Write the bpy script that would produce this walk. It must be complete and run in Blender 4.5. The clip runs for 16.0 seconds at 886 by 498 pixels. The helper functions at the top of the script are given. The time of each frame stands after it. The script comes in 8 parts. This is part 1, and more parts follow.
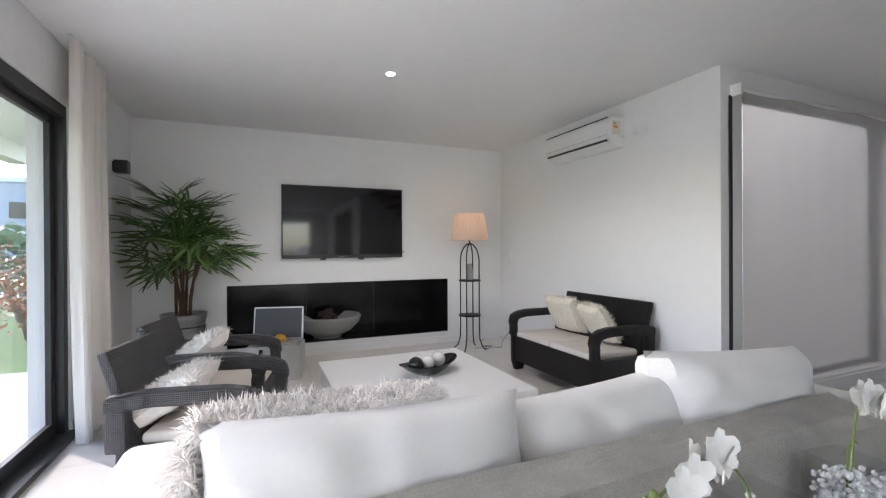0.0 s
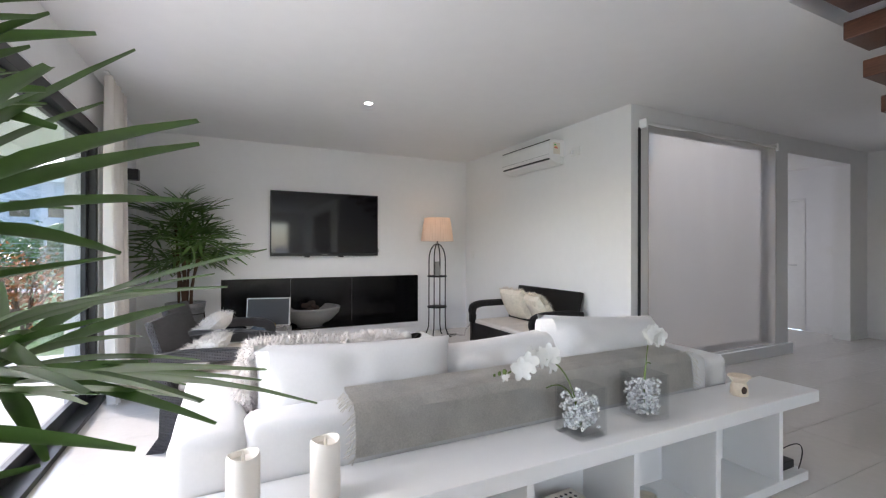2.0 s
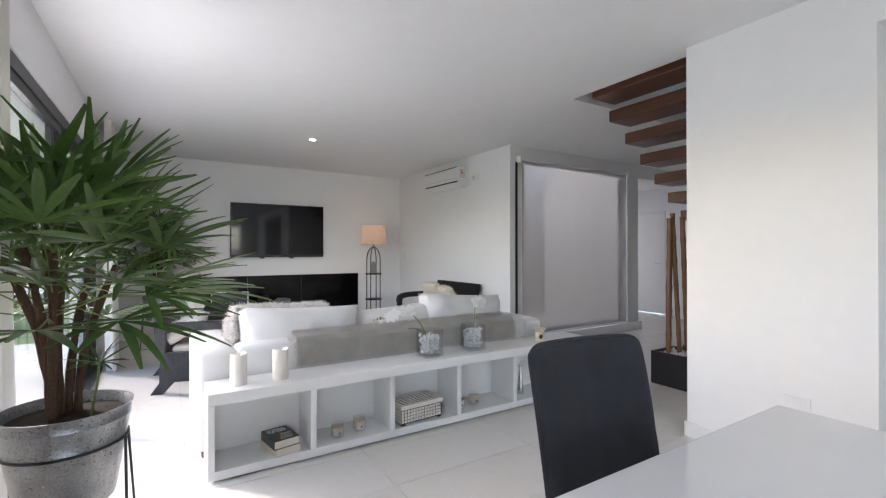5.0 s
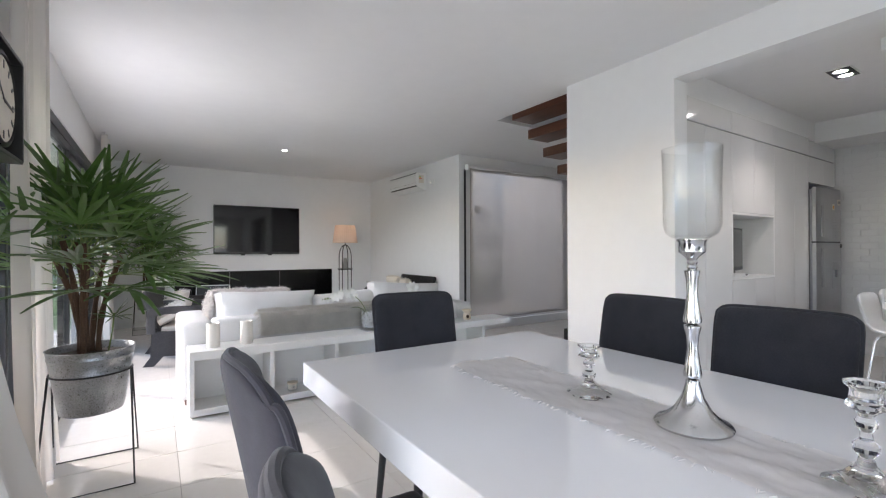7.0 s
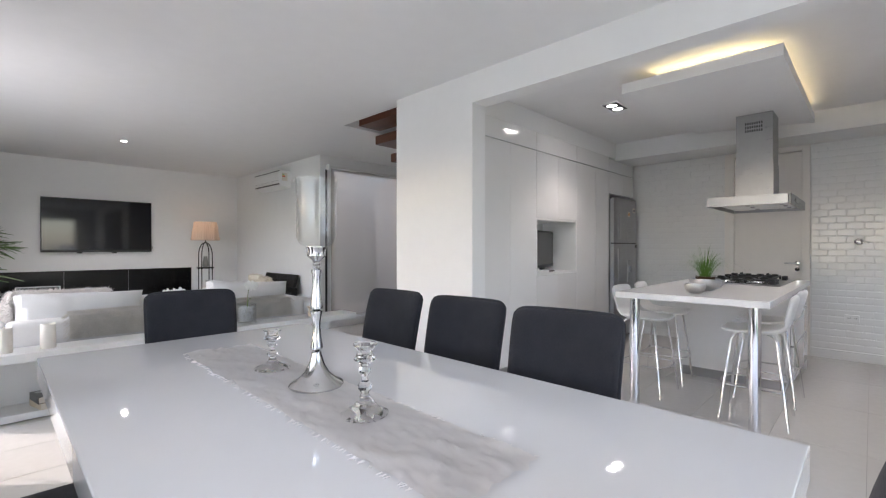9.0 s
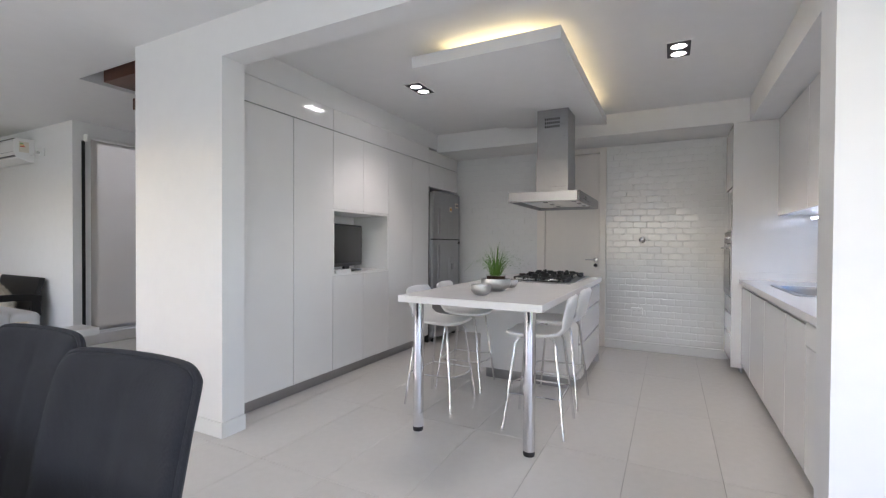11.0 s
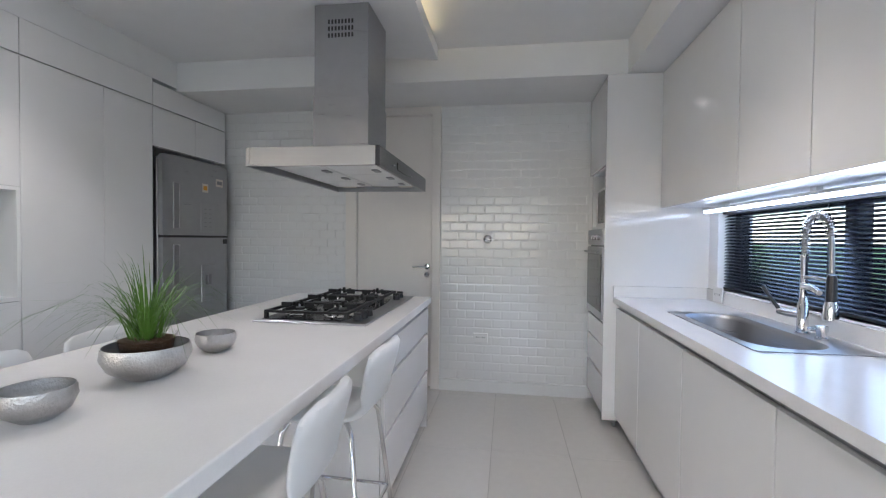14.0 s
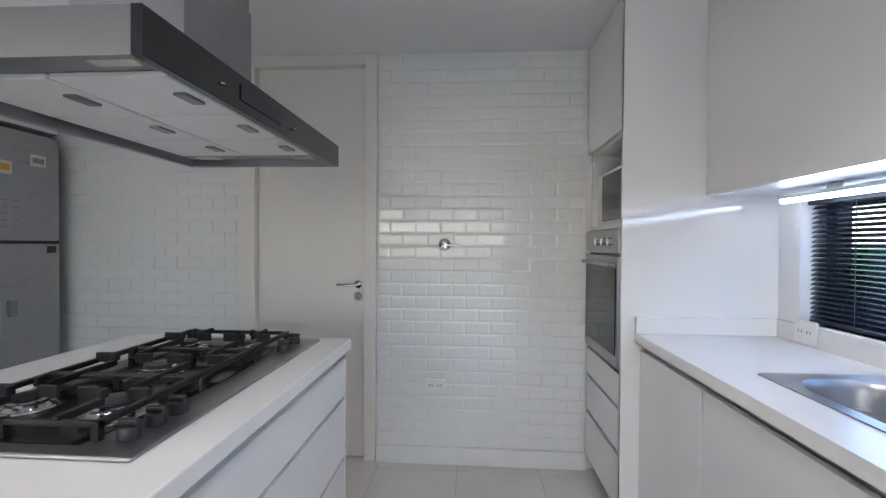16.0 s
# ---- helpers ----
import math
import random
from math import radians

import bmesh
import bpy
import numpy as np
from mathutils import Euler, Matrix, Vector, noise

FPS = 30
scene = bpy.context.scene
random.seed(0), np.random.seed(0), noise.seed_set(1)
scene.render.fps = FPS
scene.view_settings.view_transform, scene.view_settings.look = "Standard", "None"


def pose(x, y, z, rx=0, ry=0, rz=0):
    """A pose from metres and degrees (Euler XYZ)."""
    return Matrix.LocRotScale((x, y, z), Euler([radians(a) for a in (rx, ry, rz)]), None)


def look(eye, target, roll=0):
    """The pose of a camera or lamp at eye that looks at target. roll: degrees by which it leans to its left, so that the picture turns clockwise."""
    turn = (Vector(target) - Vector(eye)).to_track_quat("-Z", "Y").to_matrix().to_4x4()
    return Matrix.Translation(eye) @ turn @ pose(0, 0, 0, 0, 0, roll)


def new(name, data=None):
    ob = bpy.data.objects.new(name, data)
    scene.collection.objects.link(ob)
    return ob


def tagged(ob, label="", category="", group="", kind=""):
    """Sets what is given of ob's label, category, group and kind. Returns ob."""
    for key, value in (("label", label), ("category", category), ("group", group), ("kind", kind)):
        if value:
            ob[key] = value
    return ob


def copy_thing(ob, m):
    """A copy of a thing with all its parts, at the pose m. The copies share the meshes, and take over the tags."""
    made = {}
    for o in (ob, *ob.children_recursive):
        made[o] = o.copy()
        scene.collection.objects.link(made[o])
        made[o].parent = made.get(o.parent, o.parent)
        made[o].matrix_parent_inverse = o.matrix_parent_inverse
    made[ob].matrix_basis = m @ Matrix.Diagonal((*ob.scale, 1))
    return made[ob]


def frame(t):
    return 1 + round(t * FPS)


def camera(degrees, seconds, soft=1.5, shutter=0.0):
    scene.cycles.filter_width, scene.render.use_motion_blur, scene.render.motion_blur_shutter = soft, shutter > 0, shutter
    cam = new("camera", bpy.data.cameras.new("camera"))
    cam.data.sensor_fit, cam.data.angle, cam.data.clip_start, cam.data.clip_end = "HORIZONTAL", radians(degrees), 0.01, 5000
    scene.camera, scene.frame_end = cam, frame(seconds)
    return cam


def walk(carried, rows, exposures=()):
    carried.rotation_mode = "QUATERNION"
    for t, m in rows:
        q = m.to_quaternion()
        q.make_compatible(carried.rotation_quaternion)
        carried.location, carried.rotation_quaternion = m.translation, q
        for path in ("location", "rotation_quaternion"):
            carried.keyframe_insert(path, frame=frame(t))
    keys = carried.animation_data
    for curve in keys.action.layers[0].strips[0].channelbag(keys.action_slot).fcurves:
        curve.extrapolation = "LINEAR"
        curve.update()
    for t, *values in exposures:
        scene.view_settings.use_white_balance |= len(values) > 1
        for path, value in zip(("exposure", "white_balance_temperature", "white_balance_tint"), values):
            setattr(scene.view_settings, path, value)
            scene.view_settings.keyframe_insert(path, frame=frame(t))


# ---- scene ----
cam = camera(90.4, 16.0, 1.2)
PATH = [
    (0, (0.367, 0.045, 1.283), (1.152, 1.884, 1.278), -0.3),
    (0.5, (0.334, -0.135, 1.275), (1.132, 1.699, 1.27), -0.3),
    (1, (0.291, -0.314, 1.27), (1.08, 1.523, 1.267), -0.2),
    (1.5, (0.231, -0.514, 1.245), (1.043, 1.313, 1.243), 0.0),
    (2, (0.142, -0.704, 1.26), (1.023, 1.092, 1.261), 0.1),
    (2.5, (0.09, -0.913, 1.282), (1.027, 0.854, 1.286), 0.2),
    (3, (0.029, -1.149, 1.29), (0.998, 0.601, 1.298), 0.0),
    (3.5, (-0.039, -1.377, 1.29), (0.944, 0.365, 1.299), 0.1),
    (4, (-0.108, -1.627, 1.292), (0.909, 0.095, 1.298), 0.1),
    (4.2, (-0.122, -1.725, 1.297), (0.909, -0.011, 1.301), -0.0),
    (6.3, (-0.201, -2.775, 1.198), (0.878, -1.091, 1.212), -0.1),
    (6.5, (-0.204, -2.869, 1.211), (0.883, -1.189, 1.221), -0.2),
    (7, (-0.179, -3.096, 1.216), (0.912, -1.42, 1.224), -0.2),
    (7.5, (-0.127, -3.316, 1.215), (0.97, -1.644, 1.22), -0.3),
    (8, (-0.11, -3.482, 1.219), (1.053, -1.855, 1.222), -0.0),
    (8.5, (-0.013, -3.628, 1.229), (1.272, -2.095, 1.229), -0.0),
    (9, (0.127, -3.734, 1.235), (1.558, -2.338, 1.23), -0.0),
    (9.5, (0.286, -3.806, 1.236), (1.852, -2.563, 1.224), -0.1),
    (9.7, (0.372, -3.833, 1.237), (1.978, -2.641, 1.223), 0.0),
    (11.8, (1.517, -3.925, 1.266), (3.383, -3.205, 1.236), 0.3),
    (12, (1.651, -3.913, 1.275), (3.539, -3.255, 1.244), 0.3),
    (12.5, (1.976, -3.885, 1.293), (3.911, -3.38, 1.257), 0.5),
    (13, (2.307, -3.876, 1.303), (4.265, -3.473, 1.264), 0.4),
    (13.5, (2.639, -3.85, 1.302), (4.607, -3.499, 1.263), 0.5),
    (14, (2.96, -3.795, 1.297), (4.938, -3.506, 1.252), 0.6),
    (14.5, (3.261, -3.774, 1.271), (5.25, -3.564, 1.228), 0.6),
    (15, (3.539, -3.774, 1.279), (5.531, -3.603, 1.243), 0.5),
    (15.5, (3.82, -3.786, 1.283), (5.816, -3.655, 1.251), 0.5),
    (16, (4.102, -3.792, 1.306), (6.097, -3.66, 1.281), 0.4),
]

walk(cam, [(t, look(eye, target, roll)) for t, eye, target, roll in PATH], [(0, 2.82, 6300, 18), (4.2, 2.68, 6290, 18), (7, 2.55, 6310, 18), (10, 2.55, 6350, 19), (13, 2.58, 6050, 17), (16, 2.74, 6000, 16)])

# ---- light ----
SUN_AZ = Vector((-0.68, 0.73, 0)).normalized()
SUN_EL = radians(27)
world = bpy.data.worlds.new("world")
scene.world = world
world.use_nodes = True
wn = world.node_tree.nodes
sky = wn.new("ShaderNodeTexSky")
sky.sky_type, sky.sun_disc, sky.sun_elevation = "NISHITA", False, SUN_EL
sky.sun_rotation = math.atan2(SUN_AZ.x, SUN_AZ.y)
world.node_tree.links.new(sky.outputs[0], wn["Background"].inputs[0])
wn["Background"].inputs[1].default_value = 0.15
sun = new("sun", bpy.data.lights.new("sun", "SUN"))
sun.data.energy, sun.data.angle, sun.data.color = 0.68, radians(0.5), (1.0, 0.95, 0.88)
sun_dir = Vector((SUN_AZ.x * math.cos(SUN_EL), SUN_AZ.y * math.cos(SUN_EL), math.sin(SUN_EL)))
sun.matrix_world = look(sun_dir * 30, (0, 0, 0))


def sky_fill(name, size_x, size_y, watts, eye, target, color=(1.0, 0.985, 0.965)):
    """Area lamp added for sky light at openings out of the walk's sight."""
    a = bpy.data.lights.new(name, "AREA")
    a.shape, a.size, a.size_y, a.energy, a.color = "RECTANGLE", size_x, size_y, watts, color
    new(name, a).matrix_world = look(eye, target)


sky_fill("sky_light_dining", 3.0, 2.0, 4.6, (-0.84, -3.12, 1.15), (2, -3.12, 1.75))
sky_fill("sky_light_living", 1.25, 1.6, 4.4, (-0.80, 0.95, 1.35), (2, 0.95, 1.75))
# added lamp above the open courtyard, aimed to brighten its back wall
sky_fill("fill_light_courtyard", 1.8, 1.6, 9, (4.75, 3.3, 4.2), (5.7, 4.9, 1.2))
# added lamp that brightens the passage from its unseen end opening
sky_fill("fill_light_passage", 1.2, 2.0, 1.1, (7.3, 4.16, 1.2), (7.3, 0, 1.2))
sky_fill("sky_light_end", 2.4, 2.0, 3.4, (1.0, -6.16, 1.2), (1.0, 0, 1.9))


def spot(name, eye, target, watts, angle, color=(1.0, 0.93, 0.84), soft=0.03):
    a = bpy.data.lights.new(name, "SPOT")
    a.energy, a.spot_size, a.spot_blend, a.color, a.shadow_soft_size = watts, radians(angle), 0.6, color, soft
    new(name, a).matrix_world = look(eye, target)


spot("kitchen_spot", (4.50, -1.88, 2.63), (4.50, -1.88, 0), 6.2, 106)
spot("kitchen_spot", (4.63, -3.96, 2.63), (4.63, -3.96, 0), 6.4, 106)
spot("living_spot", (1.355, 3.395, 2.63), (1.355, 3.395, 0), 9, 150)

# ---- materials ----
def mat(name, color, rough=0.5, metal=0.0, vary=0.06, scale=6.0, bump=0.0, bscale=60.0, coat=0.0, sheen=0.0, spec=0.5, stretch=(1, 1, 1), rvary=0.0, rnd=0.0):
    """A surface with fine grain and broad variation of colour, gloss and relief."""
    m = bpy.data.materials.new(name)
    m.use_nodes = True
    nt = m.node_tree
    n, l = nt.nodes, nt.links
    p = n["Principled BSDF"]
    tc = n.new("ShaderNodeTexCoord")
    mp = n.new("ShaderNodeMapping")
    mp.inputs["Scale"].default_value = stretch
    l.new(tc.outputs["Object"], mp.inputs["Vector"])
    big = n.new("ShaderNodeTexNoise")
    big.inputs["Scale"].default_value, big.inputs["Detail"].default_value = scale * 0.2, 3
    fine = n.new("ShaderNodeTexNoise")
    fine.inputs["Scale"].default_value, fine.inputs["Detail"].default_value = scale * 4, 6
    l.new(mp.outputs[0], big.inputs["Vector"])
    l.new(mp.outputs[0], fine.inputs["Vector"])
    add = n.new("ShaderNodeMath")
    add.operation = "ADD"
    l.new(big.outputs[0], add.inputs[0])
    l.new(fine.outputs[0], add.inputs[1])
    last = add.outputs[0]
    if rnd:
        oi = n.new("ShaderNodeObjectInfo")
        ma = n.new("ShaderNodeMath")
        ma.operation = "MULTIPLY_ADD"
        ma.inputs[1].default_value = rnd
        l.new(oi.outputs["Random"], ma.inputs[0])
        l.new(last, ma.inputs[2])
        last = ma.outputs[0]
    mr = n.new("ShaderNodeMapRange")
    mr.inputs["From Min"].default_value, mr.inputs["From Max"].default_value = 0.6, 1.4 + rnd
    l.new(last, mr.inputs["Value"])
    mx = n.new("ShaderNodeMix")
    mx.data_type = "RGBA"
    c = Vector(color)
    mx.inputs["A"].default_value = (*(c * (1 - vary)), 1)
    mx.inputs["B"].default_value = (*[min(v * (1 + vary), 0.95) for v in c], 1)
    l.new(mr.outputs[0], mx.inputs["Factor"])
    l.new(mx.outputs["Result"], p.inputs["Base Color"])
    p.inputs["Roughness"].default_value, p.inputs["Metallic"].default_value = rough, metal
    p.inputs["Coat Weight"].default_value, p.inputs["Sheen Weight"].default_value = coat, sheen
    p.inputs["Coat Roughness"].default_value = 0.04
    p.inputs["Specular IOR Level"].default_value = spec
    if rvary:
        rr = n.new("ShaderNodeMapRange")
        rr.inputs["To Min"].default_value, rr.inputs["To Max"].default_value = max(rough - rvary, 0.02), rough + rvary
        rr.inputs["From Min"].default_value, rr.inputs["From Max"].default_value = 0.3, 0.7
        l.new(fine.outputs[0], rr.inputs["Value"])
        l.new(rr.outputs[0], p.inputs["Roughness"])
    if bump:
        bn = n.new("ShaderNodeTexNoise")
        bn.inputs["Scale"].default_value, bn.inputs["Detail"].default_value = bscale, 4
        l.new(mp.outputs[0], bn.inputs["Vector"])
        b = n.new("ShaderNodeBump")
        b.inputs["Strength"].default_value, b.inputs["Distance"].default_value = bump, 0.01
        l.new(bn.outputs[0], b.inputs["Height"])
        l.new(b.outputs[0], p.inputs["Normal"])
    return m


def weave(m, sx, sy, strength, dist=0.004):
    """Adds a woven relief of crossing waves to a material."""
    nt = m.node_tree
    n, l = nt.nodes, nt.links
    tc = n.new("ShaderNodeTexCoord")
    hs = []
    for axis, sc in (("X", sx), ("Y", sx), ("Z", sy)):
        w = n.new("ShaderNodeTexWave")
        w.bands_direction = axis
        w.inputs["Scale"].default_value = sc
        w.inputs["Distortion"].default_value = 0.4
        l.new(tc.outputs["Object"], w.inputs["Vector"])
        hs.append(w.outputs["Fac"])
    a = n.new("ShaderNodeMath")
    a.operation = "ADD"
    l.new(hs[0], a.inputs[0])
    l.new(hs[1], a.inputs[1])
    b = n.new("ShaderNodeMath")
    b.operation = "MULTIPLY"
    l.new(a.outputs[0], b.inputs[0])
    l.new(hs[2], b.inputs[1])
    bp = n.new("ShaderNodeBump")
    bp.inputs["Strength"].default_value, bp.inputs["Distance"].default_value = strength, dist
    l.new(b.outputs[0], bp.inputs["Height"])
    p = n["Principled BSDF"]
    l.new(bp.outputs[0], p.inputs["Normal"])
    return m


def brushed(m, axis_scale):
    """Fine streaks in the gloss of brushed metal."""
    n, l = m.node_tree.nodes, m.node_tree.links
    tc = n.new("ShaderNodeTexCoord")
    mp = n.new("ShaderNodeMapping")
    mp.inputs["Scale"].default_value = axis_scale
    ns = n.new("ShaderNodeTexNoise")
    ns.inputs["Scale"].default_value = 3
    mr = n.new("ShaderNodeMapRange")
    mr.inputs["To Min"].default_value, mr.inputs["To Max"].default_value = 0.22, 0.42
    l.new(tc.outputs["Object"], mp.inputs[0])
    l.new(mp.outputs[0], ns.inputs["Vector"])
    l.new(ns.outputs[0], mr.inputs["Value"])
    l.new(mr.outputs[0], n["Principled BSDF"].inputs["Roughness"])
    return m


def glow(name, color, power):
    m = bpy.data.materials.new(name)
    m.use_nodes = True
    p = m.node_tree.nodes["Principled BSDF"]
    p.inputs["Base Color"].default_value = (*color, 1)
    p.inputs["Emission Color"].default_value = (*color, 1)
    p.inputs["Emission Strength"].default_value = power
    return m


def clear_pane(name, tint=(0.95, 0.97, 0.97), gloss=1.0):
    m = bpy.data.materials.new(name)
    m.use_nodes = True
    n, l = m.node_tree.nodes, m.node_tree.links
    n.remove(n["Principled BSDF"])
    t = n.new("ShaderNodeBsdfTransparent")
    t.inputs[0].default_value = (*tint, 1)
    g = n.new("ShaderNodeBsdfGlossy")
    g.inputs["Roughness"].default_value = 0.02
    f0 = n.new("ShaderNodeLayerWeight")
    f0.inputs[0].default_value = 0.5
    f = n.new("ShaderNodeMath")
    f.operation = "POWER"
    f.inputs[1].default_value = 4.0
    l.new(f0.outputs["Facing"], f.inputs[0])
    k = n.new("ShaderNodeMath")
    k.operation = "MULTIPLY_ADD"
    k.inputs[1].default_value = 0.55 * gloss
    k.inputs[2].default_value = 0.03 * gloss
    mx = n.new("ShaderNodeMixShader")
    l.new(f.outputs[0], k.inputs[0])
    l.new(k.outputs[0], mx.inputs[0])
    l.new(t.outputs[0], mx.inputs[1])
    l.new(g.outputs[0], mx.inputs[2])
    l.new(mx.outputs[0], n["Material Output"].inputs[0])
    return m


def cloth_screen(name, color, see, through_light=0.45, holes=(1, 1, 1)):
    """A woven cloth that scatters light through and lets part of the view through its holes."""
    m = bpy.data.materials.new(name)
    m.use_nodes = True
    n, l = m.node_tree.nodes, m.node_tree.links
    n.remove(n["Principled BSDF"])
    d = n.new("ShaderNodeBsdfDiffuse")
    t = n.new("ShaderNodeBsdfTranslucent")
    tr = n.new("ShaderNodeBsdfTransparent")
    tr.inputs[0].default_value = (*holes, 1)
    ns = n.new("ShaderNodeTexNoise")
    ns.inputs["Scale"].default_value = 2.0
    cr = n.new("ShaderNodeMix")
    cr.data_type = "RGBA"
    cr.inputs["A"].default_value = (*[c * 0.92 for c in color], 1)
    cr.inputs["B"].default_value = (*color, 1)
    l.new(ns.outputs[0], cr.inputs["Factor"])
    l.new(cr.outputs["Result"], d.inputs[0])
    l.new(cr.outputs["Result"], t.inputs[0])
    a, b = n.new("ShaderNodeMixShader"), n.new("ShaderNodeMixShader")
    a.inputs[0].default_value = through_light
    b.inputs[0].default_value = see
    l.new(d.outputs[0], a.inputs[1])
    l.new(t.outputs[0], a.inputs[2])
    l.new(a.outputs[0], b.inputs[1])
    l.new(tr.outputs[0], b.inputs[2])
    l.new(b.outputs[0], n["Material Output"].inputs[0])
    return m


def crystal(name, color=(1, 1, 1), rough=0.0, ior=1.45):
    m = bpy.data.materials.new(name)
    m.use_nodes = True
    p = m.node_tree.nodes["Principled BSDF"]
    p.inputs["Base Color"].default_value = (*color, 1)
    p.inputs["Roughness"].default_value, p.inputs["IOR"].default_value = rough, ior
    p.inputs["Transmission Weight"].default_value = 1.0
    return m


def leafy(name, color):
    m = mat(name, color, 0.42, vary=0.35, scale=14, rnd=0.5)
    m.node_tree.nodes["Principled BSDF"].inputs["Subsurface Weight"].default_value = 0.0
    return m


PAINT = mat("white wall paint", (0.80, 0.80, 0.80), 0.55, vary=0.02, scale=3, bump=0.04, bscale=180)
CEIL = mat("white ceiling paint", (0.80, 0.80, 0.80), 0.8, vary=0.02, scale=2, bump=0.03, bscale=150)
TRIM = mat("white satin trim", (0.78, 0.78, 0.77), 0.35, vary=0.03, scale=4)
TILE = mat("ivory porcelain tile", (0.71, 0.685, 0.645), 0.16, vary=0.05, scale=5, rvary=0.05, rnd=0.35, bump=0.01, bscale=40)
GROUT = mat("grey grout", (0.42, 0.40, 0.37), 0.9, vary=0.12, scale=30)
TABLEL = mat("polished table lacquer", (0.79, 0.785, 0.78), 0.03, vary=0.015, scale=2, coat=0.4)
LACQ = mat("white gloss lacquer", (0.79, 0.785, 0.78), 0.10, vary=0.015, scale=2, coat=0.4)
SATIN = mat("white satin lacquer", (0.80, 0.80, 0.79), 0.28, vary=0.02, scale=3)
QUARTZ = mat("white quartz", (0.78, 0.77, 0.76), 0.22, vary=0.03, scale=40)
SUBWAY = mat("white glazed tile", (0.80, 0.80, 0.79), 0.15, vary=0.02, scale=8, rnd=0.3, coat=0.15)
TGROUT = mat("white tile grout", (0.78, 0.78, 0.77), 0.85, vary=0.08, scale=30)
BLACKAL = mat("black aluminium", (0.018, 0.018, 0.020), 0.38, vary=0.2, scale=8)
# the blue in this black stands in for bluish light on the slats
SLATM = mat("black slat lacquer tinted for blue light", (0.022, 0.027, 0.042), 0.22, vary=0.1, scale=8)
BLACKGL = mat("black lacquered steel", (0.006, 0.006, 0.007), 0.18, vary=0.3, scale=3, rvary=0.08)
SCREEN = mat("dark screen glass", (0.008, 0.008, 0.010), 0.06, vary=0.1)
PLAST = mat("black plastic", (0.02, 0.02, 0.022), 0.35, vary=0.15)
WPLAST = mat("white plastic", (0.78, 0.78, 0.77), 0.3, vary=0.02)
FABRIC = weave(mat("charcoal fabric", (0.026, 0.026, 0.031), 0.95, vary=0.25, scale=60, sheen=0.08, spec=0.2), 180, 180, 0.35, 0.002)
VELVET = mat("grey velvet", (0.036, 0.034, 0.041), 0.9, vary=0.25, scale=12, sheen=0.16, spec=0.2, bump=0.1, bscale=300)
LINEN = weave(mat("white sofa cotton", (0.67, 0.66, 0.65), 0.95, vary=0.03, scale=20, sheen=0.15, spec=0.2), 160, 160, 0.1, 0.001)
BEIGE = weave(mat("natural linen", (0.62, 0.59, 0.54), 0.95, vary=0.18, scale=40, sheen=0.1, spec=0.15), 90, 90, 0.5, 0.003)
SEATCL = mat("oatmeal seat cloth", (0.66, 0.61, 0.56), 0.95, vary=0.06, scale=30, spec=0.2, bump=0.15, bscale=350)
RATTAN = weave(mat("graphite resin wicker", (0.11, 0.105, 0.11), 0.45, vary=0.3, scale=20), 34, 34, 1.0, 0.012)
RATTANB = weave(mat("black resin wicker", (0.016, 0.015, 0.016), 0.45, vary=0.3, scale=20), 34, 34, 1.0, 0.012)
FUR = mat("cream fur", (0.80, 0.77, 0.73), 0.8, vary=0.12, scale=9, spec=0.2)
FURY = mat("yellowish fur", (0.74, 0.68, 0.57), 0.8, vary=0.15, scale=9, spec=0.2)
FURG = mat("white and taupe fur", (0.74, 0.70, 0.67), 0.8, vary=0.22, scale=7, spec=0.2)
STEEL = brushed(mat("brushed steel", (0.38, 0.38, 0.39), 0.3, 1.0, vary=0.05, scale=4), (1, 1, 60))
STEELD = brushed(mat("dark brushed steel", (0.30, 0.30, 0.31), 0.3, 1.0, vary=0.05, scale=4), (60, 60, 1))
CHROME = mat("chrome", (0.75, 0.75, 0.76), 0.06, 1.0, vary=0.02)
SILVER = mat("polished cast silver", (0.62, 0.62, 0.62), 0.16, 1.0, vary=0.06, scale=20)
HAMMER = mat("hammered aluminium", (0.50, 0.49, 0.48), 0.28, 1.0, vary=0.08, scale=20, bump=0.35, bscale=130)
GALV = mat("galvanised steel", (0.30, 0.31, 0.32), 0.38, 0.85, vary=0.5, scale=34, rvary=0.16, bump=0.12)
IRON = mat("dark iron", (0.012, 0.012, 0.012), 0.5, 0.1, vary=0.2, scale=30, bump=0.1)
WALNUT = mat("dark stained wood", (0.105, 0.040, 0.022), 0.32, vary=0.45, scale=7, stretch=(6, 0.7, 6), bump=0.06, bscale=30)
BAMBOO = mat("dry bamboo", (0.19, 0.088, 0.034), 0.42, vary=0.30, scale=8, stretch=(3, 3, 0.6), rnd=0.4)
NODE = mat("bamboo joint", (0.16, 0.08, 0.035), 0.6, vary=0.3)
PEBBLE = mat("white pebble", (0.72, 0.70, 0.67), 0.6, vary=0.12, scale=20, rnd=0.3)
SOIL = mat("potting soil", (0.035, 0.024, 0.016), 1.0, vary=0.5, scale=40, bump=1.0, bscale=60)
STEM = mat("fibrous palm stem", (0.085, 0.045, 0.025), 0.9, vary=0.4, scale=30, bump=0.6, bscale=60)
LEAF = leafy("palm leaf", (0.075, 0.15, 0.032))
GRASS = leafy("pot grass", (0.10, 0.22, 0.03))
WAX = mat("ivory wax", (0.80, 0.75, 0.68), 0.45, vary=0.04, scale=8)
PETAL = mat("white orchid petal", (0.80, 0.80, 0.77), 0.6, vary=0.04, scale=15)
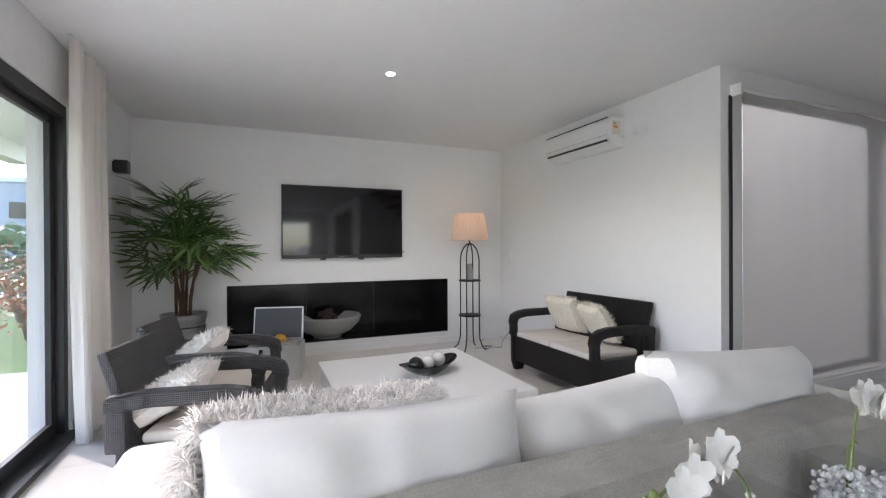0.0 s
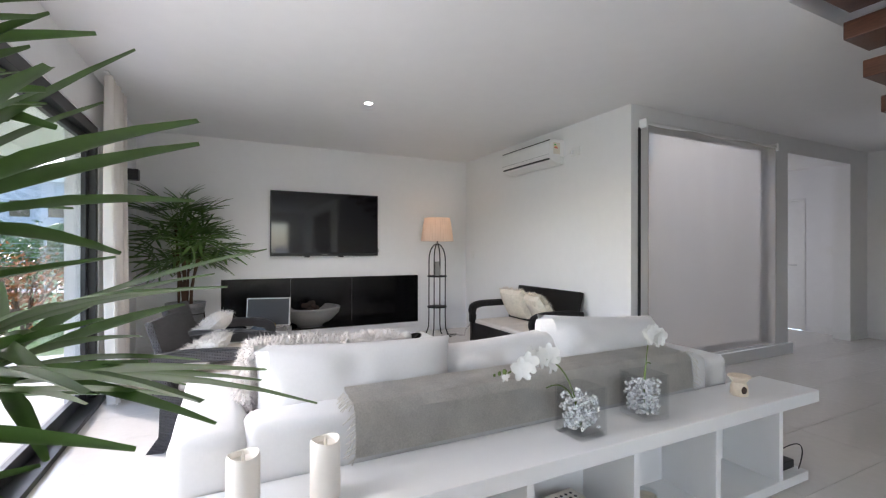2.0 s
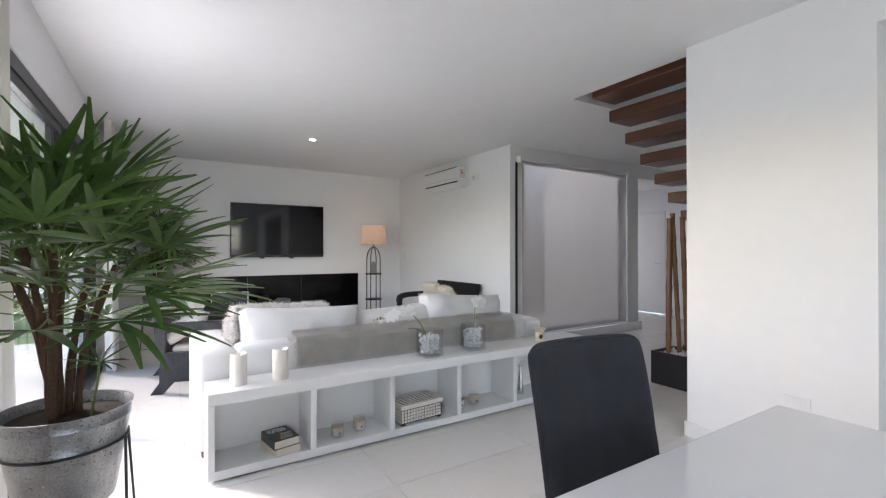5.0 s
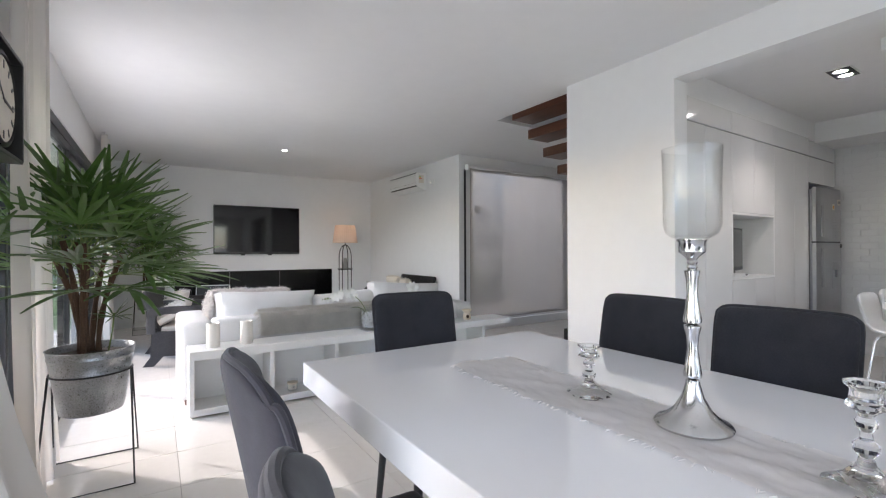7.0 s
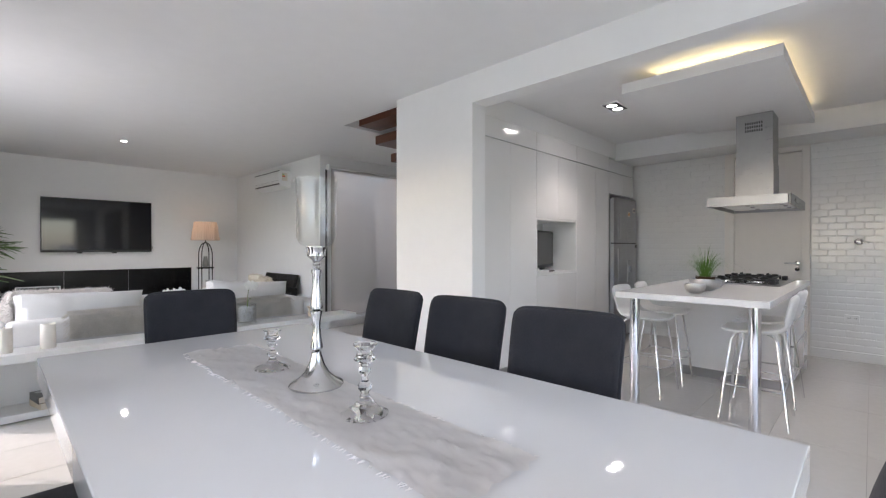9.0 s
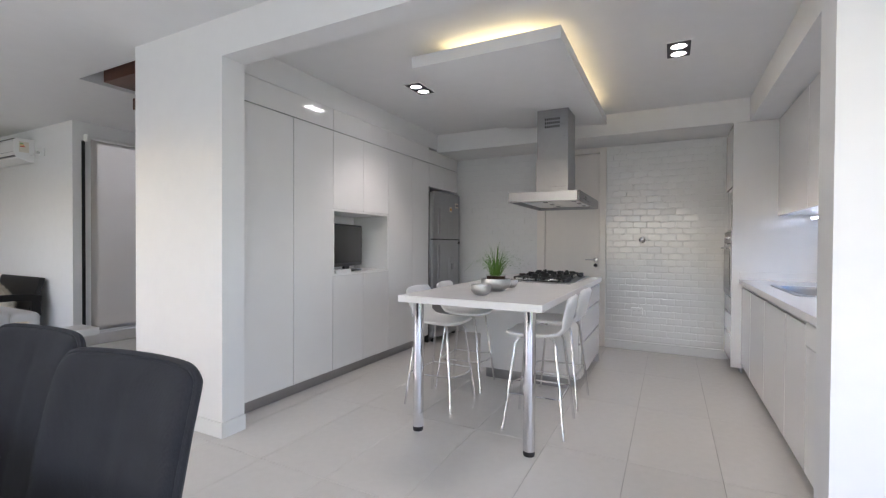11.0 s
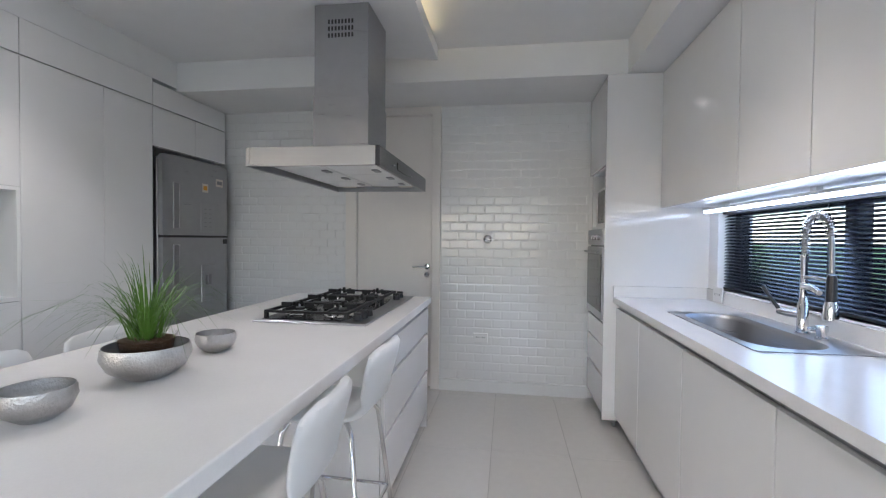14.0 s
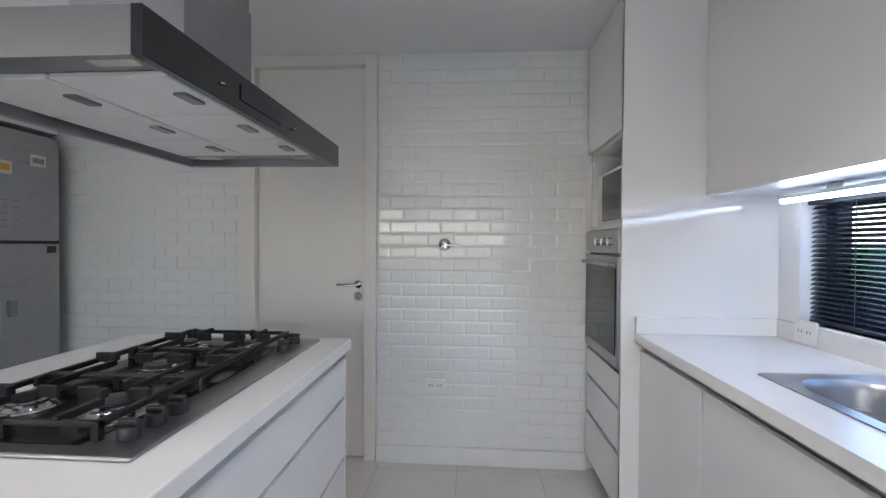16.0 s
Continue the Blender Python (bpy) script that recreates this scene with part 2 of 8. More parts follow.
TWIG = mat("orchid stem", (0.14, 0.20, 0.05), 0.6, vary=0.3)
GELS = mat("clear gel beads", (0.80, 0.81, 0.82), 0.12, vary=0.05, scale=30)
GELS.node_tree.nodes["Principled BSDF"].inputs["Transmission Weight"].default_value = 0.15
PANE = clear_pane("window pane", (0.97, 0.97, 0.97))
GLASS = crystal("clear glass", (1, 1, 1), 0.0, 1.3)
BOWLG = clear_pane("clear bowl glass", (0.975, 0.98, 0.98), 1.0)
THIN = clear_pane("thin glass", (0.955, 0.96, 0.96), 0.5)
CURTAIN = cloth_screen("ivory voile curtain", (0.84, 0.80, 0.75), 0.06, 0.18)
ROLLER = cloth_screen("grey screen cloth", (0.64, 0.62, 0.59), 0.40, 0.3, (0.72, 0.66, 0.58))
CONC = mat("pale fibre cement", (0.30, 0.30, 0.29), 0.8, vary=0.15, scale=14, bump=0.2)
LOG = mat("charred log", (0.05, 0.03, 0.02), 0.9, vary=0.5, scale=20, bump=0.6, bscale=30)
SHADE = cloth_screen("pleated straw shade", (0.72, 0.60, 0.52), 0.0)
CERAM = mat("cream ceramic", (0.66, 0.56, 0.43), 0.35, vary=0.12, scale=20)
BLACKC = mat("black glaze", (0.008, 0.008, 0.008), 0.15, vary=0.2)
WHITEC = mat("white glaze", (0.76, 0.74, 0.71), 0.25, vary=0.06, scale=12)
BONE = mat("bone inlay", (0.74, 0.70, 0.63), 0.4, vary=0.1, scale=30, rnd=0.3)
PAPER = mat("book pages", (0.68, 0.63, 0.55), 0.9, vary=0.1, scale=40)
ALU = mat("aluminium case sheet", (0.62, 0.62, 0.61), 0.4, 0.6, vary=0.08, scale=20, bump=0.1)
DENIM = mat("blue cloth", (0.12, 0.16, 0.22), 0.95, vary=0.25, scale=20, bump=0.3)
OCHRE = mat("ochre cloth", (0.60, 0.33, 0.04), 0.95, vary=0.2, scale=20, bump=0.3)
GREYCL = mat("grey cloth", (0.32, 0.31, 0.30), 0.95, vary=0.2, scale=20, bump=0.3)
VOILE = cloth_screen("sheer crushed voile", (0.89, 0.86, 0.83), 0.18, 0.2)
DOORP = mat("cream door enamel", (0.80, 0.765, 0.72), 0.4, vary=0.02, scale=3)
SMOKED = mat("smoked polished steel", (0.085, 0.085, 0.09), 0.2, 0.9, vary=0.1, scale=6)
RUNNER = mat("crushed ivory voile", (0.80, 0.77, 0.74), 0.7, vary=0.08, scale=30, sheen=0.2, bump=0.5, bscale=22)
STONE = mat("outdoor paving", (0.54, 0.52, 0.48), 0.8, vary=0.1, scale=6, bump=0.1)
LAWN = mat("lawn", (0.07, 0.14, 0.025), 0.95, vary=0.45, scale=12, bump=1.0, bscale=40)
RENDERW = mat("white exterior render", (0.74, 0.74, 0.72), 0.85, vary=0.06, scale=5, bump=0.15, bscale=60)
HEDGE = leafy("shrub leaf", (0.075, 0.13, 0.03))
AUTUMN = leafy("reddish shrub leaf", (0.34, 0.12, 0.04))
BARK = mat("bark", (0.12, 0.08, 0.055), 0.9, vary=0.3, scale=20, bump=0.6)
FARWALL = mat("far building render", (0.42, 0.44, 0.48), 0.8, vary=0.1, scale=1)
FENCE = mat("grey fence mesh", (0.30, 0.32, 0.33), 0.7, vary=0.15)
SPOTG = glow("lit lamp", (1.0, 0.96, 0.90), 12)
LEDG = glow("cool led strip", (0.66, 0.80, 1.0), 2.6)
COVEG = glow("warm cove tube", (1.0, 0.83, 0.44), 1.1)
BULBG = glow("warm bulb", (1.0, 0.66, 0.42), 0.9)
REDP = mat("red print", (0.6, 0.05, 0.03), 0.5)
BLUEP = mat("blue print", (0.05, 0.15, 0.5), 0.5)
GREYP = mat("grey print", (0.25, 0.25, 0.25), 0.5)
ORANGEP = mat("orange print", (0.7, 0.35, 0.03), 0.5)
GREENP = mat("green print", (0.1, 0.4, 0.1), 0.5)


# ---- building helpers ----
ORG = {}


def link(name, bm, material, parent=None, smooth=False):
    me = bpy.data.meshes.new(name)
    bmesh.ops.recalc_face_normals(bm, faces=bm.faces)
    if smooth:
        for f in bm.faces:
            f.smooth = True
    bm.to_mesh(me)
    bm.free()
    me.materials.append(material)
    if smooth:
        me.set_sharp_from_angle(angle=radians(40))
    ob = new(name, me)
    if parent is not None:
        ob.parent = parent
    return ob


def part(name, bm, material, parent, label="", smooth=False):
    ob = link(name, bm, material, parent, smooth)
    ORG[ob.name] = ORG.get(parent.name, Vector())
    if label:
        ob["label"] = label
    return ob


def thing(name, label, category, loc=(0, 0, 0), rz=0, group=""):
    e = new(name)
    e.empty_display_size = 0.1
    e.matrix_basis = pose(*loc, 0, 0, rz)
    ORG[e.name] = Vector(loc)
    return tagged(e, label, category, group)


def add_box(bm, x, y, z, bev=0.0, seg=2):
    """A box between the pairs x, y and z with rounded edges."""
    m = Matrix.LocRotScale(((x[0] + x[1]) / 2, (y[0] + y[1]) / 2, (z[0] + z[1]) / 2), None, (abs(x[1] - x[0]), abs(y[1] - y[0]), abs(z[1] - z[0])))
    vs = bmesh.ops.create_cube(bm, size=1, matrix=m)["verts"]
    if bev:
        es = list({e for v in vs for e in v.link_edges})
        bmesh.ops.bevel(bm, geom=es, offset=bev, segments=seg, affect="EDGES", profile=0.5)


def box(name, x, y, z, material, parent, bev=0.003, label="", world=True, seg=2):
    """One box part; world: its numbers are places in the room, not in the thing's own frame."""
    o = ORG.get(parent.name, Vector()) if world else Vector()
    bm = bmesh.new()
    add_box(bm, (x[0] - o.x, x[1] - o.x), (y[0] - o.y, y[1] - o.y), (z[0] - o.z, z[1] - o.z), bev, seg)
    return part(name, bm, material, parent, label)


def setting(name, boxes, material, label, category="", bev=0.0):
    bm = bmesh.new()
    for x, y, z in boxes:
        add_box(bm, x, y, z, bev)
    ob = link(name, bm, material)
    return tagged(ob, label, category or name.split("_")[0], kind="structure")


def spin(bm, profile, seg=32, at=(0, 0, 0)):
    """A turned body from (radius, height) pairs."""
    rings = []
    for r, z in profile:
        rings.append([bm.verts.new((at[0] + r * math.cos(a), at[1] + r * math.sin(a), at[2] + z)) for a in [2 * math.pi * i / seg for i in range(seg)]])
    for a, b in zip(rings, rings[1:]):
        for i in range(seg):
            bm.faces.new((a[i], a[(i + 1) % seg], b[(i + 1) % seg], b[i]))
    for ring, r in ((rings[0], profile[0][0]), (rings[-1], profile[-1][0])):
        if r > 1e-4:
            bm.faces.new(ring)
    return rings


def turned(name, profile, material, parent, at=(0, 0, 0), seg=32, label=""):
    bm = bmesh.new()
    spin(bm, profile, seg, at)
    return part(name, bm, material, parent, label, smooth=True)


def tube_into(bm, pts, radius, seg=8):
    """A round bar along points; radius: one number or one for each point."""
    pts = [Vector(p) for p in pts]
    rad = radius if isinstance(radius, (list, tuple)) else [radius] * len(pts)
    ref = None
    rings = []
    for i, p in enumerate(pts):
        d = (pts[min(i + 1, len(pts) - 1)] - pts[max(i - 1, 0)]).normalized()
        if ref is None:
            ref = d.orthogonal().normalized()
        ref = (ref - d * ref.dot(d)).normalized()
        s = d.cross(ref)
        rings.append([bm.verts.new(p + rad[i] * (ref * math.cos(a) + s * math.sin(a))) for a in [2 * math.pi * k / seg for k in range(seg)]])
    for a, b in zip(rings, rings[1:]):
        for k in range(seg):
            bm.faces.new((a[k], a[(k + 1) % seg], b[(k + 1) % seg], b[k]))
    bm.faces.new(rings[0])
    bm.faces.new(rings[-1])


def tube(name, pts, radius, material, parent, seg=8, label=""):
    bm = bmesh.new()
    tube_into(bm, pts, radius, seg)
    return part(name, bm, material, parent, label, smooth=True)


def arc(c, r, a0, a1, n, u=(1, 0, 0), v=(0, 0, 1)):
    c, u, v = Vector(c), Vector(u), Vector(v)
    return [c + r * (u * math.cos(radians(a0 + (a1 - a0) * i / n)) + v * math.sin(radians(a0 + (a1 - a0) * i / n))) for i in range(n + 1)]


def bez(p0, p1, p2, n=10):
    p0, p1, p2 = Vector(p0), Vector(p1), Vector(p2)
    return [p0 * (1 - t) ** 2 + p1 * 2 * t * (1 - t) + p2 * t * t for t in [i / n for i in range(n + 1)]]


def cushion_bm(w, d, h, puff=1.0, n=14, wrinkle=0.006, seed=0):
    """A stuffed cushion lying flat: w by d, h thick, with a seamed rim and creases."""
    bm = bmesh.new()
    grid = {}
    for side in (1, -1):
        for i in range(n + 1):
            for j in range(n + 1):
                u, v = i / n * 2 - 1, j / n * 2 - 1
                f = max(0.0, (1 - abs(u) ** 4) * (1 - abs(v) ** 4)) ** (0.45 * puff)
                edge = i in (0, n) or j in (0, n)
                if edge and side == -1:
                    grid[side, i, j] = grid[1, i, j]
                    continue
                pinch = 1 - 0.05 * (1 - max(abs(u), abs(v)) ** 2 * 0 - min(abs(u), abs(v)) ** 2) * (max(abs(u), abs(v)) ** 6)
                x, y = u * w / 2 * pinch, v * d / 2 * pinch
                z = side * h / 2 * f + wrinkle * noise.noise((x * 9 + seed, y * 9, side * 3)) * (0 if edge else 1)
                grid[side, i, j] = bm.verts.new((x, y, z))
    for side in (1, -1):
        for i in range(n):
            for j in range(n):
                bm.faces.new([grid[side, a, b] for a, b in ((i, j), (i + 1, j), (i + 1, j + 1), (i, j + 1))])
    return bm


def soft_box_bm(x, y, z, r=0.05, wrinkle=0.006, cuts=10, seed=0):
    """An upholstered block: rounded, subdivided and slightly uneven."""
    bm = bmesh.new()
    add_box(bm, x, y, z, r, 4)
    for k in range(3):
        es = [e for e in bm.edges if e.calc_length() > 0.14]
        if es:
            bmesh.ops.subdivide_edges(bm, edges=es, cuts=1, use_grid_fill=True)
    bmesh.ops.triangulate(bm, faces=[f for f in bm.faces if len(f.verts) > 4])
    bm.normal_update()
    for v in bm.verts:
        v.co += v.normal * wrinkle * (noise.noise(v.co * 5 + Vector((seed, 0, 0))) + 0.5 * noise.noise(v.co * 14 + Vector((0, seed, 0))))
    return bm


def fur_bm(base, count, length, seed, droop=0.3):
    """Tapered hair tufts over the surface of a base mesh, which stays below them."""
    rng = random.Random(seed)
    base.normal_update()
    faces = list(base.faces)
    areas = [f.calc_area() for f in faces]
    picks = rng.choices(range(len(faces)), areas, k=count)
    src = []
    for k in picks:
        f = faces[k]
        vs = [v.co for v in f.verts]
        a, b = rng.random(), rng.random()
        p = (vs[0] * (1 - a) + vs[1] * a) * (1 - b) + (vs[-1] * (1 - a) + vs[2] * a) * b if len(vs) > 3 else sum(vs, Vector()) / len(vs)
        src.append((p, f.normal.copy()))
    for p, nrm in src:
        d = (nrm + Vector((rng.gauss(0, 0.5), rng.gauss(0, 0.5), rng.gauss(0, 0.5)))).normalized()
        ln = length * rng.uniform(0.5, 1.2)
        s = d.orthogonal().normalized() * 0.0022
        s.rotate(Matrix.Rotation(rng.uniform(0, 6.28), 3, d))
        m1 = p + d * ln * 0.5
        tip = p + d * ln + Vector((0, 0, -droop * ln * rng.random()))
        a, b, c, e, t = (base.verts.new(q) for q in (p - s, p + s, m1 + s * 0.8, m1 - s * 0.8, tip))
        base.faces.new((a, b, c, e))
        base.faces.new((e, c, t))
    return base


def put(bm, m):
    bmesh.ops.transform(bm, matrix=m, verts=bm.verts)
    return bm


def text_mesh(body, size, depth=0.0008):
    cu = bpy.data.curves.new("writing", "FONT")
    cu.body, cu.size, cu.extrude = body, size, depth
    cu.align_x, cu.align_y = "CENTER", "CENTER"
    tmp = bpy.data.objects.new("writing", cu)
    me = bpy.data.meshes.new_from_object(tmp)
    bpy.data.objects.remove(tmp)
    return me


# ---- structure ----
CZ = 2.66          # main ceiling
KZ = 2.655          # kitchen ceiling
TVY, ACX, BLY = 5.53, 3.613, 2.285      # inner faces: screen wall, air conditioner wall, blind wall
WX = -0.82         # inner face of the garden wall
KX0, KX1 = 2.857, 3.021                 # wall between dining room and kitchen
TWX = 6.692        # tiled wall
BY = -6.2          # dining room's end wall

setting("floor", [((-1.05, 8.6), (BY - 0.2, 5.75), (-0.25, -0.004))], GROUT, "grout bed under ivory porcelain floor tiles", "floor")

# garden wall with two glazed openings
OPEN = [(-0.40, 3.87), (-4.7, -1.55)]
WT = 2.27
setting("wall_west", [
    ((WX - 0.23, WX), (3.87, TVY + 0.2), (-0.02, 3.0)),
    ((WX - 0.23, WX), (-0.40, 3.87), (WT, 3.0)),
    ((WX - 0.23, WX), (-1.55, -0.40), (-0.02, 3.0)),
    ((WX - 0.23, WX), (-4.7, -1.55), (WT, 3.0)),
    ((WX - 0.23, WX), (BY - 0.2, -4.7), (-0.02, 3.0))], PAINT, "white painted garden wall with glazed openings", "wall")
# screen wall with the fireplace recess
setting("wall_north", [
    ((WX, 0.07), (TVY, TVY + 0.6), (0, 3.0)),
    ((2.77, ACX + 0.25), (TVY, TVY + 0.6), (0, 3.0)),
    ((0.07, 2.77), (TVY, TVY + 0.6), (0.867, 3.0)),
    ((0.07, 2.77), (TVY, TVY + 0.6), (0, 0.156)),
    ((0.07, 2.77), (TVY + 0.5, TVY + 0.6), (0.156, 0.867))], PAINT, "white painted wall with a long fireplace recess", "wall")
# the unseen height above the ceiling is added to keep sun off the blind
setting("wall_air_conditioner", [((ACX, ACX + 0.25), (BLY, TVY), (0, 5.6))], PAINT, "white painted wall behind the wicker settee", "wall")
# wall with the roller blind and the passage
setting("wall_blind", [
    ((ACX + 0.25, 6.33), (BLY, BLY + 0.2), (2.50, 3.0)),
    ((6.05, 6.33), (BLY, BLY + 0.2), (0, 2.50)),
    ((ACX + 0.25, 6.05), (BLY, BLY + 0.2), (0, 0.14)),
    ((6.33, 7.9), (BLY, BLY + 0.2), (2.45, 3.0)),
    ((7.9, 8.4), (BLY, BLY + 0.2), (0, 3.0))], PAINT, "white painted wall with a screened window and a passage", "wall")
setting("window_plinth", [((ACX + 0.06, 6.36), (BLY - 0.05, BLY), (0, 0.13))], TRIM, "low white plinth under the screened window", "trim", 0.006)
setting("wall_passage", [
    ((8.2, 8.4), (BLY + 0.2, 2.95), (0, 3.0)),
    ((8.2, 8.4), (3.72, 5.05), (0, 3.0)),
    ((8.2, 8.4), (2.95, 3.72), (2.06, 3.0)),
    ((6.13, 6.33), (BLY + 0.2, 4.2), (0, 2.52))], PAINT, "white painted passage walls", "wall")
setting("wall_passage_end", [((6.33, 6.6), (4.0, 4.2), (0, 2.52)), ((8.0, 8.2), (4.0, 4.2), (0, 2.52)), ((6.6, 8.0), (4.0, 4.2), (2.3, 2.52))], PAINT, "white passage end wall with a glazed opening", "wall")
setting("wall_east", [((8.4, 8.6), (-1.0, BLY + 0.2), (0, 3.0))], PAINT, "white painted wall beyond the stairs", "wall")
# pier beside the stairs and the wall between dining room and kitchen
setting("wall_pier", [((KX0, KX1), (-1.405, -0.445), (0, CZ))], PAINT, "white painted pier between stairs and kitchen", "wall")
setting("wall_stairs", [((KX1, 8.4), (-0.62, -0.445), (0, 5.3))], PAINT, "white painted wall carrying the stairs", "wall")
setting("kitchen_beam", [((KX0, KX1), (-4.385, -1.405), (2.418, CZ))], PAINT, "white painted beam over the kitchen opening", "beam")
setting("wall_jamb", [((KX0, KX1), (BY - 0.2, -4.385), (0, CZ))], PAINT, "white painted wall beside the kitchen opening", "wall")
setting("wall_south", [((WX - 0.23, -0.25), (BY - 0.2, BY), (0, 3.0)), ((2.25, KX1), (BY - 0.2, BY), (0, 3.0)), ((-0.25, 2.25), (BY - 0.2, BY), (2.25, 3.0))], PAINT, "plain white end wall of the dining room", "wall")
setting("wall_tiled", [
    ((TWX + 0.012, TWX + 0.2), (-5.3, -3.225), (0, 3.0)),
    ((TWX + 0.012, TWX + 0.2), (-2.38, -0.62), (0, 3.0)),
    ((TWX + 0.012, TWX + 0.2), (-3.225, -2.38), (2.427, 3.0)),
    ((TWX + 0.15, TWX + 0.2), (-3.225, -2.38), (0, 2.427))], TGROUT, "white grouted wall behind glazed tiles", "wall")
KW = -5.12     # kitchen window wall
setting("wall_window", [
    ((KX1, 4.05), (KW - 0.2, KW), (0, 3.0)),
    ((5.98, TWX + 0.012), (KW - 0.2, KW), (0, 3.0)),
    ((4.05, 5.98), (KW - 0.2, KW), (1.51, 3.0)),
    ((4.05, 5.98), (KW - 0.2, KW), (0, 1.0))], PAINT, "white painted kitchen wall with a low wide window", "wall")
setting("kitchen_soffit", [((6.10, TWX + 0.012), (KW, -0.62), (2.428, KZ + 0.1))], CEIL, "white dropped soffit along the tiled wall", "soffit")
setting("cabinet_soffit", [((KX1, 6.10), (-1.215, -0.62), (2.452, KZ + 0.1))], CEIL, "white bulkhead above the tall cabinets", "soffit")
setting("counter_soffit", [((KX1, 6.10), (KW, -4.585), (2.428, KZ + 0.1))], CEIL, "white bulkhead above the wall cabinets", "soffit")
setting("ceiling_kitchen", [((KX1, TWX + 0.2), (-5.3, -0.62), (KZ, KZ + 0.2))], CEIL, "white kitchen ceiling", "ceiling")
VX0, VX1, VY0, VY1 = 2.99, 6.1, -0.445, 0.67    # stair void
setting("ceiling", [
    ((WX, VX0), (BY, TVY), (CZ, 3.0)),
    ((VX0, ACX), (VY1, TVY), (CZ, 3.0)),
    ((ACX, 8.4), (VY1, BLY), (CZ, 3.0)),
    ((VX1, 8.4), (VY0, VY1), (CZ, 3.0)),
    ((6.13, 8.2), (BLY + 0.2, 4.2), (2.52, 2.62))], CEIL, "white ceiling with an opening over the stairs", "ceiling")
setting("wall_upstairs", [
    ((VX0 - 1.6, 8.4), (2.2, 2.4), (3.0, 5.3)),
    ((VX0 - 1.8, VX0 - 1.6), (-0.62, 0.2), (3.0, 5.3)), ((VX0 - 1.8, VX0 - 1.6), (1.7, 2.4), (3.0, 5.3)), ((VX0 - 1.8, VX0 - 1.6), (0.2, 1.7), (3.0, 3.4)), ((VX0 - 1.8, VX0 - 1.6), (0.2, 1.7), (4.1, 5.3)),
    ((VX0 - 1.6, KX1), (-0.62, -0.445), (3.0, 5.3)),
    ((8.4, 8.6), (-0.62, 0.3), (3.0, 5.3)), ((8.4, 8.6), (1.8, 2.4), (3.0, 5.3)), ((8.4, 8.6), (0.3, 1.8), (4.3, 5.3)), ((8.4, 8.6), (0.3, 1.8), (3.0, 3.7))], PAINT, "white walls of the upper landing", "wall")
setting("ceiling_upstairs", [((VX0 - 1.8, 8.6), (-0.62, 2.4), (5.3, 5.45))], CEIL, "white ceiling of the upper landing", "ceiling")
setting("roof_upper", [((KX1, 8.6), (-5.3, -0.62), (3.0, 3.1))], RENDERW, "flat roof over the kitchen", "roof")
# skirting
SK = 0.09
setting("baseboard", [
    ((WX, WX + 0.012), (3.87, TVY), (0, SK)), ((WX + 0.012, ACX), (TVY - 0.012, TVY), (0, SK)),
    ((ACX - 0.012, ACX), (BLY, TVY - 0.012), (0, SK)),
    ((KX0 - 0.014, KX0), (-1.42, -0.43), (0, 0.1)), ((KX0, KX1), (-1.42, -1.405), (0, 0.1)), ((KX0, KX1), (-0.445, -0.43), (0, 0.1)),
    ((KX0 - 0.014, KX0), (BY, -4.37), (0, 0.1)), ((KX0, KX1), (-4.385, -4.37), (0, 0.1)),
    ((8.388, 8.4), (-0.445, BLY), (0, 0.1)), ((8.188, 8.2), (BLY + 0.2, 2.9), (0, 0.1)), ((7.88, 8.4), (BLY - 0.012, BLY), (0, 0.1)), ((7.888, 7.9), (BLY, BLY + 0.2), (0, 0.1)),
    ((TWX - 0.016, TWX + 0.012), (-4.455, -3.23), (0, 0.1)), ((TWX - 0.016, TWX + 0.012), (-2.375, -1.9), (0, 0.1)),
    ((WX, WX + 0.012), (-1.55, -0.42), (0, SK))], TRIM, "white skirting board", "baseboard", 0.003)


# ---- windows ----
def sliding_window(name, y0, y1, mulls):
    w = thing(name, "black aluminium sliding garden window with clear panes", "window", (WX - 0.04, (y0 + y1) / 2, 0))
    w["kind"] = "structure"
    fx = (WX - 0.11, WX - 0.01)
    box("window_sill", (WX - 0.16, WX + 0.05), (y0, y1), (-0.02, 0.035), BLACKAL, w)
    box("head_frame", fx, (y0, y1), (WT - 0.085, WT), BLACKAL, w)
    for y in (y0 + 0.03, y1 - 0.03):
        box("side_frame", fx, (y - 0.03, y + 0.03), (0.035, WT - 0.085), BLACKAL, w)
    ys = [y0 + 0.06] + mulls + [y1 - 0.06]
    for k, (a, b) in enumerate(zip(ys, ys[1:])):
        off = 0.022 if k % 2 else -0.022
        sx = (WX - 0.075 + off, WX - 0.04 + off)
        a2, b2 = a - (0.03 if k else 0), b + (0.03 if k < len(ys) - 2 else 0)
        s = box("sash", sx, (a2, a2 + 0.06), (0.035, WT - 0.085), BLACKAL, w)
        box("sash_stile", sx, (b2 - 0.06, b2), (0.035, WT - 0.085), BLACKAL, s)
        box("sash_rail", sx, (a2 + 0.06, b2 - 0.06), (0.035, 0.125), BLACKAL, s)
        box("sash_rail", sx, (a2 + 0.06, b2 - 0.06), (WT - 0.145, WT - 0.085), BLACKAL, s)
        g = box("pane", (sx[0] + 0.014, sx[0] + 0.020), (a2 + 0.06, b2 - 0.06), (0.125, WT - 0.145), PANE, s, 0)
        g.visible_shadow = False
    return w


sliding_window("window_1", *OPEN[0], [0.31, 2.06])
sliding_window("window_2", *OPEN[1], [-3.65, -2.6])

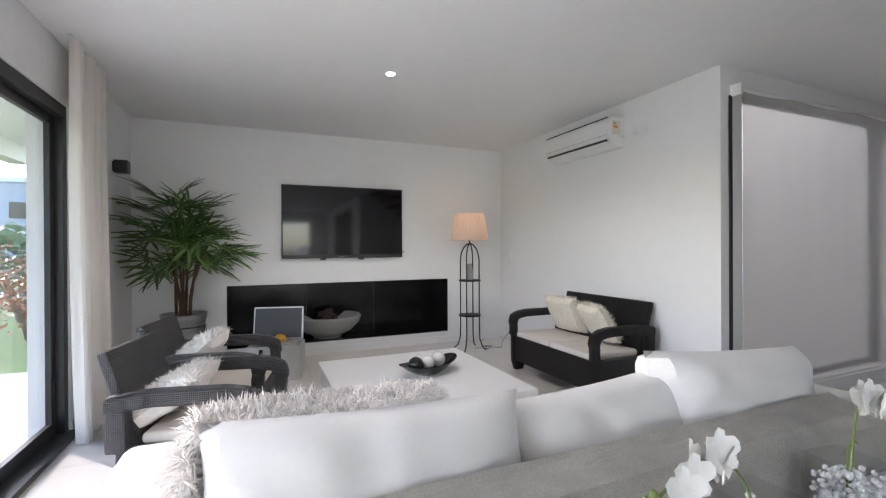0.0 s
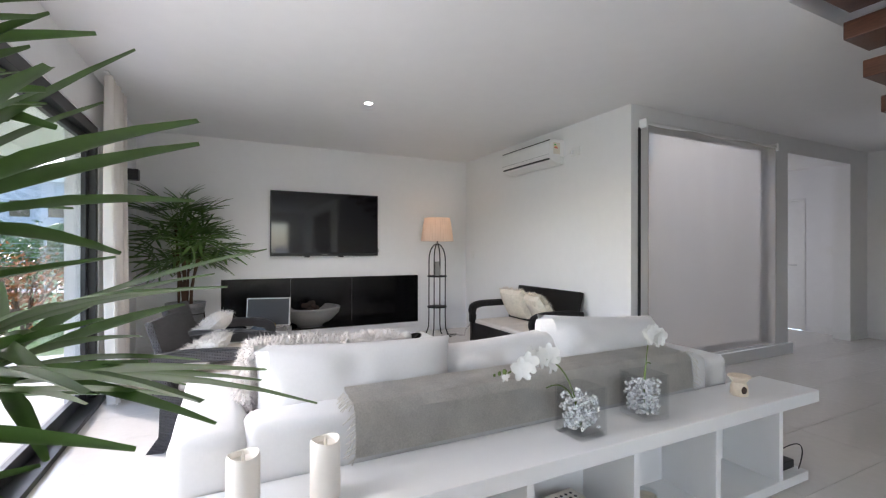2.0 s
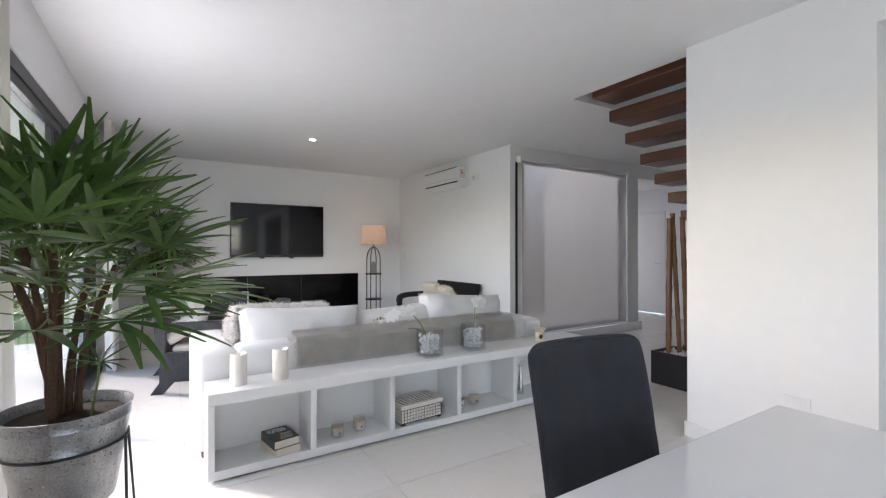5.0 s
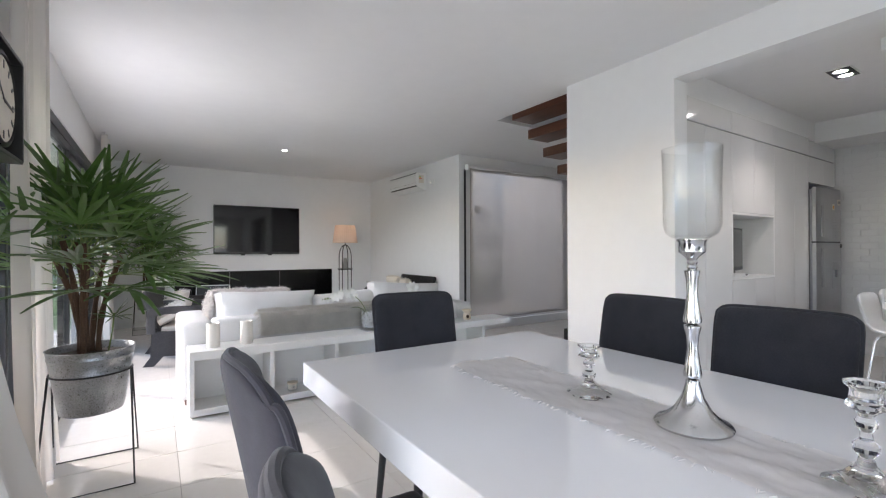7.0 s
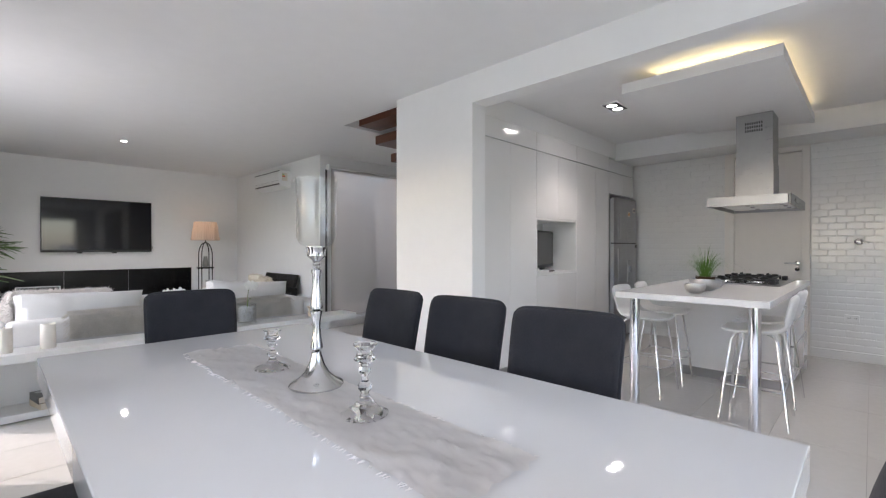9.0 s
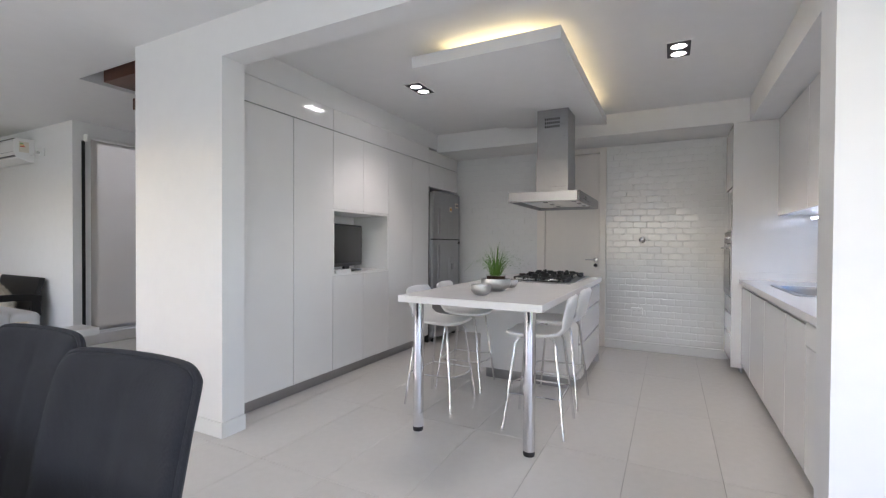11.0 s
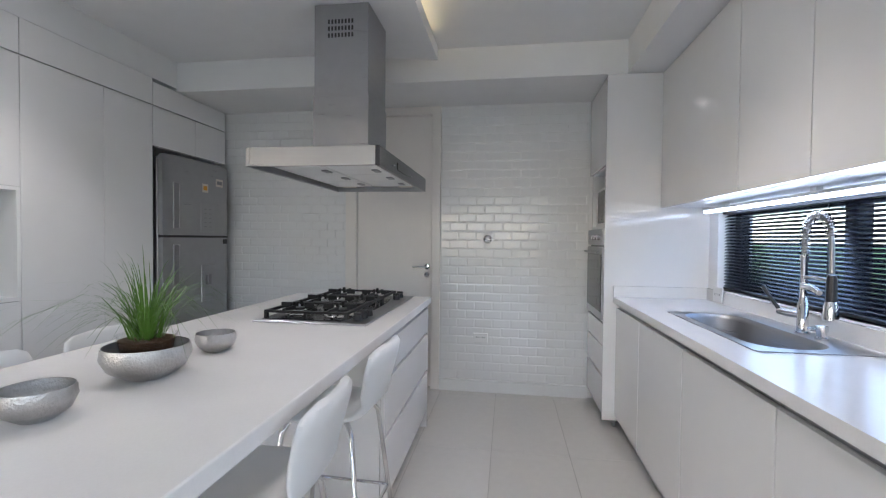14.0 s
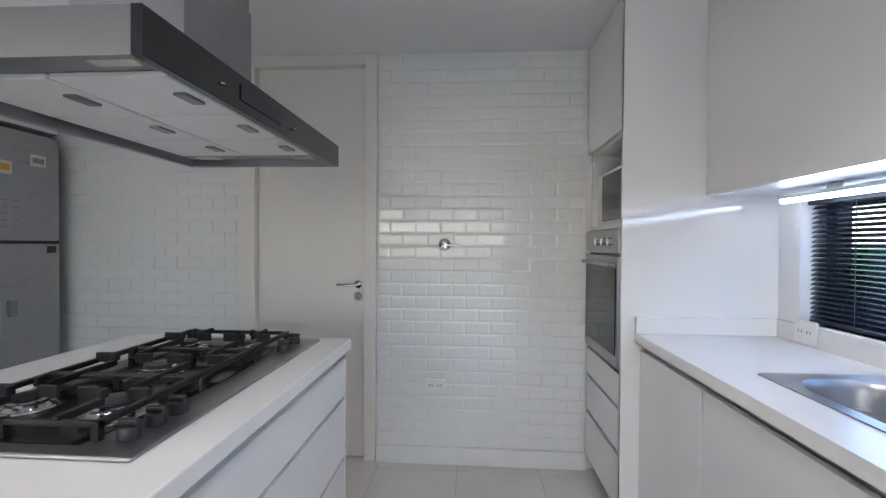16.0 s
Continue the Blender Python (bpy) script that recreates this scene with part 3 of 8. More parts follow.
# courtyard window with its screen cloth
cw = thing("window_3", "dark framed courtyard window behind a screen blind", "window", (4.9, BLY + 0.1, 0))
cw["kind"] = "structure"
for x in ((ACX + 0.25, ACX + 0.29), (6.01, 6.05)):
    box("side_frame", x, (BLY + 0.08, BLY + 0.14), (0.14, 2.50), BLACKAL, cw)
box("head_frame", (ACX + 0.29, 6.01), (BLY + 0.08, BLY + 0.14), (2.46, 2.50), BLACKAL, cw)
box("sill_frame", (ACX + 0.29, 6.01), (BLY + 0.08, BLY + 0.14), (0.14, 0.18), BLACKAL, cw)
pn = box("pane", (ACX + 0.29, 6.01), (BLY + 0.107, BLY + 0.113), (0.18, 2.46), PANE, cw, 0)
pn.visible_shadow = False
rb = thing("roller_blind", "grey screen roller blind drawn down over the courtyard window", "roller blind", (4.85, BLY - 0.045, 2.47))
bm = bmesh.new()
tube_into(bm, [(-1.10, 0, 0), (1.10, 0, 0)], 0.026, 16)
part("roller", bm, WPLAST, rb, smooth=True)
for sx in (-1.115, 1.115):
    box("bracket", (4.85 + sx - 0.012, 4.85 + sx + 0.012), (BLY - 0.085, BLY), (2.43, 2.515), WPLAST, rb)
bm = bmesh.new()
nx, nz = 30, 20
gv = [[bm.verts.new((-1.085 + 2.17 * i / nx, -0.022 + 0.004 * math.sin(i * 0.5) * (1 - j / nz), 0.0 - 2.31 * j / nz)) for j in range(nz + 1)] for i in range(nx + 1)]
for i in range(nx):
    for j in range(nz):
        bm.faces.new((gv[i][j], gv[i + 1][j], gv[i + 1][j + 1], gv[i][j + 1]))
part("cloth", bm, ROLLER, rb, "see-through grey screen cloth", smooth=True)
box("bottom_bar", (3.76, 5.94), (BLY - 0.075, BLY - 0.058), (0.145, 0.172), WPLAST, rb)
box("side_gap_strip", (3.70, 3.735), (BLY - 0.012, BLY - 0.002), (0.14, 2.44), BLACKAL, rb)

# courtyard: white walls, wall globe lamp, paving and a climbing plant
# wall carried up past what is seen, to block sun from the courtyard
setting("courtyard_wall", [((ACX + 0.25, 8.2), (4.9, 5.05), (-0.02, 5.6))], RENDERW, "white rendered courtyard wall", "wall")
setting("courtyard_upper_wall", [((6.36, 6.52), (BLY + 0.2, 4.2), (2.62, 5.6))], RENDERW, "white rendered upper wall above the passage", "wall")
setting("courtyard_floor", [((ACX + 0.25, 6.13), (BLY + 0.2, 4.2), (-0.003, 0.03)), ((ACX + 0.25, 8.2), (4.2, 4.9), (-0.003, 0.03))], STONE, "pale courtyard paving", "floor")
gw = thing("globe_lamp", "round white globe lamp on the courtyard wall", "wall lamp", (5.95, 4.9, 2.21))
bm = bmesh.new()
bmesh.ops.create_uvsphere(bm, u_segments=24, v_segments=14, radius=0.11)
put(bm, Matrix.Translation((0, -0.17, 0.03)))
part("globe", bm, WHITEC, gw, smooth=True)
box("wall_plate", (5.90, 6.00), (4.885, 4.9), (2.11, 2.23), BLACKAL, gw)
tube("arm", [(0, -0.01, -0.05), (0, -0.16, -0.07)], 0.012, BLACKAL, gw, 8)

bp = thing("broadleaf_plant", "broad-leaved plant growing against the courtyard wall", "plant", (6.15, 4.78, 0.03))
rng = random.Random(77)
for k in range(9):
    a = radians(-150 + 300 * k / 8)
    lift, run = rng.uniform(0.30, 0.72), rng.uniform(0.16, 0.34)
    tip = Vector((math.cos(a) * run, -abs(math.sin(a)) * 0.12 - 0.02, lift))
    tube("leaf_stalk", bez((0.02 * math.cos(a), 0, 0), (tip.x * 0.3, tip.y, lift * 0.8), tip, 6), 0.007, TWIG, bp, 6)
    bm = bmesh.new()
    rows = []
    d = Vector((math.cos(a), -0.25, 0.1)).normalized()
    s = d.cross(Vector((0, 0.5, 1))).normalized()
    for i in range(8):
        t = i / 7
        c = tip + d * 0.36 * t + Vector((0, 0, 0.10 * t - 0.26 * t * t))
        w = 0.075 * math.sin(math.pi * min(1, 0.08 + 0.92 * t)) ** 0.7 + 0.002
        rows.append([bm.verts.new(c - s * w + Vector((0, 0, 0.02))), bm.verts.new(c), bm.verts.new(c + s * w + Vector((0, 0, 0.02)))])
    for p, q in zip(rows, rows[1:]):
        bm.faces.new((p[0], p[1], q[1], q[0]))
        bm.faces.new((p[1], p[2], q[2], q[1]))
    part("leaf", bm, LEAF, bp, smooth=True)

# ---- curtains ----
def curtain(name, y0, y1, amp, folds, seed, billow=0.0, label="", off=0.11, sweep=0.0):
    rng = random.Random(seed)
    e = thing(name, label or "ivory voile curtain gathered beside the garden window", "curtain", (WX + off, (y0 + y1) / 2, 0), group="curtains of the garden windows")
    bm = bmesh.new()
    n, m = folds * 10, 26
    ph = [rng.uniform(0, 1.5) for _ in range(4)]
    g = []
    for i in range(n + 1):
        u = i / n
        col = []
        for j in range(m + 1):
            v = j / m
            z = 0.012 + (CZ - 0.03) * v
            k = u * folds * 2 * math.pi
            a = amp * (0.75 + 0.25 * math.sin(k * 0.37 + ph[0])) * (0.7 + 0.3 * (1 - v))
            y = (y0 + (y1 - y0) * u) - (y0 + y1) / 2
            y += 0.02 * math.sin(k * 0.5 + ph[1] + v * 2)
            x = a * math.sin(k + ph[2] + 0.5 * math.sin(v * 3 + ph[3])) + billow * (1 - v) ** 3 * (0.6 + 0.4 * math.sin(k * 0.3))
            y = y * (1 + 0.10 * (1 - v) ** 2) + sweep * (1 - v) ** 3
            col.append(bm.verts.new((x, y, z)))
        g.append(col)
    for i in range(n):
        for j in range(m):
            bm.faces.new((g[i][j], g[i + 1][j], g[i + 1][j + 1], g[i][j + 1]))
    part("cloth", bm, CURTAIN, e, smooth=True)
    box("curtain_rail", (WX + off - 0.015, WX + off + 0.015), (y0 - 0.05, y1 + 0.05), (CZ - 0.018, CZ), WPLAST, e)
    return e


curtain("curtain", 3.60, 4.22, 0.05, 7, 3, 0.04)
curtain("curtain", -0.36, 0.24, 0.045, 7, 5, 0.05)
curtain("curtain", -1.26, -0.78, 0.03, 6, 8, 0.26, "ivory voile curtain swept aside under the clock", 0.055, 0.22)

# ---- outdoors ----
setting("ground", [((-400, 400), (-400, 400), (-0.5, -0.26))], LAWN, "lawn reaching to the horizon", "ground")
setting("terrace", [((-3.2, WX - 0.23), (-6.4, 6.1), (-0.26, -0.02))], STONE, "pale paved terrace beside the garden windows", "terrace")
setting("lawn", [((-14, -3.2), (-9, 16), (-0.26, -0.04)), ((-3.2, WX - 0.23), (6.1, 16), (-0.26, -0.04))], LAWN, "mown lawn beyond the terrace", "lawn")
setting("terrace_roof", [((-2.55, WX - 0.23), (-6.4, 7.5), (2.62, 3.0)), ((-2.55, -2.35), (-6.4, 7.5), (2.40, 2.62))], RENDERW, "white porch roof slab with a drop beam", "roof")
setting("road", [((-14, 10), (16, 19), (-0.26, -0.06))], STONE, "pale street beyond the garden", "road")
setting("kitchen_yard", [((2.0, 9.0), (-8.6, -6.45), (-0.26, -0.03))], STONE, "pale paving outside the kitchen window", "pavement")
setting("wall_kitchen_garden", [((2.0, 9.0), (-8.9, -8.6), (-0.26, 1.35))], RENDERW, "white garden wall behind the kitchen", "wall")


def shrub(name, loc, h, r, leaf_mat, seed, n=900, label=""):
    rng = random.Random(seed)
    e = thing(name, label, "shrub", loc)
    bm = bmesh.new()
    tips = []
    for k in range(7):
        a = rng.uniform(0, 6.28)
        top = Vector((math.cos(a) * r * rng.uniform(0.2, 0.8), math.sin(a) * r * rng.uniform(0.2, 0.8), h * rng.uniform(0.55, 0.95)))
        pts = bez((0.03 * math.cos(a), 0.03 * math.sin(a), 0), (top.x * 0.3, top.y * 0.3, top.z * 0.6), top, 6)
        tube_into(bm, pts, [0.025 * (1 - 0.8 * i / 6) for i in range(7)], 5)
        tips += pts[2:]
    part("branches", bm, BARK, e, smooth=True)
    bm = bmesh.new()
    for k in range(n):
        c = rng.choice(tips) + Vector((rng.gauss(0, r * 0.26), rng.gauss(0, r * 0.26), rng.gauss(0, h * 0.11)))
        if c.z < 0.08:
            continue
        d = Vector((rng.gauss(0, 1), rng.gauss(0, 1), rng.gauss(0.2, 0.7))).normalized()
        s = d.orthogonal().normalized()
        s.rotate(Matrix.Rotation(rng.uniform(0, 6.28), 3, d))
        L = rng.uniform(0.05, 0.11)
        q = [bm.verts.new(p) for p in (c, c + d * L * 0.5 + s * L * 0.25, c + d * L, c + d * L * 0.5 - s * L * 0.25)]
        bm.faces.new(q)
    cr = part("crown", bm, leaf_mat, e)
    cr["kind"] = "stuff"
    return e


shrub("shrub", (-2.7, 8.4, -0.04), 1.5, 0.8, AUTUMN, 11, 800, "reddish garden shrub on the lawn")
shrub("shrub", (-3.6, 10.5, -0.04), 1.7, 1.0, HEDGE, 12, 1000, "green garden shrub on the lawn")
shrub("shrub", (-2.2, 11.5, -0.04), 1.8, 1.0, HEDGE, 13, 1000, "green garden shrub near the street")
shrub("shrub", (5.3, -8.0, -0.05), 1.15, 0.5, HEDGE, 15, 700, "low green shrub before the white garden wall")
shrub("shrub", (-5.6, 9.2, -0.04), 1.5, 1.0, AUTUMN, 14, 800, "reddish garden shrub on the lawn")
shrub("shrub", (6.6, -7.8, -0.26), 1.6, 0.8, HEDGE, 16, 800, "green shrub before the garden wall")
fence = thing("fence", "grey wire fence along the street", "fence", (-4, 15.5, -0.06))
for k in range(13):
    x = -12 + k * 1.5
    box("post", (x - 0.03, x + 0.03), (15.47, 15.53), (-0.06, 1.5), FENCE, fence)
for z in [0.1 + 0.13 * k for k in range(11)]:
    box("wire", (-12, 6), (15.49, 15.51), (z - 0.012, z + 0.012), FENCE, fence, 0)
far = thing("building", "pale far building with rows of windows", "building", (-22, 62, -0.26))
box("wall", (-34, -8), (60, 70), (-0.26, 8.4), FARWALL, far, 0)
box("roof", (-34.3, -7.7), (59.7, 70.3), (8.4, 8.9), RENDERW, far, 0)
for k in range(8):
    for z in (1.2, 4.6):
        box("window", (-32.5 + k * 3.1, -30.9 + k * 3.1), (59.93, 59.995), (z, z + 1.7), SCREEN, far, 0)
hill = bmesh.new()
for k in range(900):
    rr = random.Random(k)
    x, y = rr.uniform(-60, 10), rr.uniform(36, 48)
    c = Vector((x, y, rr.uniform(-0.2, 2.6 + 1.2 * noise.noise((x * 0.2, 0, 0)))))
    bmesh.ops.create_icosphere(hill, subdivisions=1, radius=rr.uniform(0.4, 0.9), matrix=Matrix.Translation(c) @ Matrix.Rotation(rr.uniform(0, 3), 4, "X"))
tagged(link("far_trees", hill, HEDGE), "far line of green trees", "trees", kind="stuff")

# ---- living room ----
# fireplace lining
fp = thing("fireplace", "long black steel fireplace recess in the white wall", "fireplace", (1.42, TVY, 0.156))
box("back_panel", (0.07, 0.97), (TVY + 0.485, TVY + 0.497), (0.168, 0.855), BLACKGL, fp, 0)
box("back_panel", (0.974, 1.87), (TVY + 0.487, TVY + 0.497), (0.168, 0.855), BLACKGL, fp, 0)
box("back_panel", (1.874, 2.77), (TVY + 0.485, TVY + 0.497), (0.168, 0.855), BLACKGL, fp, 0)
box("hearth_plate", (0.072, 2.768), (TVY - 0.012, TVY + 0.485), (0.158, 0.168), BLACKGL, fp, 0.001)
box("top_plate", (0.072, 2.768), (TVY - 0.012, TVY + 0.485), (0.855, 0.865), BLACKGL, fp, 0.001)
box("side_plate", (0.072, 0.082), (TVY - 0.012, TVY + 0.485), (0.168, 0.855), BLACKGL, fp, 0.001)
box("side_plate", (2.758, 2.768), (TVY - 0.012, TVY + 0.485), (0.168, 0.855), BLACKGL, fp, 0.001)

fb = thing("fire_bowl", "pale fibre cement fire bowl standing on the black hearth", "fire bowl", (1.20, TVY + 0.22, 0.168))
turned("bowl", [(0.17, 0), (0.18, 0.03), (0.30, 0.09), (0.40, 0.19), (0.425, 0.26), (0.415, 0.275), (0.375, 0.275), (0.36, 0.25), (0.27, 0.15), (0.0, 0.13)], CONC, fb, seg=48)
for k, (a, ln) in enumerate(((0.3, 0.26), (1.5, 0.22), (2.4, 0.24), (0.9, 0.2))):
    d = Vector((math.cos(a), math.sin(a), 0.12))
    tube("log", [d * -ln * 0.5 + Vector((0, 0, 0.2 + 0.035 * k)), Vector((0.005, 0, 0.21 + 0.035 * k)), d * ln * 0.5 + Vector((0, 0, 0.2 + 0.035 * k))], [0.038, 0.042, 0.035], LOG, fb, 10)

tv = thing("television", "large flat black television hung on the white wall", "television", (1.35, TVY - 0.05, 1.17))
box("body", (0.65, 2.115), (TVY - 0.055, TVY - 0.012), (1.165, 2.035), PLAST, tv, 0.006)
box("screen", (0.662, 2.103), (TVY - 0.0575, TVY - 0.0535), (1.205, 2.02), SCREEN, tv, 0.0)
box("wall_bracket", (1.1, 1.6), (TVY - 0.012, TVY), (1.4, 1.8), BLACKAL, tv)
box("badge", (1.31, 1.39), (TVY - 0.0575, TVY - 0.0545), (1.178, 1.186), GREYP, tv, 0)
box("badge", (0.67, 0.72), (TVY - 0.0575, TVY - 0.0545), (2.024, 2.029), GREYP, tv, 0)
for x in (1.12, 1.58):
    box("foot_mount", (x - 0.035, x + 0.035), (TVY - 0.05, TVY - 0.02), (1.145, 1.167), PLAST, tv)
tube("cable", bez((0.75, 0.02, 0.10), (0.83, 0.03, 0.07), (0.74, 0.02, 0.03), 8), 0.003, PLAST, tv, 6)

# air conditioner
ac = thing("air_conditioner", "white split air conditioner mounted high on the wall", "air conditioner", (ACX - 0.1, 3.64, 2.235))
bm = bmesh.new()
prof = [(0, 0.0), (-0.06, 0.0), (-0.16, 0.035), (-0.205, 0.10), (-0.205, 0.24), (-0.185, 0.275), (0, 0.285)]
va = [bm.verts.new((ACX + px - ac.location.x, 3.22 - 3.64, z)) for px, z in prof]
vb = [bm.verts.new((ACX + px - ac.location.x, 4.20 - 3.64, z)) for px, z in prof]
for i in range(len(prof)):
    j = (i + 1) % len(prof)
    bm.faces.new((va[i], va[j], vb[j], vb[i]))
bm.faces.new(va)
bm.faces.new(vb)
bmesh.ops.bevel(bm, geom=list(bm.edges), offset=0.008, segments=2, affect="EDGES")
part("casing", bm, WPLAST, ac)
box("louvre", (ACX - 0.196, ACX - 0.160), (3.26, 4.17), (2.285, 2.300), PLAST, ac, 0.001, "dark air outlet slot")
box("intake_slot", (ACX - 0.199, ACX - 0.180), (3.24, 4.18), (2.499, 2.508), PLAST, ac, 0.001, "dark air intake slot")
box("front_seam", (ACX - 0.2065, ACX - 0.2045), (3.24, 4.18), (2.340, 2.343), GREYP, ac, 0)
st = box("energy_label", (ACX - 0.155, ACX - 0.06), (3.2185, 3.2205), (2.345, 2.475), PAPER, ac, 0, "white energy label with coloured bars")
for k, mcol in enumerate((GREENP, ORANGEP, REDP)):
    box("label_bar", (ACX - 0.145, ACX - 0.115 + 0.01 * k), (3.2168, 3.2184), (2.445 - 0.018 * k, 2.456 - 0.018 * k), mcol, st, 0)
sk = thing("wall_socket", "white wall socket plate with a plug beside the air conditioner", "wall socket", (ACX - 0.006, 3.03, 2.30))
box("plate", (ACX - 0.012, ACX), (2.96, 3.095), (2.295, 2.395), WPLAST, sk)
box("plug", (ACX - 0.05, ACX - 0.012), (3.05, 3.09), (2.32, 2.36), WPLAST, sk, 0.008)
bm = bmesh.new()
tube_into(bm, [Vector(p) - Vector(sk.location) for p in bez((ACX - 0.045, 3.07, 2.34), (ACX - 0.06, 3.15, 2.29), (ACX - 0.05, 3.23, 2.33), 8)], 0.005, 6)
part("cord", bm, WPLAST, sk, smooth=True)

# switches and wall lamp
def plate(name, x, y, z, label, category, modules=1):
    e = thing(name, label, category, (sum(x) / 2, sum(y) / 2, z[0]))
    box("plate", x, y, z, WPLAST, e, 0.003)
    thin_x = (x[1] - x[0]) < (y[1] - y[0])
    cx, cy, cz = sum(x) / 2, sum(y) / 2, sum(z) / 2
    if thin_x:
        s = -1
        box("rocker", (x[0] - 0.003, x[0] + 0.001), (cy - 0.018, cy + 0.018), (cz - 0.028, cz + 0.028), WPLAST, e, 0.002)
    else:
        box("rocker", (cx - 0.018, cx + 0.018), (y[0] - 0.003, y[0] + 0.001), (cz - 0.028, cz + 0.028), WPLAST, e, 0.002)
    return e


plate("light_switch", (ACX - 0.009, ACX), (5.26, 5.34), (1.115, 1.235), "white light switch on the wall near the floor lamp", "light switch")
plate("light_switch", (8.191, 8.2), (2.60, 2.68), (1.19, 1.31), "white light switch beside the passage door", "light switch")
plate("light_switch", (8.391, 8.4), (1.75, 1.83), (1.19, 1.31), "white light switch on the wall beyond the stairs", "light switch")
plate("wall_socket", (KX0 - 0.009, KX0), (-1.13, -1.01), (0.36, 0.44), "white wall socket low on the pier", "wall socket")
wl = thing("wall_lamp", "small black cube wall lamp beside the curtain", "wall lamp", (WX + 0.06, 4.92, 2.0))
box("housing", (WX + 0.012, WX + 0.12), (4.865, 4.975), (1.985, 2.10), BLACKAL, wl, 0.006)
box("back_plate", (WX, WX + 0.012), (4.88, 4.96), (2.0, 2.085), BLACKAL, wl, 0.001)

# recessed ceiling lamp
dl = thing("ceiling_lamp", "small round recessed ceiling lamp, lit", "ceiling lamp", (1.355, 3.395, CZ - 0.006))
turned("ring", [(0.042, 0.006), (0.042, 0.0), (0.032, -0.001), (0.032, 0.006)], WPLAST, dl, seg=32)
turned("bulb", [(0.0, 0.001), (0.031, 0.001), (0.031, 0.004), (0.0, 0.004)], SPOTG, dl, seg=32)

# coffee table
ct = thing("coffee_table", "low white square coffee table with thick slab sides", "coffee table", (1.5, 3.12, 0))
box("tabletop", (0.84, 2.09), (2.48, 3.80), (0.30, 0.345), SATIN, ct, 0.004)
for xx, yy in (((0.86, 0.90), (2.50, 3.78)), ((2.03, 2.07), (2.50, 3.78)), ((0.90, 2.03), (2.50, 2.54)), ((0.90, 2.03), (3.74, 3.78))):
    box("side_panel", xx, yy, (0, 0.30), SATIN, ct, 0.002)

bo = thing("dish", "long black oval dish lying on the coffee table", "dish", (1.56, 3.12, 0.345), 20)
bm = bmesh.new()
rings = []
for r, z in ((0.45, 0.0), (0.72, 0.03), (1.0, 0.075), (0.97, 0.08), (0.68, 0.04), (0.35, 0.02)):
    rings.append([bm.verts.new((0.27 * r * math.cos(a), 0.125 * r * math.sin(a), z + 0.03 * (abs(math.cos(a)) ** 3) * min(1, r))) for a in [2 * math.pi * i / 40 for i in range(40)]])
for a, b in zip(rings, rings[1:]):
    for i in range(40):
        bm.faces.new((a[i], a[(i + 1) % 40], b[(i + 1) % 40], b[i]))
bm.faces.new(rings[0])
bm.faces.new(rings[-1])
part("dish_body", bm, BLACKC, bo, smooth=True)


def ball(loc, r, m, label):
    e = thing("decorative_ball", label, "decorative ball", loc, group="balls in the black dish")
    bm = bmesh.new()
    bmesh.ops.create_uvsphere(bm, u_segments=24, v_segments=14, radius=r)
    for v in bm.verts:
        v.co.z += r
    part("ball_shell", bm, m, e, smooth=True)


ct_d = Vector((math.cos(radians(20)), math.sin(radians(20)), 0))
for off, r, m, lb in ((-0.13, 0.058, BLACKC, "glossy black ball lying in the black dish"), (-0.02, 0.054, WHITEC, "cream ball lying in the black dish"), (0.10, 0.056, WHITEC, "white ball lying in the black dish")):
    p = Vector((1.56, 3.12, 0.345 + 0.03)) + ct_d * off + Vector((0, 0.015 if off > 0 else -0.01, 0))
    ball(p, r, m, lb)
ball(Vector((1.56, 3.12, 0.378)) + ct_d * -0.045 + Vector((-0.02, 0.06, 0.012)), 0.045, WHITEC, "small white ball lying in the black dish")


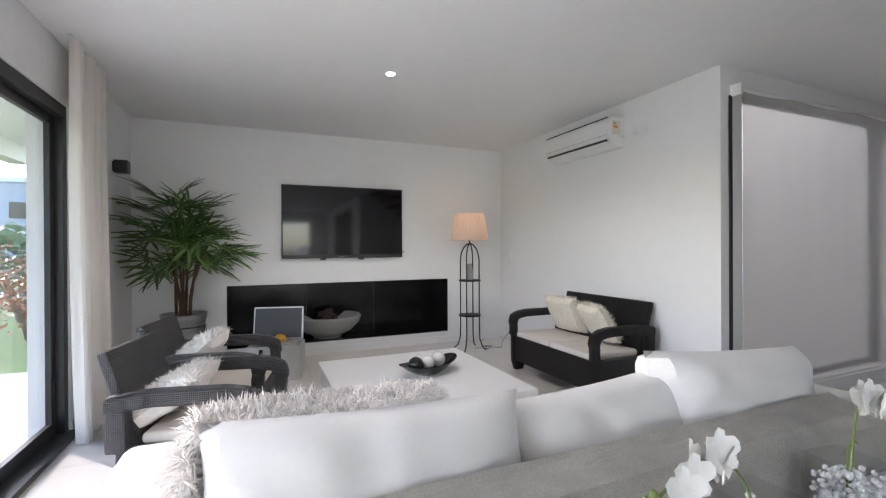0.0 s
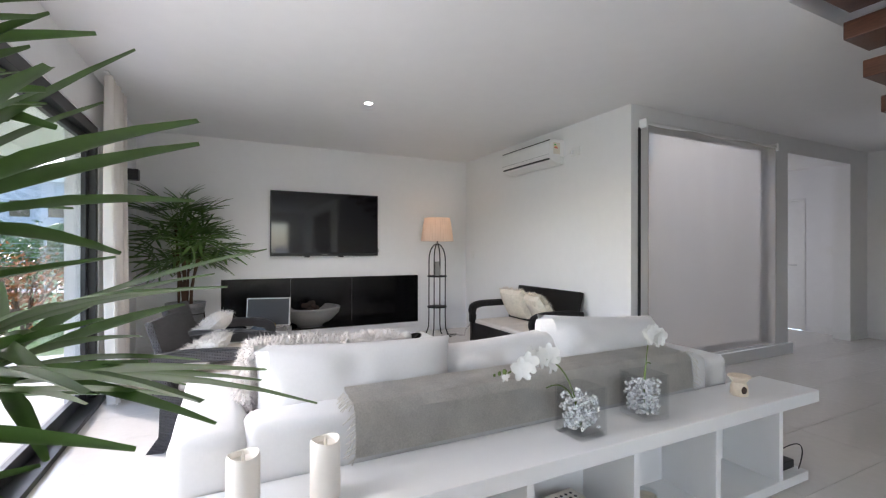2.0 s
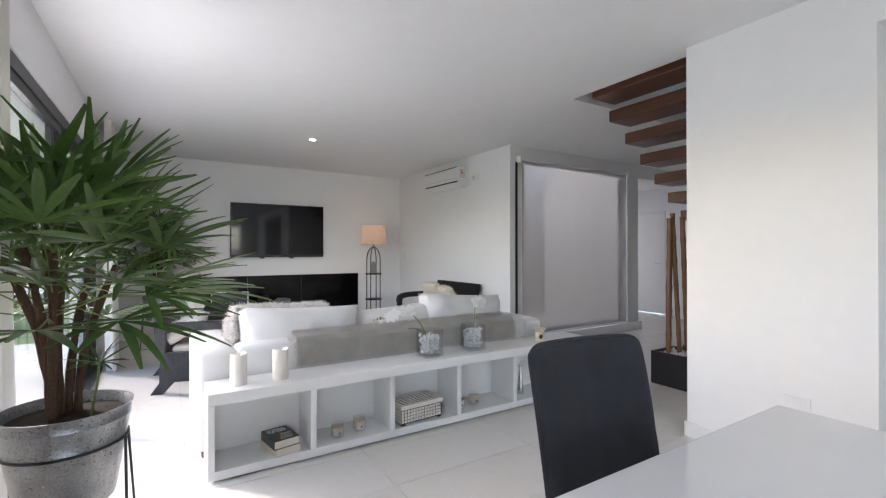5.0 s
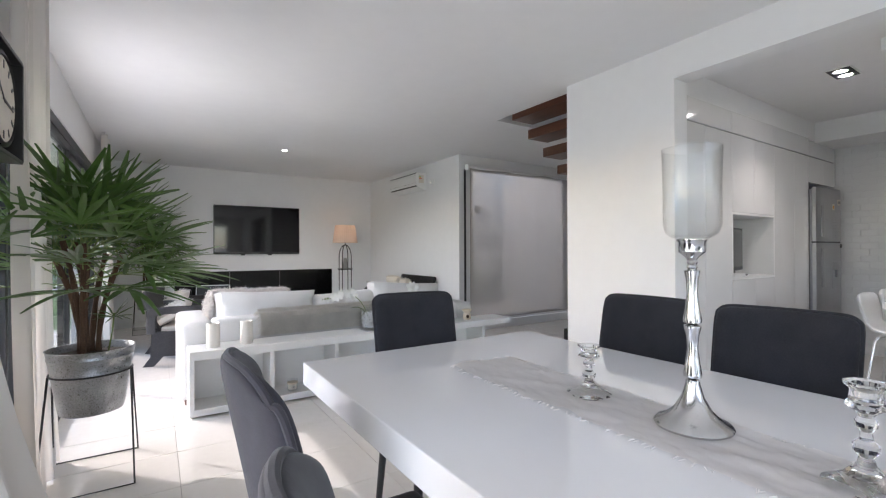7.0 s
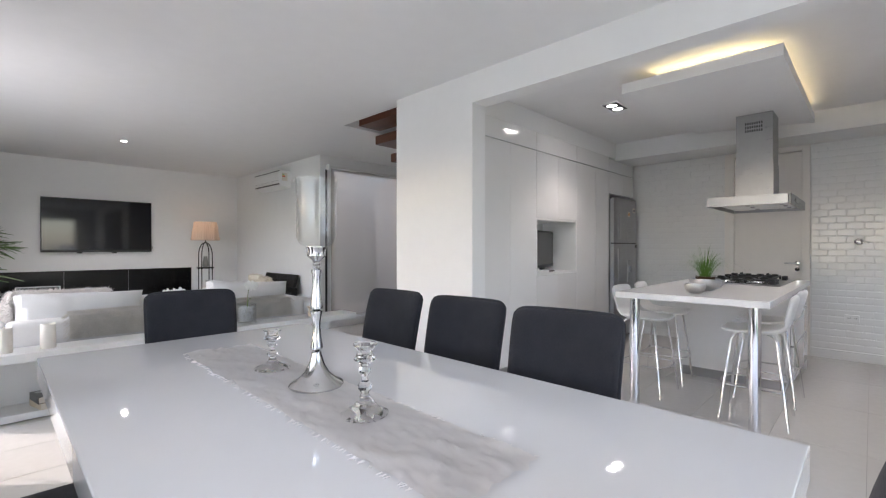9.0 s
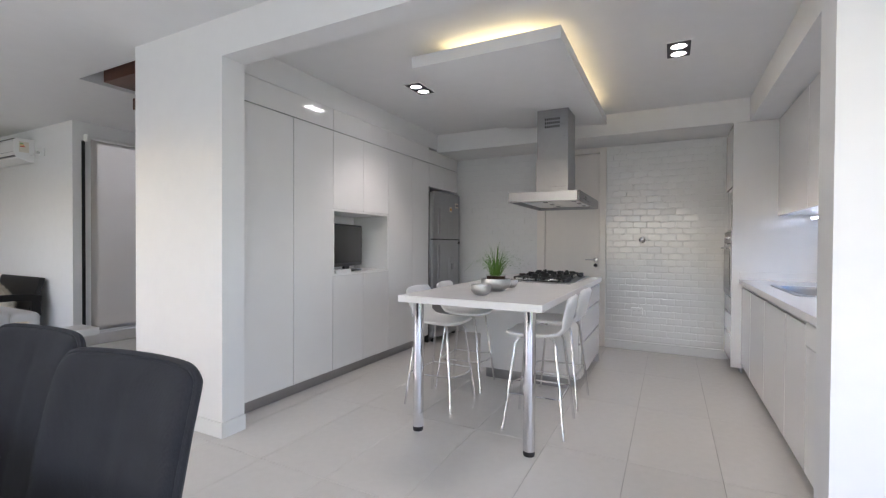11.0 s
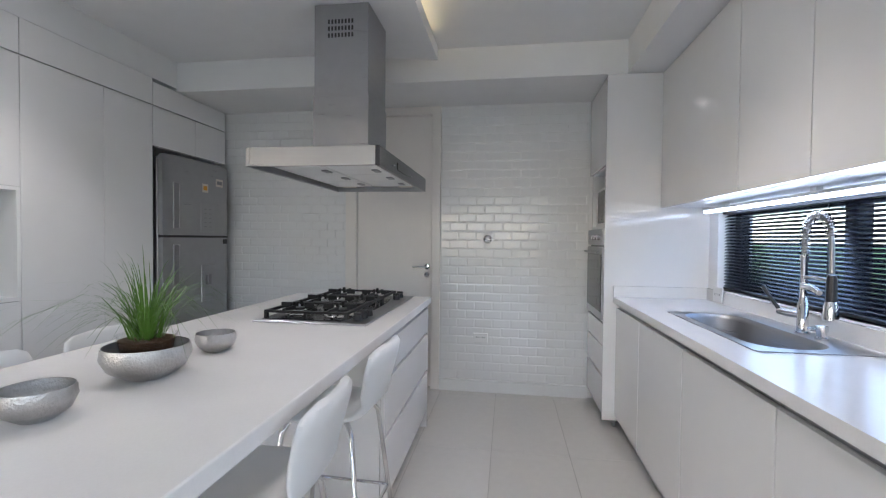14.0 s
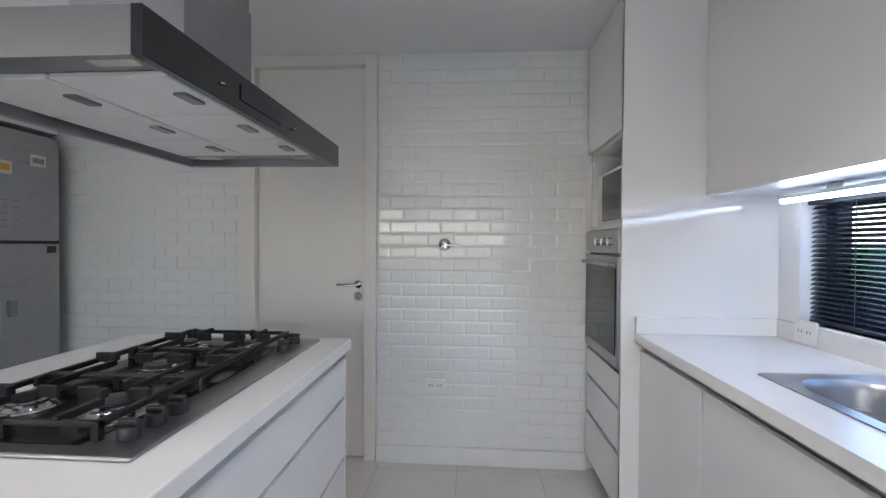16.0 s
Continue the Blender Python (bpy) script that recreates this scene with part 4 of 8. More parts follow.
# wicker armchairs and settee
def wicker_seat(name, loc, rz, w, d, m, seats, label, group=""):
    """A resin wicker seat facing its own +x; w across, d deep."""
    e = thing(name, label, "armchair" if seats == 1 else "settee", loc, rz, group)
    L = lambda nm, x, y, z, bev=0.012, par=None: box(nm, x, y, z, m, par or e, bev, world=False)
    h = 0.60
    # skirts
    L("front_skirt", (d / 2 - 0.05, d / 2 - 0.01), (-w / 2 + 0.06, w / 2 - 0.06), (0.10, 0.36))
    L("seat_deck", (-d / 2 + 0.06, d / 2 - 0.05), (-w / 2 + 0.06, w / 2 - 0.06), (0.28, 0.34))
    for s in (-1, 1):
        y0, y1 = (s * w / 2 - (0.075 if s > 0 else 0), s * w / 2 + (0.075 if s < 0 else 0))
        # side panel with its sloping back leg
        bm = bmesh.new()
        prof = [(-d / 2 + 0.02, 0.10), (-d / 2 - 0.05, 0.0), (-d / 2 + 0.05, 0.0), (-d / 2 + 0.14, 0.10), (d / 2 - 0.15, 0.10), (d / 2 - 0.12, 0.0), (d / 2 - 0.03, 0.0), (d / 2, 0.10), (d / 2, 0.42), (d / 2 - 0.10, 0.36), (-d / 2 + 0.10, 0.36), (-d / 2 + 0.03, 0.36)]
        a = [bm.verts.new((x, y0 + 0.012, z)) for x, z in prof]
        b = [bm.verts.new((x, y1 - 0.012, z)) for x, z in prof]
        for i in range(len(prof)):
            bm.faces.new((a[i], a[(i + 1) % len(prof)], b[(i + 1) % len(prof)], b[i]))
        bm.faces.new(a)
        bm.faces.new(b)
        part("side_panel", bm, m, e)
        # armrest: rises from the front leg and runs back
        bm = bmesh.new()
        pr = [(-d / 2 - 0.02, 0.52, 0.60), (-d / 4, 0.55, 0.625), (d / 4, 0.55, 0.625), (d / 2 - 0.06, 0.53, 0.61), (d / 2 + 0.01, 0.46, 0.575), (d / 2 + 0.03, 0.36, 0.50)]
        top = [[bm.verts.new((x, y, zt)) for y in (y0, y1)] for x, zb, zt in pr]
        bot = [[bm.verts.new((x - (0.06 if k > 3 else 0), y, zb)) for y in (y0, y1)] for k, (x, zb, zt) in enumerate(pr)]
        for k in range(len(pr) - 1):
            bm.faces.new((top[k][0], top[k + 1][0], top[k + 1][1], top[k][1]))
            bm.faces.new((bot[k][0], bot[k][1], bot[k + 1][1], bot[k + 1][0]))
            for q in (0, 1):
                bm.faces.new((top[k][q], top[k + 1][q], bot[k + 1][q], bot[k][q]))
        bm.faces.new((top[0][0], top[0][1], bot[0][1], bot[0][0]))
        bm.faces.new((top[-1][0], top[-1][1], bot[-1][1], bot[-1][0]))
        bmesh.ops.bevel(bm, geom=[x for x in bm.edges], offset=0.01, segments=2, affect="EDGES")
        part("armrest", bm, m, e)
        L("arm_post", (d / 2 - 0.06, d / 2 + 0.02), (y0 + 0.008, y1 - 0.008), (0.36, 0.47))
        L("arm_post", (-d / 2 - 0.02, -d / 2 + 0.07), (y0 + 0.008, y1 - 0.008), (0.34, 0.54))
    bm = bmesh.new()
    add_box(bm, (-0.025, 0.025), (-w / 2 + 0.08, w / 2 - 0.08), (0, 0.50), 0.012)
    put(bm, Matrix.Translation((-d / 2 + 0.08, 0, 0.32)) @ Matrix.Rotation(radians(-17), 4, "Y"))
    part("backrest", bm, m, e)
    sw = (w - 0.16) / seats
    for k in range(seats):
        bm = soft_box_bm((-d / 2 + 0.10, d / 2 - 0.02), (-w / 2 + 0.08 + k * sw + 0.004, -w / 2 + 0.08 + (k + 1) * sw - 0.004), (0.345, 0.405), 0.025, 0.003, seed=k + rz)
        part("seat_cushion", bm, SEATCL, e, "flat oatmeal seat cushion", smooth=True)
    return e


G1 = "wicker armchairs facing the coffee table"
wicker_seat("armchair", (0.14, 2.74, 0), -13, 0.68, 0.66, RATTAN, 1, "graphite resin wicker armchair with a furry white cushion", G1)
wicker_seat("armchair", (0.14, 3.47, 0), -12, 0.68, 0.66, RATTAN, 1, "graphite resin wicker armchair near the potted palm", G1)
wicker_seat("settee", (3.17, 3.42, 0), 180, 1.28, 0.64, RATTANB, 2, "black resin wicker two-seat settee against the white wall")


def fur_cushion(loc, rot, w, h, m, seed, label, n=2600, thick=0.14, ln=0.05):
    e = thing("fur_cushion", label, "cushion", loc, group="furry cushions")
    rr = Euler([radians(a) for a in rot]).to_matrix().to_4x4()
    bm = put(cushion_bm(w, h, thick, 1.0, 12, 0.006, seed), rr)
    bm = fur_bm(bm, n, ln, seed)
    part("fur_cover", bm, m, e, smooth=False)
    return e


fur_cushion((-0.04, 2.74, 0.525), (0, -32, -13), 0.42, 0.42, FUR, 21, "furry white cushion leaning in a wicker armchair")
fur_cushion((-0.01, 3.49, 0.55), (0, -42, -14), 0.42, 0.42, FUR, 22, "furry white cushion leaning in the armchair near the palm")
fur_cushion((3.29, 3.70, 0.60), (0, 62, 4), 0.40, 0.42, FURY, 23, "furry cream cushion leaning on the settee")
fur_cushion((3.25, 3.20, 0.59), (0, 58, -14), 0.38, 0.42, FURY, 24, "furry cream cushion leaning beside the settee's armrest")

# sofa
so = thing("sofa", "white cotton covered three-seat sofa with loose back cushions", "sofa", (1.37, 1.35, 0))


def soft(name, x, y, z, r, m, parent, label="", wr=0.006, seed=0):
    o = ORG[parent.name]
    return part(name, soft_box_bm((x[0] - o.x, x[1] - o.x), (y[0] - o.y, y[1] - o.y), (z[0] - o.z, z[1] - o.z), r, wr, seed=seed), m, parent, label, smooth=True)


soft("base", (0.17, 2.63), (0.92, 1.74), (0.08, 0.30), 0.03, LINEN, so, seed=1)
soft("armrest", (-0.03, 0.21), (0.885, 1.76), (0.045, 0.655), 0.05, LINEN, so, seed=2)
soft("armrest", (2.60, 2.81), (0.885, 1.76), (0.045, 0.64), 0.05, LINEN, so, seed=3)
soft("back_frame", (0.19, 2.62), (0.885, 1.10), (0.06, 0.665), 0.05, LINEN, so, seed=4)
for k in range(2):
    soft("seat_cushion", (0.215 + 1.195 * k, 1.40 + 1.195 * k), (1.06, 1.75), (0.30, 0.47), 0.05, LINEN, so, seed=5 + k)
for k, (x0, x1, zt, lean) in enumerate(((0.23, 1.12, 0.855, 10), (1.06, 1.84, 0.81, 14), (1.66, 2.55, 0.875, 10))):
    bm = cushion_bm(x1 - x0, 0.44, 0.29, 1.0, 18, 0.022, k * 7)
    put(bm, Matrix.Translation(((x0 + x1) / 2 - 1.37, 1.20 - 1.35 + (0.03 if k == 1 else 0), zt - 0.22)) @ Matrix.Rotation(radians(90 - lean), 4, "X") @ Matrix.Rotation(radians((-2, 3, -4)[k]), 4, "Z"))
    part("back_cushion", bm, LINEN, so, "plump white back cushion", smooth=True)
for x in (0.03, 2.75):
    for y in (0.95, 1.68):
        turned("foot", [(0.022, 0.0), (0.028, 0.05)], WALNUT, so, (x - 1.37, y - 1.35, 0), 12, "dark wooden foot")

# linen throw over the sofa's back
th = thing("throw", "natural linen throw with fringes hung over the sofa's back", "throw", (1.46, 0.98, 0.675))


def drape(x0, x1, path, nx, wob, seed):
    bm = bmesh.new()
    pts = [Vector((0, *p)) for p in path]
    fine = []
    for a, b in zip(pts, pts[1:]):
        k = max(1, int((b - a).length / 0.03))
        fine += [a.lerp(b, i / k) for i in range(k)]
    fine.append(pts[-1])
    g = []
    for i in range(nx + 1):
        x = x0 + (x1 - x0) * i / nx
        col = []
        for j, p in enumerate(fine):
            w = wob * (noise.noise((x * 3 + seed, j * 0.15, 0)) + 0.5 * noise.noise((x * 9, j * 0.4, seed)))
            col.append(bm.verts.new((x + 0.3 * w, p.y - abs(w) * 0.7, p.z + abs(w) * 0.6)))
        g.append(col)
    for i in range(nx):
        for j in range(len(fine) - 1):
            bm.faces.new((g[i][j], g[i + 1][j], g[i + 1][j + 1], g[i][j + 1]))
    bmesh.ops.solidify(bm, geom=list(bm.faces), thickness=0.004)
    return bm


tp = [(0.06, 0.035), (0.05, 0.025), (0.03, 0.02), (0.0, 0.016), (-0.075, 0.012), (-0.108, -0.025), (-0.112, -0.10), (-0.115, -0.175)]
part("cloth", drape(-0.90, 0.98, tp, 90, 0.014, 5), BEIGE, th, smooth=True)
for side, x in ((-1, -0.90), (1, 0.98)):
    bm = bmesh.new()
    rng = random.Random(side + 5)
    for k in range(34):
        t = k / 33 * 0.30
        y, z = (0.06 - t, 0.014) if t < 0.15 else (-0.118, 0.0 - (t - 0.15) * 1.15)
        p0 = Vector((x, y, z))
        p2 = p0 + Vector((side * rng.uniform(0.02, 0.05), -0.006 - 0.02 * rng.random(), -rng.uniform(0.005, 0.05)))
        tube_into(bm, [p0, (p0 + p2) / 2 + Vector((0, -0.004, 0.004)), p2], 0.0022, 4)
    part("fringe", bm, BEIGE, th)

# fur throw on the sofa's end
ft = thing("fur_throw", "long-haired white and taupe fur throw on the sofa", "throw", (0.50, 1.31, 0.60))
bm = soft_box_bm((-0.28, 0.38), (-0.06, 0.09), (0.205, 0.25), 0.02, 0.02, seed=9)
side = soft_box_bm((-0.31, -0.26), (-0.10, 0.10), (0.0, 0.20), 0.03, 0.02, seed=12)
side_mesh = bpy.data.meshes.new("fur_side")
side.to_mesh(side_mesh)
side.free()
bm.from_mesh(side_mesh)
bpy.data.meshes.remove(side_mesh)
part("fur_cover", fur_bm(bm, 7000, 0.045, 31, 0.6), FURG, ft)["kind"] = "stuff"

# console behind the sofa
cn = thing("console", "long low white open shelf console behind the sofa", "console", (1.35, 0.71, 0))
CY0, CY1 = 0.566, 0.87
box("top_board", (0.017, 3.09), (CY0, CY1), (0.42, 0.484), SATIN, cn, 0.003)
box("bottom_board", (0.017, 2.98), (CY0, CY1), (0.012, 0.062), SATIN, cn, 0.003)
box("back_panel", (0.03, 2.71), (CY1 - 0.014, CY1 - 0.002), (0.062, 0.42), SATIN, cn, 0.001)
for x in (0.017, 0.572, 1.10, 1.64, 2.18, 2.70):
    box("divider", (x, x + 0.034), (CY0 + 0.002, CY1 - 0.014), (0.062, 0.42), SATIN, cn, 0.0015)
for x in (0.1, 1.3, 2.6):
    turned("foot", [(0.02, 0), (0.02, 0.012)], BLACKAL, cn, (x - 1.35, 0, 0), 10)


def led_candle(loc, h):
    e = thing("candle", "ivory wax pillar candle with a dipped rim on the console", "candle", loc, group="pillar candles on the console")
    bm = bmesh.new()
    rings = spin(bm, [(0.046, 0.0), (0.047, 0.01), (0.046, h - 0.012), (0.043, h), (0.039, h - 0.002), (0.035, h - 0.016), (0.0, h - 0.02)], 36)
    for v in bm.verts:
        if v.co.z > h - 0.02:
            v.co.z += 0.004 * math.sin(2 * math.atan2(v.co.y, v.co.x) + h * 40)
    part("wax_body", bm, WAX, e, smooth=True)
    turned("flame_tip", [(0.004, h - 0.02), (0.006, h - 0.008), (0.0, h + 0.012)], WAX, e, seg=10)


led_candle((0.185, 0.70, 0.484), 0.18)
led_candle((0.42, 0.70, 0.484), 0.18)


def orchid_vase(loc, rz, seed, lean, label):
    rng = random.Random(seed)
    e = thing("vase", label, "vase", loc, rz, group="square glass vases on the console")
    s, h, t = 0.075, 0.20, 0.006
    bm = bmesh.new()
    out = [[bm.verts.new((x * s, y * s, z)) for x, y in ((-1, -1), (1, -1), (1, 1), (-1, 1))] for z in (0, h)]
    inn = [[bm.verts.new((x * (s - t), y * (s - t), z)) for x, y in ((-1, -1), (1, -1), (1, 1), (-1, 1))] for z in (h, 0.018)]
    r = out + inn
    for a, b in zip(r, r[1:]):
        for i in range(4):
            bm.faces.new((a[i], a[(i + 1) % 4], b[(i + 1) % 4], b[i]))
    bm.faces.new(out[0])
    bm.faces.new(inn[1])
    vg = part("glass_vessel", bm, THIN, e)
    bm = bmesh.new()
    for k in range(260):
        c = Vector((rng.uniform(-0.062, 0.062), rng.uniform(-0.062, 0.062), rng.uniform(0.026, 0.165)))
        bmesh.ops.create_icosphere(bm, subdivisions=1, radius=rng.uniform(0.006, 0.010), matrix=Matrix.Translation(c))
    g = part("gel_beads", bm, GELS, e, "clear gel beads")
    g["kind"] = "stuff"
    fl = thing("orchid", "white artificial orchid spray standing in the glass vase", "orchid", loc, rz, group="orchids in the glass vases")
    top = Vector((lean[0], lean[1], lean[2]))
    pts = bez((0, 0, 0.03), (lean[0] * 0.22, lean[1] * 0.2, lean[2] * 1.45), top, 14)
    tube("flower_stem", pts, 0.0032, TWIG, fl, 6)
    pts2 = bez((0.015, 0.01, 0.03), (lean[0] * 0.1, lean[1] * 0.1 + 0.02, lean[2] * 0.8), top * 0.5 + Vector((0.02, 0.02, 0.06)), 8)
    tube("flower_stem", pts2, 0.003, TWIG, fl, 6)
    n = 7
    for k in range(n):
        c = pts[-1 - k] + Vector((rng.uniform(-0.025, 0.025), rng.uniform(-0.03, 0.0), rng.uniform(-0.025, 0.02)))
        bm = bmesh.new()
        face = Vector((rng.uniform(-0.5, 0.5), -1, rng.uniform(-0.2, 0.4))).normalized()
        q = face.to_track_quat("Z", "Y").to_matrix().to_4x4()
        sc = 0.042 if k else 0.018
        for p in range(5):
            a = 2 * math.pi * p / 5 + math.pi / 2
            wd = 0.55 if p in (1, 4) else 0.38
            d, sd = Vector((math.cos(a), math.sin(a), 0)), Vector((-math.sin(a), math.cos(a), 0))
            vs = [bm.verts.new(v * sc) for v in (Vector((0, 0, 0)), d * 0.45 + sd * wd, d * 0.95 + sd * wd * 0.7 + Vector((0, 0, 0.15)), d * 1.12 + Vector((0, 0, 0.1)), d * 0.95 - sd * wd * 0.7 + Vector((0, 0, 0.15)), d * 0.45 - sd * wd)]
            mid = bm.verts.new(d * sc * 0.6 + Vector((0, 0, -0.08 * sc)))
            for i in range(6):
                bm.faces.new((vs[i], vs[(i + 1) % 6], mid))
        put(bm, Matrix.Translation(c) @ q)
        part("blossom", bm, PETAL, fl, smooth=True)
    for k in range(3):
        c = pts[-1] + Vector(lean) * 0.03 * (k + 1) + Vector((-0.012 * k * (1 if lean[0] < 0 else -1), 0, -0.012 * k))
        bm = bmesh.new()
        bmesh.ops.create_icosphere(bm, subdivisions=2, radius=0.009 - 0.002 * k, matrix=Matrix.Translation(c) @ Matrix.Diagonal((1, 1, 1.3, 1)))
        part("bud", bm, TWIG, fl, smooth=True)


orchid_vase((1.49, 0.715, 0.484), 4, 41, (-0.41, -0.02, 0.31), "square clear glass vase of gel beads with a white orchid")
orchid_vase((1.90, 0.735, 0.484), -6, 42, (0.05, -0.03, 0.35), "square clear glass vase of gel beads nearer the oil burner")
ob_ = thing("oil_burner", "small cream ceramic oil burner on the console", "oil burner", (2.60, 0.71, 0.484))
turned("burner_body", [(0.038, 0), (0.043, 0.01), (0.040, 0.05), (0.032, 0.07), (0.046, 0.09), (0.056, 0.10), (0.053, 0.105), (0.035, 0.09), (0.0, 0.085)], CERAM, ob_, seg=28)
bm = bmesh.new()
bmesh.ops.create_uvsphere(bm, u_segments=14, v_segments=8, radius=0.02, matrix=Matrix.Translation((-0.012, -0.033, 0.034)) @ Matrix.Diagonal((1, 0.5, 1.1, 1)))
part("opening", bm, LOG, ob_, "dark candle opening", smooth=True)


def jar_candle(loc, label):
    e = thing("candle_jar", label, "candle jar", loc, group="candle jars in the console")
    turned("glass_jar", [(0.038, 0), (0.042, 0.006), (0.042, 0.085), (0.039, 0.088), (0.037, 0.085), (0.037, 0.01), (0.0, 0.01)], THIN, e, seg=24)
    turned("wax_fill", [(0.0, 0.011), (0.0355, 0.011), (0.0355, 0.055), (0.0, 0.053)], WAX, e, seg=20)
    turned("twine", [(0.0425, 0.055), (0.0435, 0.058), (0.0435, 0.063), (0.0425, 0.066)], CERAM, e, seg=20, label="band of brown twine")
    bm = bmesh.new()
    for a in (-1.9, -1.55, -1.2):
        add_box(bm, (-0.006, 0.006), (-0.001, 0.001), (-0.008, 0.008))
    bmesh.ops.transform(bm, matrix=Matrix.Translation((0, -0.0435, 0.032)) @ Matrix.Rotation(radians(45), 4, "Y"), verts=bm.verts)
    part("leaf_tag", bm, GREYP, e, "small dark leaf motif")


jar_candle((0.77, 0.67, 0.062), "frosted candle jar tied with twine in the console")
jar_candle((0.93, 0.70, 0.062), "frosted candle jar tied with twine in the console")
jar_candle((1.73, 0.68, 0.062), "frosted candle jar tied with twine near a divider")
jar_candle((1.88, 0.70, 0.062), "frosted candle jar tied with twine in the console")

bv = thing("bottle_vase", "slim twisted silver bottle vase in the console", "vase", (2.36, 0.69, 0.062))
turned("vase_body", [(0.026, 0), (0.028, 0.02), (0.024, 0.08), (0.020, 0.13), (0.013, 0.18), (0.012, 0.21), (0.018, 0.235), (0.0175, 0.238), (0.010, 0.21), (0.0, 0.20)], SILVER, bv, seg=24)

# inlaid box
ib = thing("inlaid_box", "bone inlaid box with black diamond pattern in the console", "box", (1.35, 0.69, 0.063), 4)
box("box_body", (-0.17, 0.17), (-0.10, 0.10), (0.012, 0.105), BLACKC, ib, 0.003, world=False)
lid = box("lid", (-0.175, 0.175), (-0.105, 0.105), (0.108, 0.138), BONE, ib, 0.004, world=False)
for sx in (-1, 1):
    for sy in (-1, 1):
        box("foot", (sx * 0.15 - 0.015, sx * 0.15 + 0.015), (sy * 0.085 - 0.012, sy * 0.085 + 0.012), (0, 0.012), BLACKC, ib, 0.002, world=False)
bm = bmesh.new()
for i in range(14):
    for j in range(4):
        add_box(bm, (-0.160 + i * 0.0235 - 0.0095, -0.160 + i * 0.0235 + 0.0095), (-0.1030, -0.1000), (0.020 + j * 0.022, 0.038 + j * 0.022))
for j in range(4):
    for i in range(8):
        for s in (-1, 1):
            add_box(bm, (s * 0.1715 - 0.0015, s * 0.1715 + 0.0015), (-0.085 + i * 0.0235 - 0.0095, -0.085 + i * 0.0235 + 0.0095), (0.020 + j * 0.022, 0.038 + j * 0.022))
part("bone_inlay", bm, BONE, ib, "rows of cream bone pieces")
bm = bmesh.new()
for i in range(11):
    for j in range(6):
        c = Vector((-0.14 + i * 0.028, -0.07 + j * 0.028, 0.1382))
        q = [bm.verts.new(c + Vector(v)) for v in ((0.009, 0, 0), (0, 0.009, 0), (-0.009, 0, 0), (0, -0.009, 0))]
        t2 = [bm.verts.new(v.co + Vector((0, 0, 0.0012))) for v in q]
        bm.faces.new(t2)
        for k in range(4):
            bm.faces.new((q[k], q[(k + 1) % 4], t2[(k + 1) % 4], t2[k]))
part("diamond_inlay", bm, BLACKC, ib, "black diamond inlay")

# books
def book(loc, rz, w, d, h, cover, label):
    e = thing("book", label, "book", loc, rz, group="books in the console")
    box("pages", (-w / 2 + 0.003, w / 2 - 0.004), (-d / 2 + 0.004, d / 2 - 0.004), (0.003, h - 0.003), PAPER, e, 0.001, "cream page block", world=False)
    for z in (0.0, h - 0.003):
        box("cover", (-w / 2, w / 2), (-d / 2, d / 2), (z, z + 0.003), cover, e, 0.0008, world=False)
    box("spine", (-w / 2 - 0.003, -w / 2), (-d / 2, d / 2), (0, h), cover, e, 0.001, world=False)
    return e


bk = book((0.42, 0.68, 0.062), 14, 0.15, 0.21, 0.045, CERAM, "thick paperback book lying at the bottom of the pile")
bk2 = book((0.415, 0.675, 0.1075), 10, 0.15, 0.21, 0.05, BLACKC, "thick dark paperback with white lettering on the pile")
for k, line in enumerate(("Los hombres", "que no amaban", "a las mujeres")):
    me = text_mesh(line, 0.019)
    me.materials.append(WPLAST)
    tx = new("lettering", me)
    tx.parent = bk2
    tx.matrix_basis = pose(-0.005, 0.075 - 0.02 * k, 0.0505, 0, 0, 0)
    tx["label"] = "white printed book title"
for k in range(3):
    box("print_patch", (-0.03 + 0.012 * k, 0.045 + 0.008 * k), (-0.085 + 0.03 * k, -0.065 + 0.03 * k), (0.0499, 0.0504), GREYP, bk2, 0, "grey cover picture", world=False)

# media boxes at the console's end
mb = thing("media_box", "black media box with loose cables at the console's end", "media box", (2.85, 0.70, 0.062))
box("housing", (2.76, 2.95), (0.62, 0.80), (0.062, 0.106), PLAST, mb, 0.004)
tube("cable", [Vector(p) for p in bez((0.09, 0.02, 0.03), (0.25, -0.1, 0.20), (0.10, -0.10, 0.0), 12)], 0.003, PLAST, mb, 6)

# floor lamp
fl_ = thing("floor_lamp", "dark iron shelf floor lamp with a pleated straw shade, lit", "floor lamp", (2.87, 5.05, 0))
bm = bmesh.new()
n = 72
lo, hi = [], []
for i in range(n):
    a = 2 * math.pi * i / n
    rp = 1 + 0.012 * (1 if i % 2 else -1)
    lo.append(bm.verts.new((0.235 * rp * math.cos(a), 0.235 * rp * math.sin(a), 1.375)))
    hi.append(bm.verts.new((0.185 * rp * math.cos(a), 0.185 * rp * math.sin(a), 1.71)))
for i in range(n):
    bm.faces.new((lo[i], lo[(i + 1) % n], hi[(i + 1) % n], hi[i]))
part("shade", bm, SHADE, fl_, "pleated straw coloured shade")
turned("bulb", [(0.0, 1.50), (0.02, 1.50), (0.032, 1.54), (0.025, 1.58), (0.0, 1.60)], BULBG, fl_, seg=14)
tube("lamp_stem", [(0, 0, 1.335), (0, 0, 1.50)], 0.009, IRON, fl_, 8)
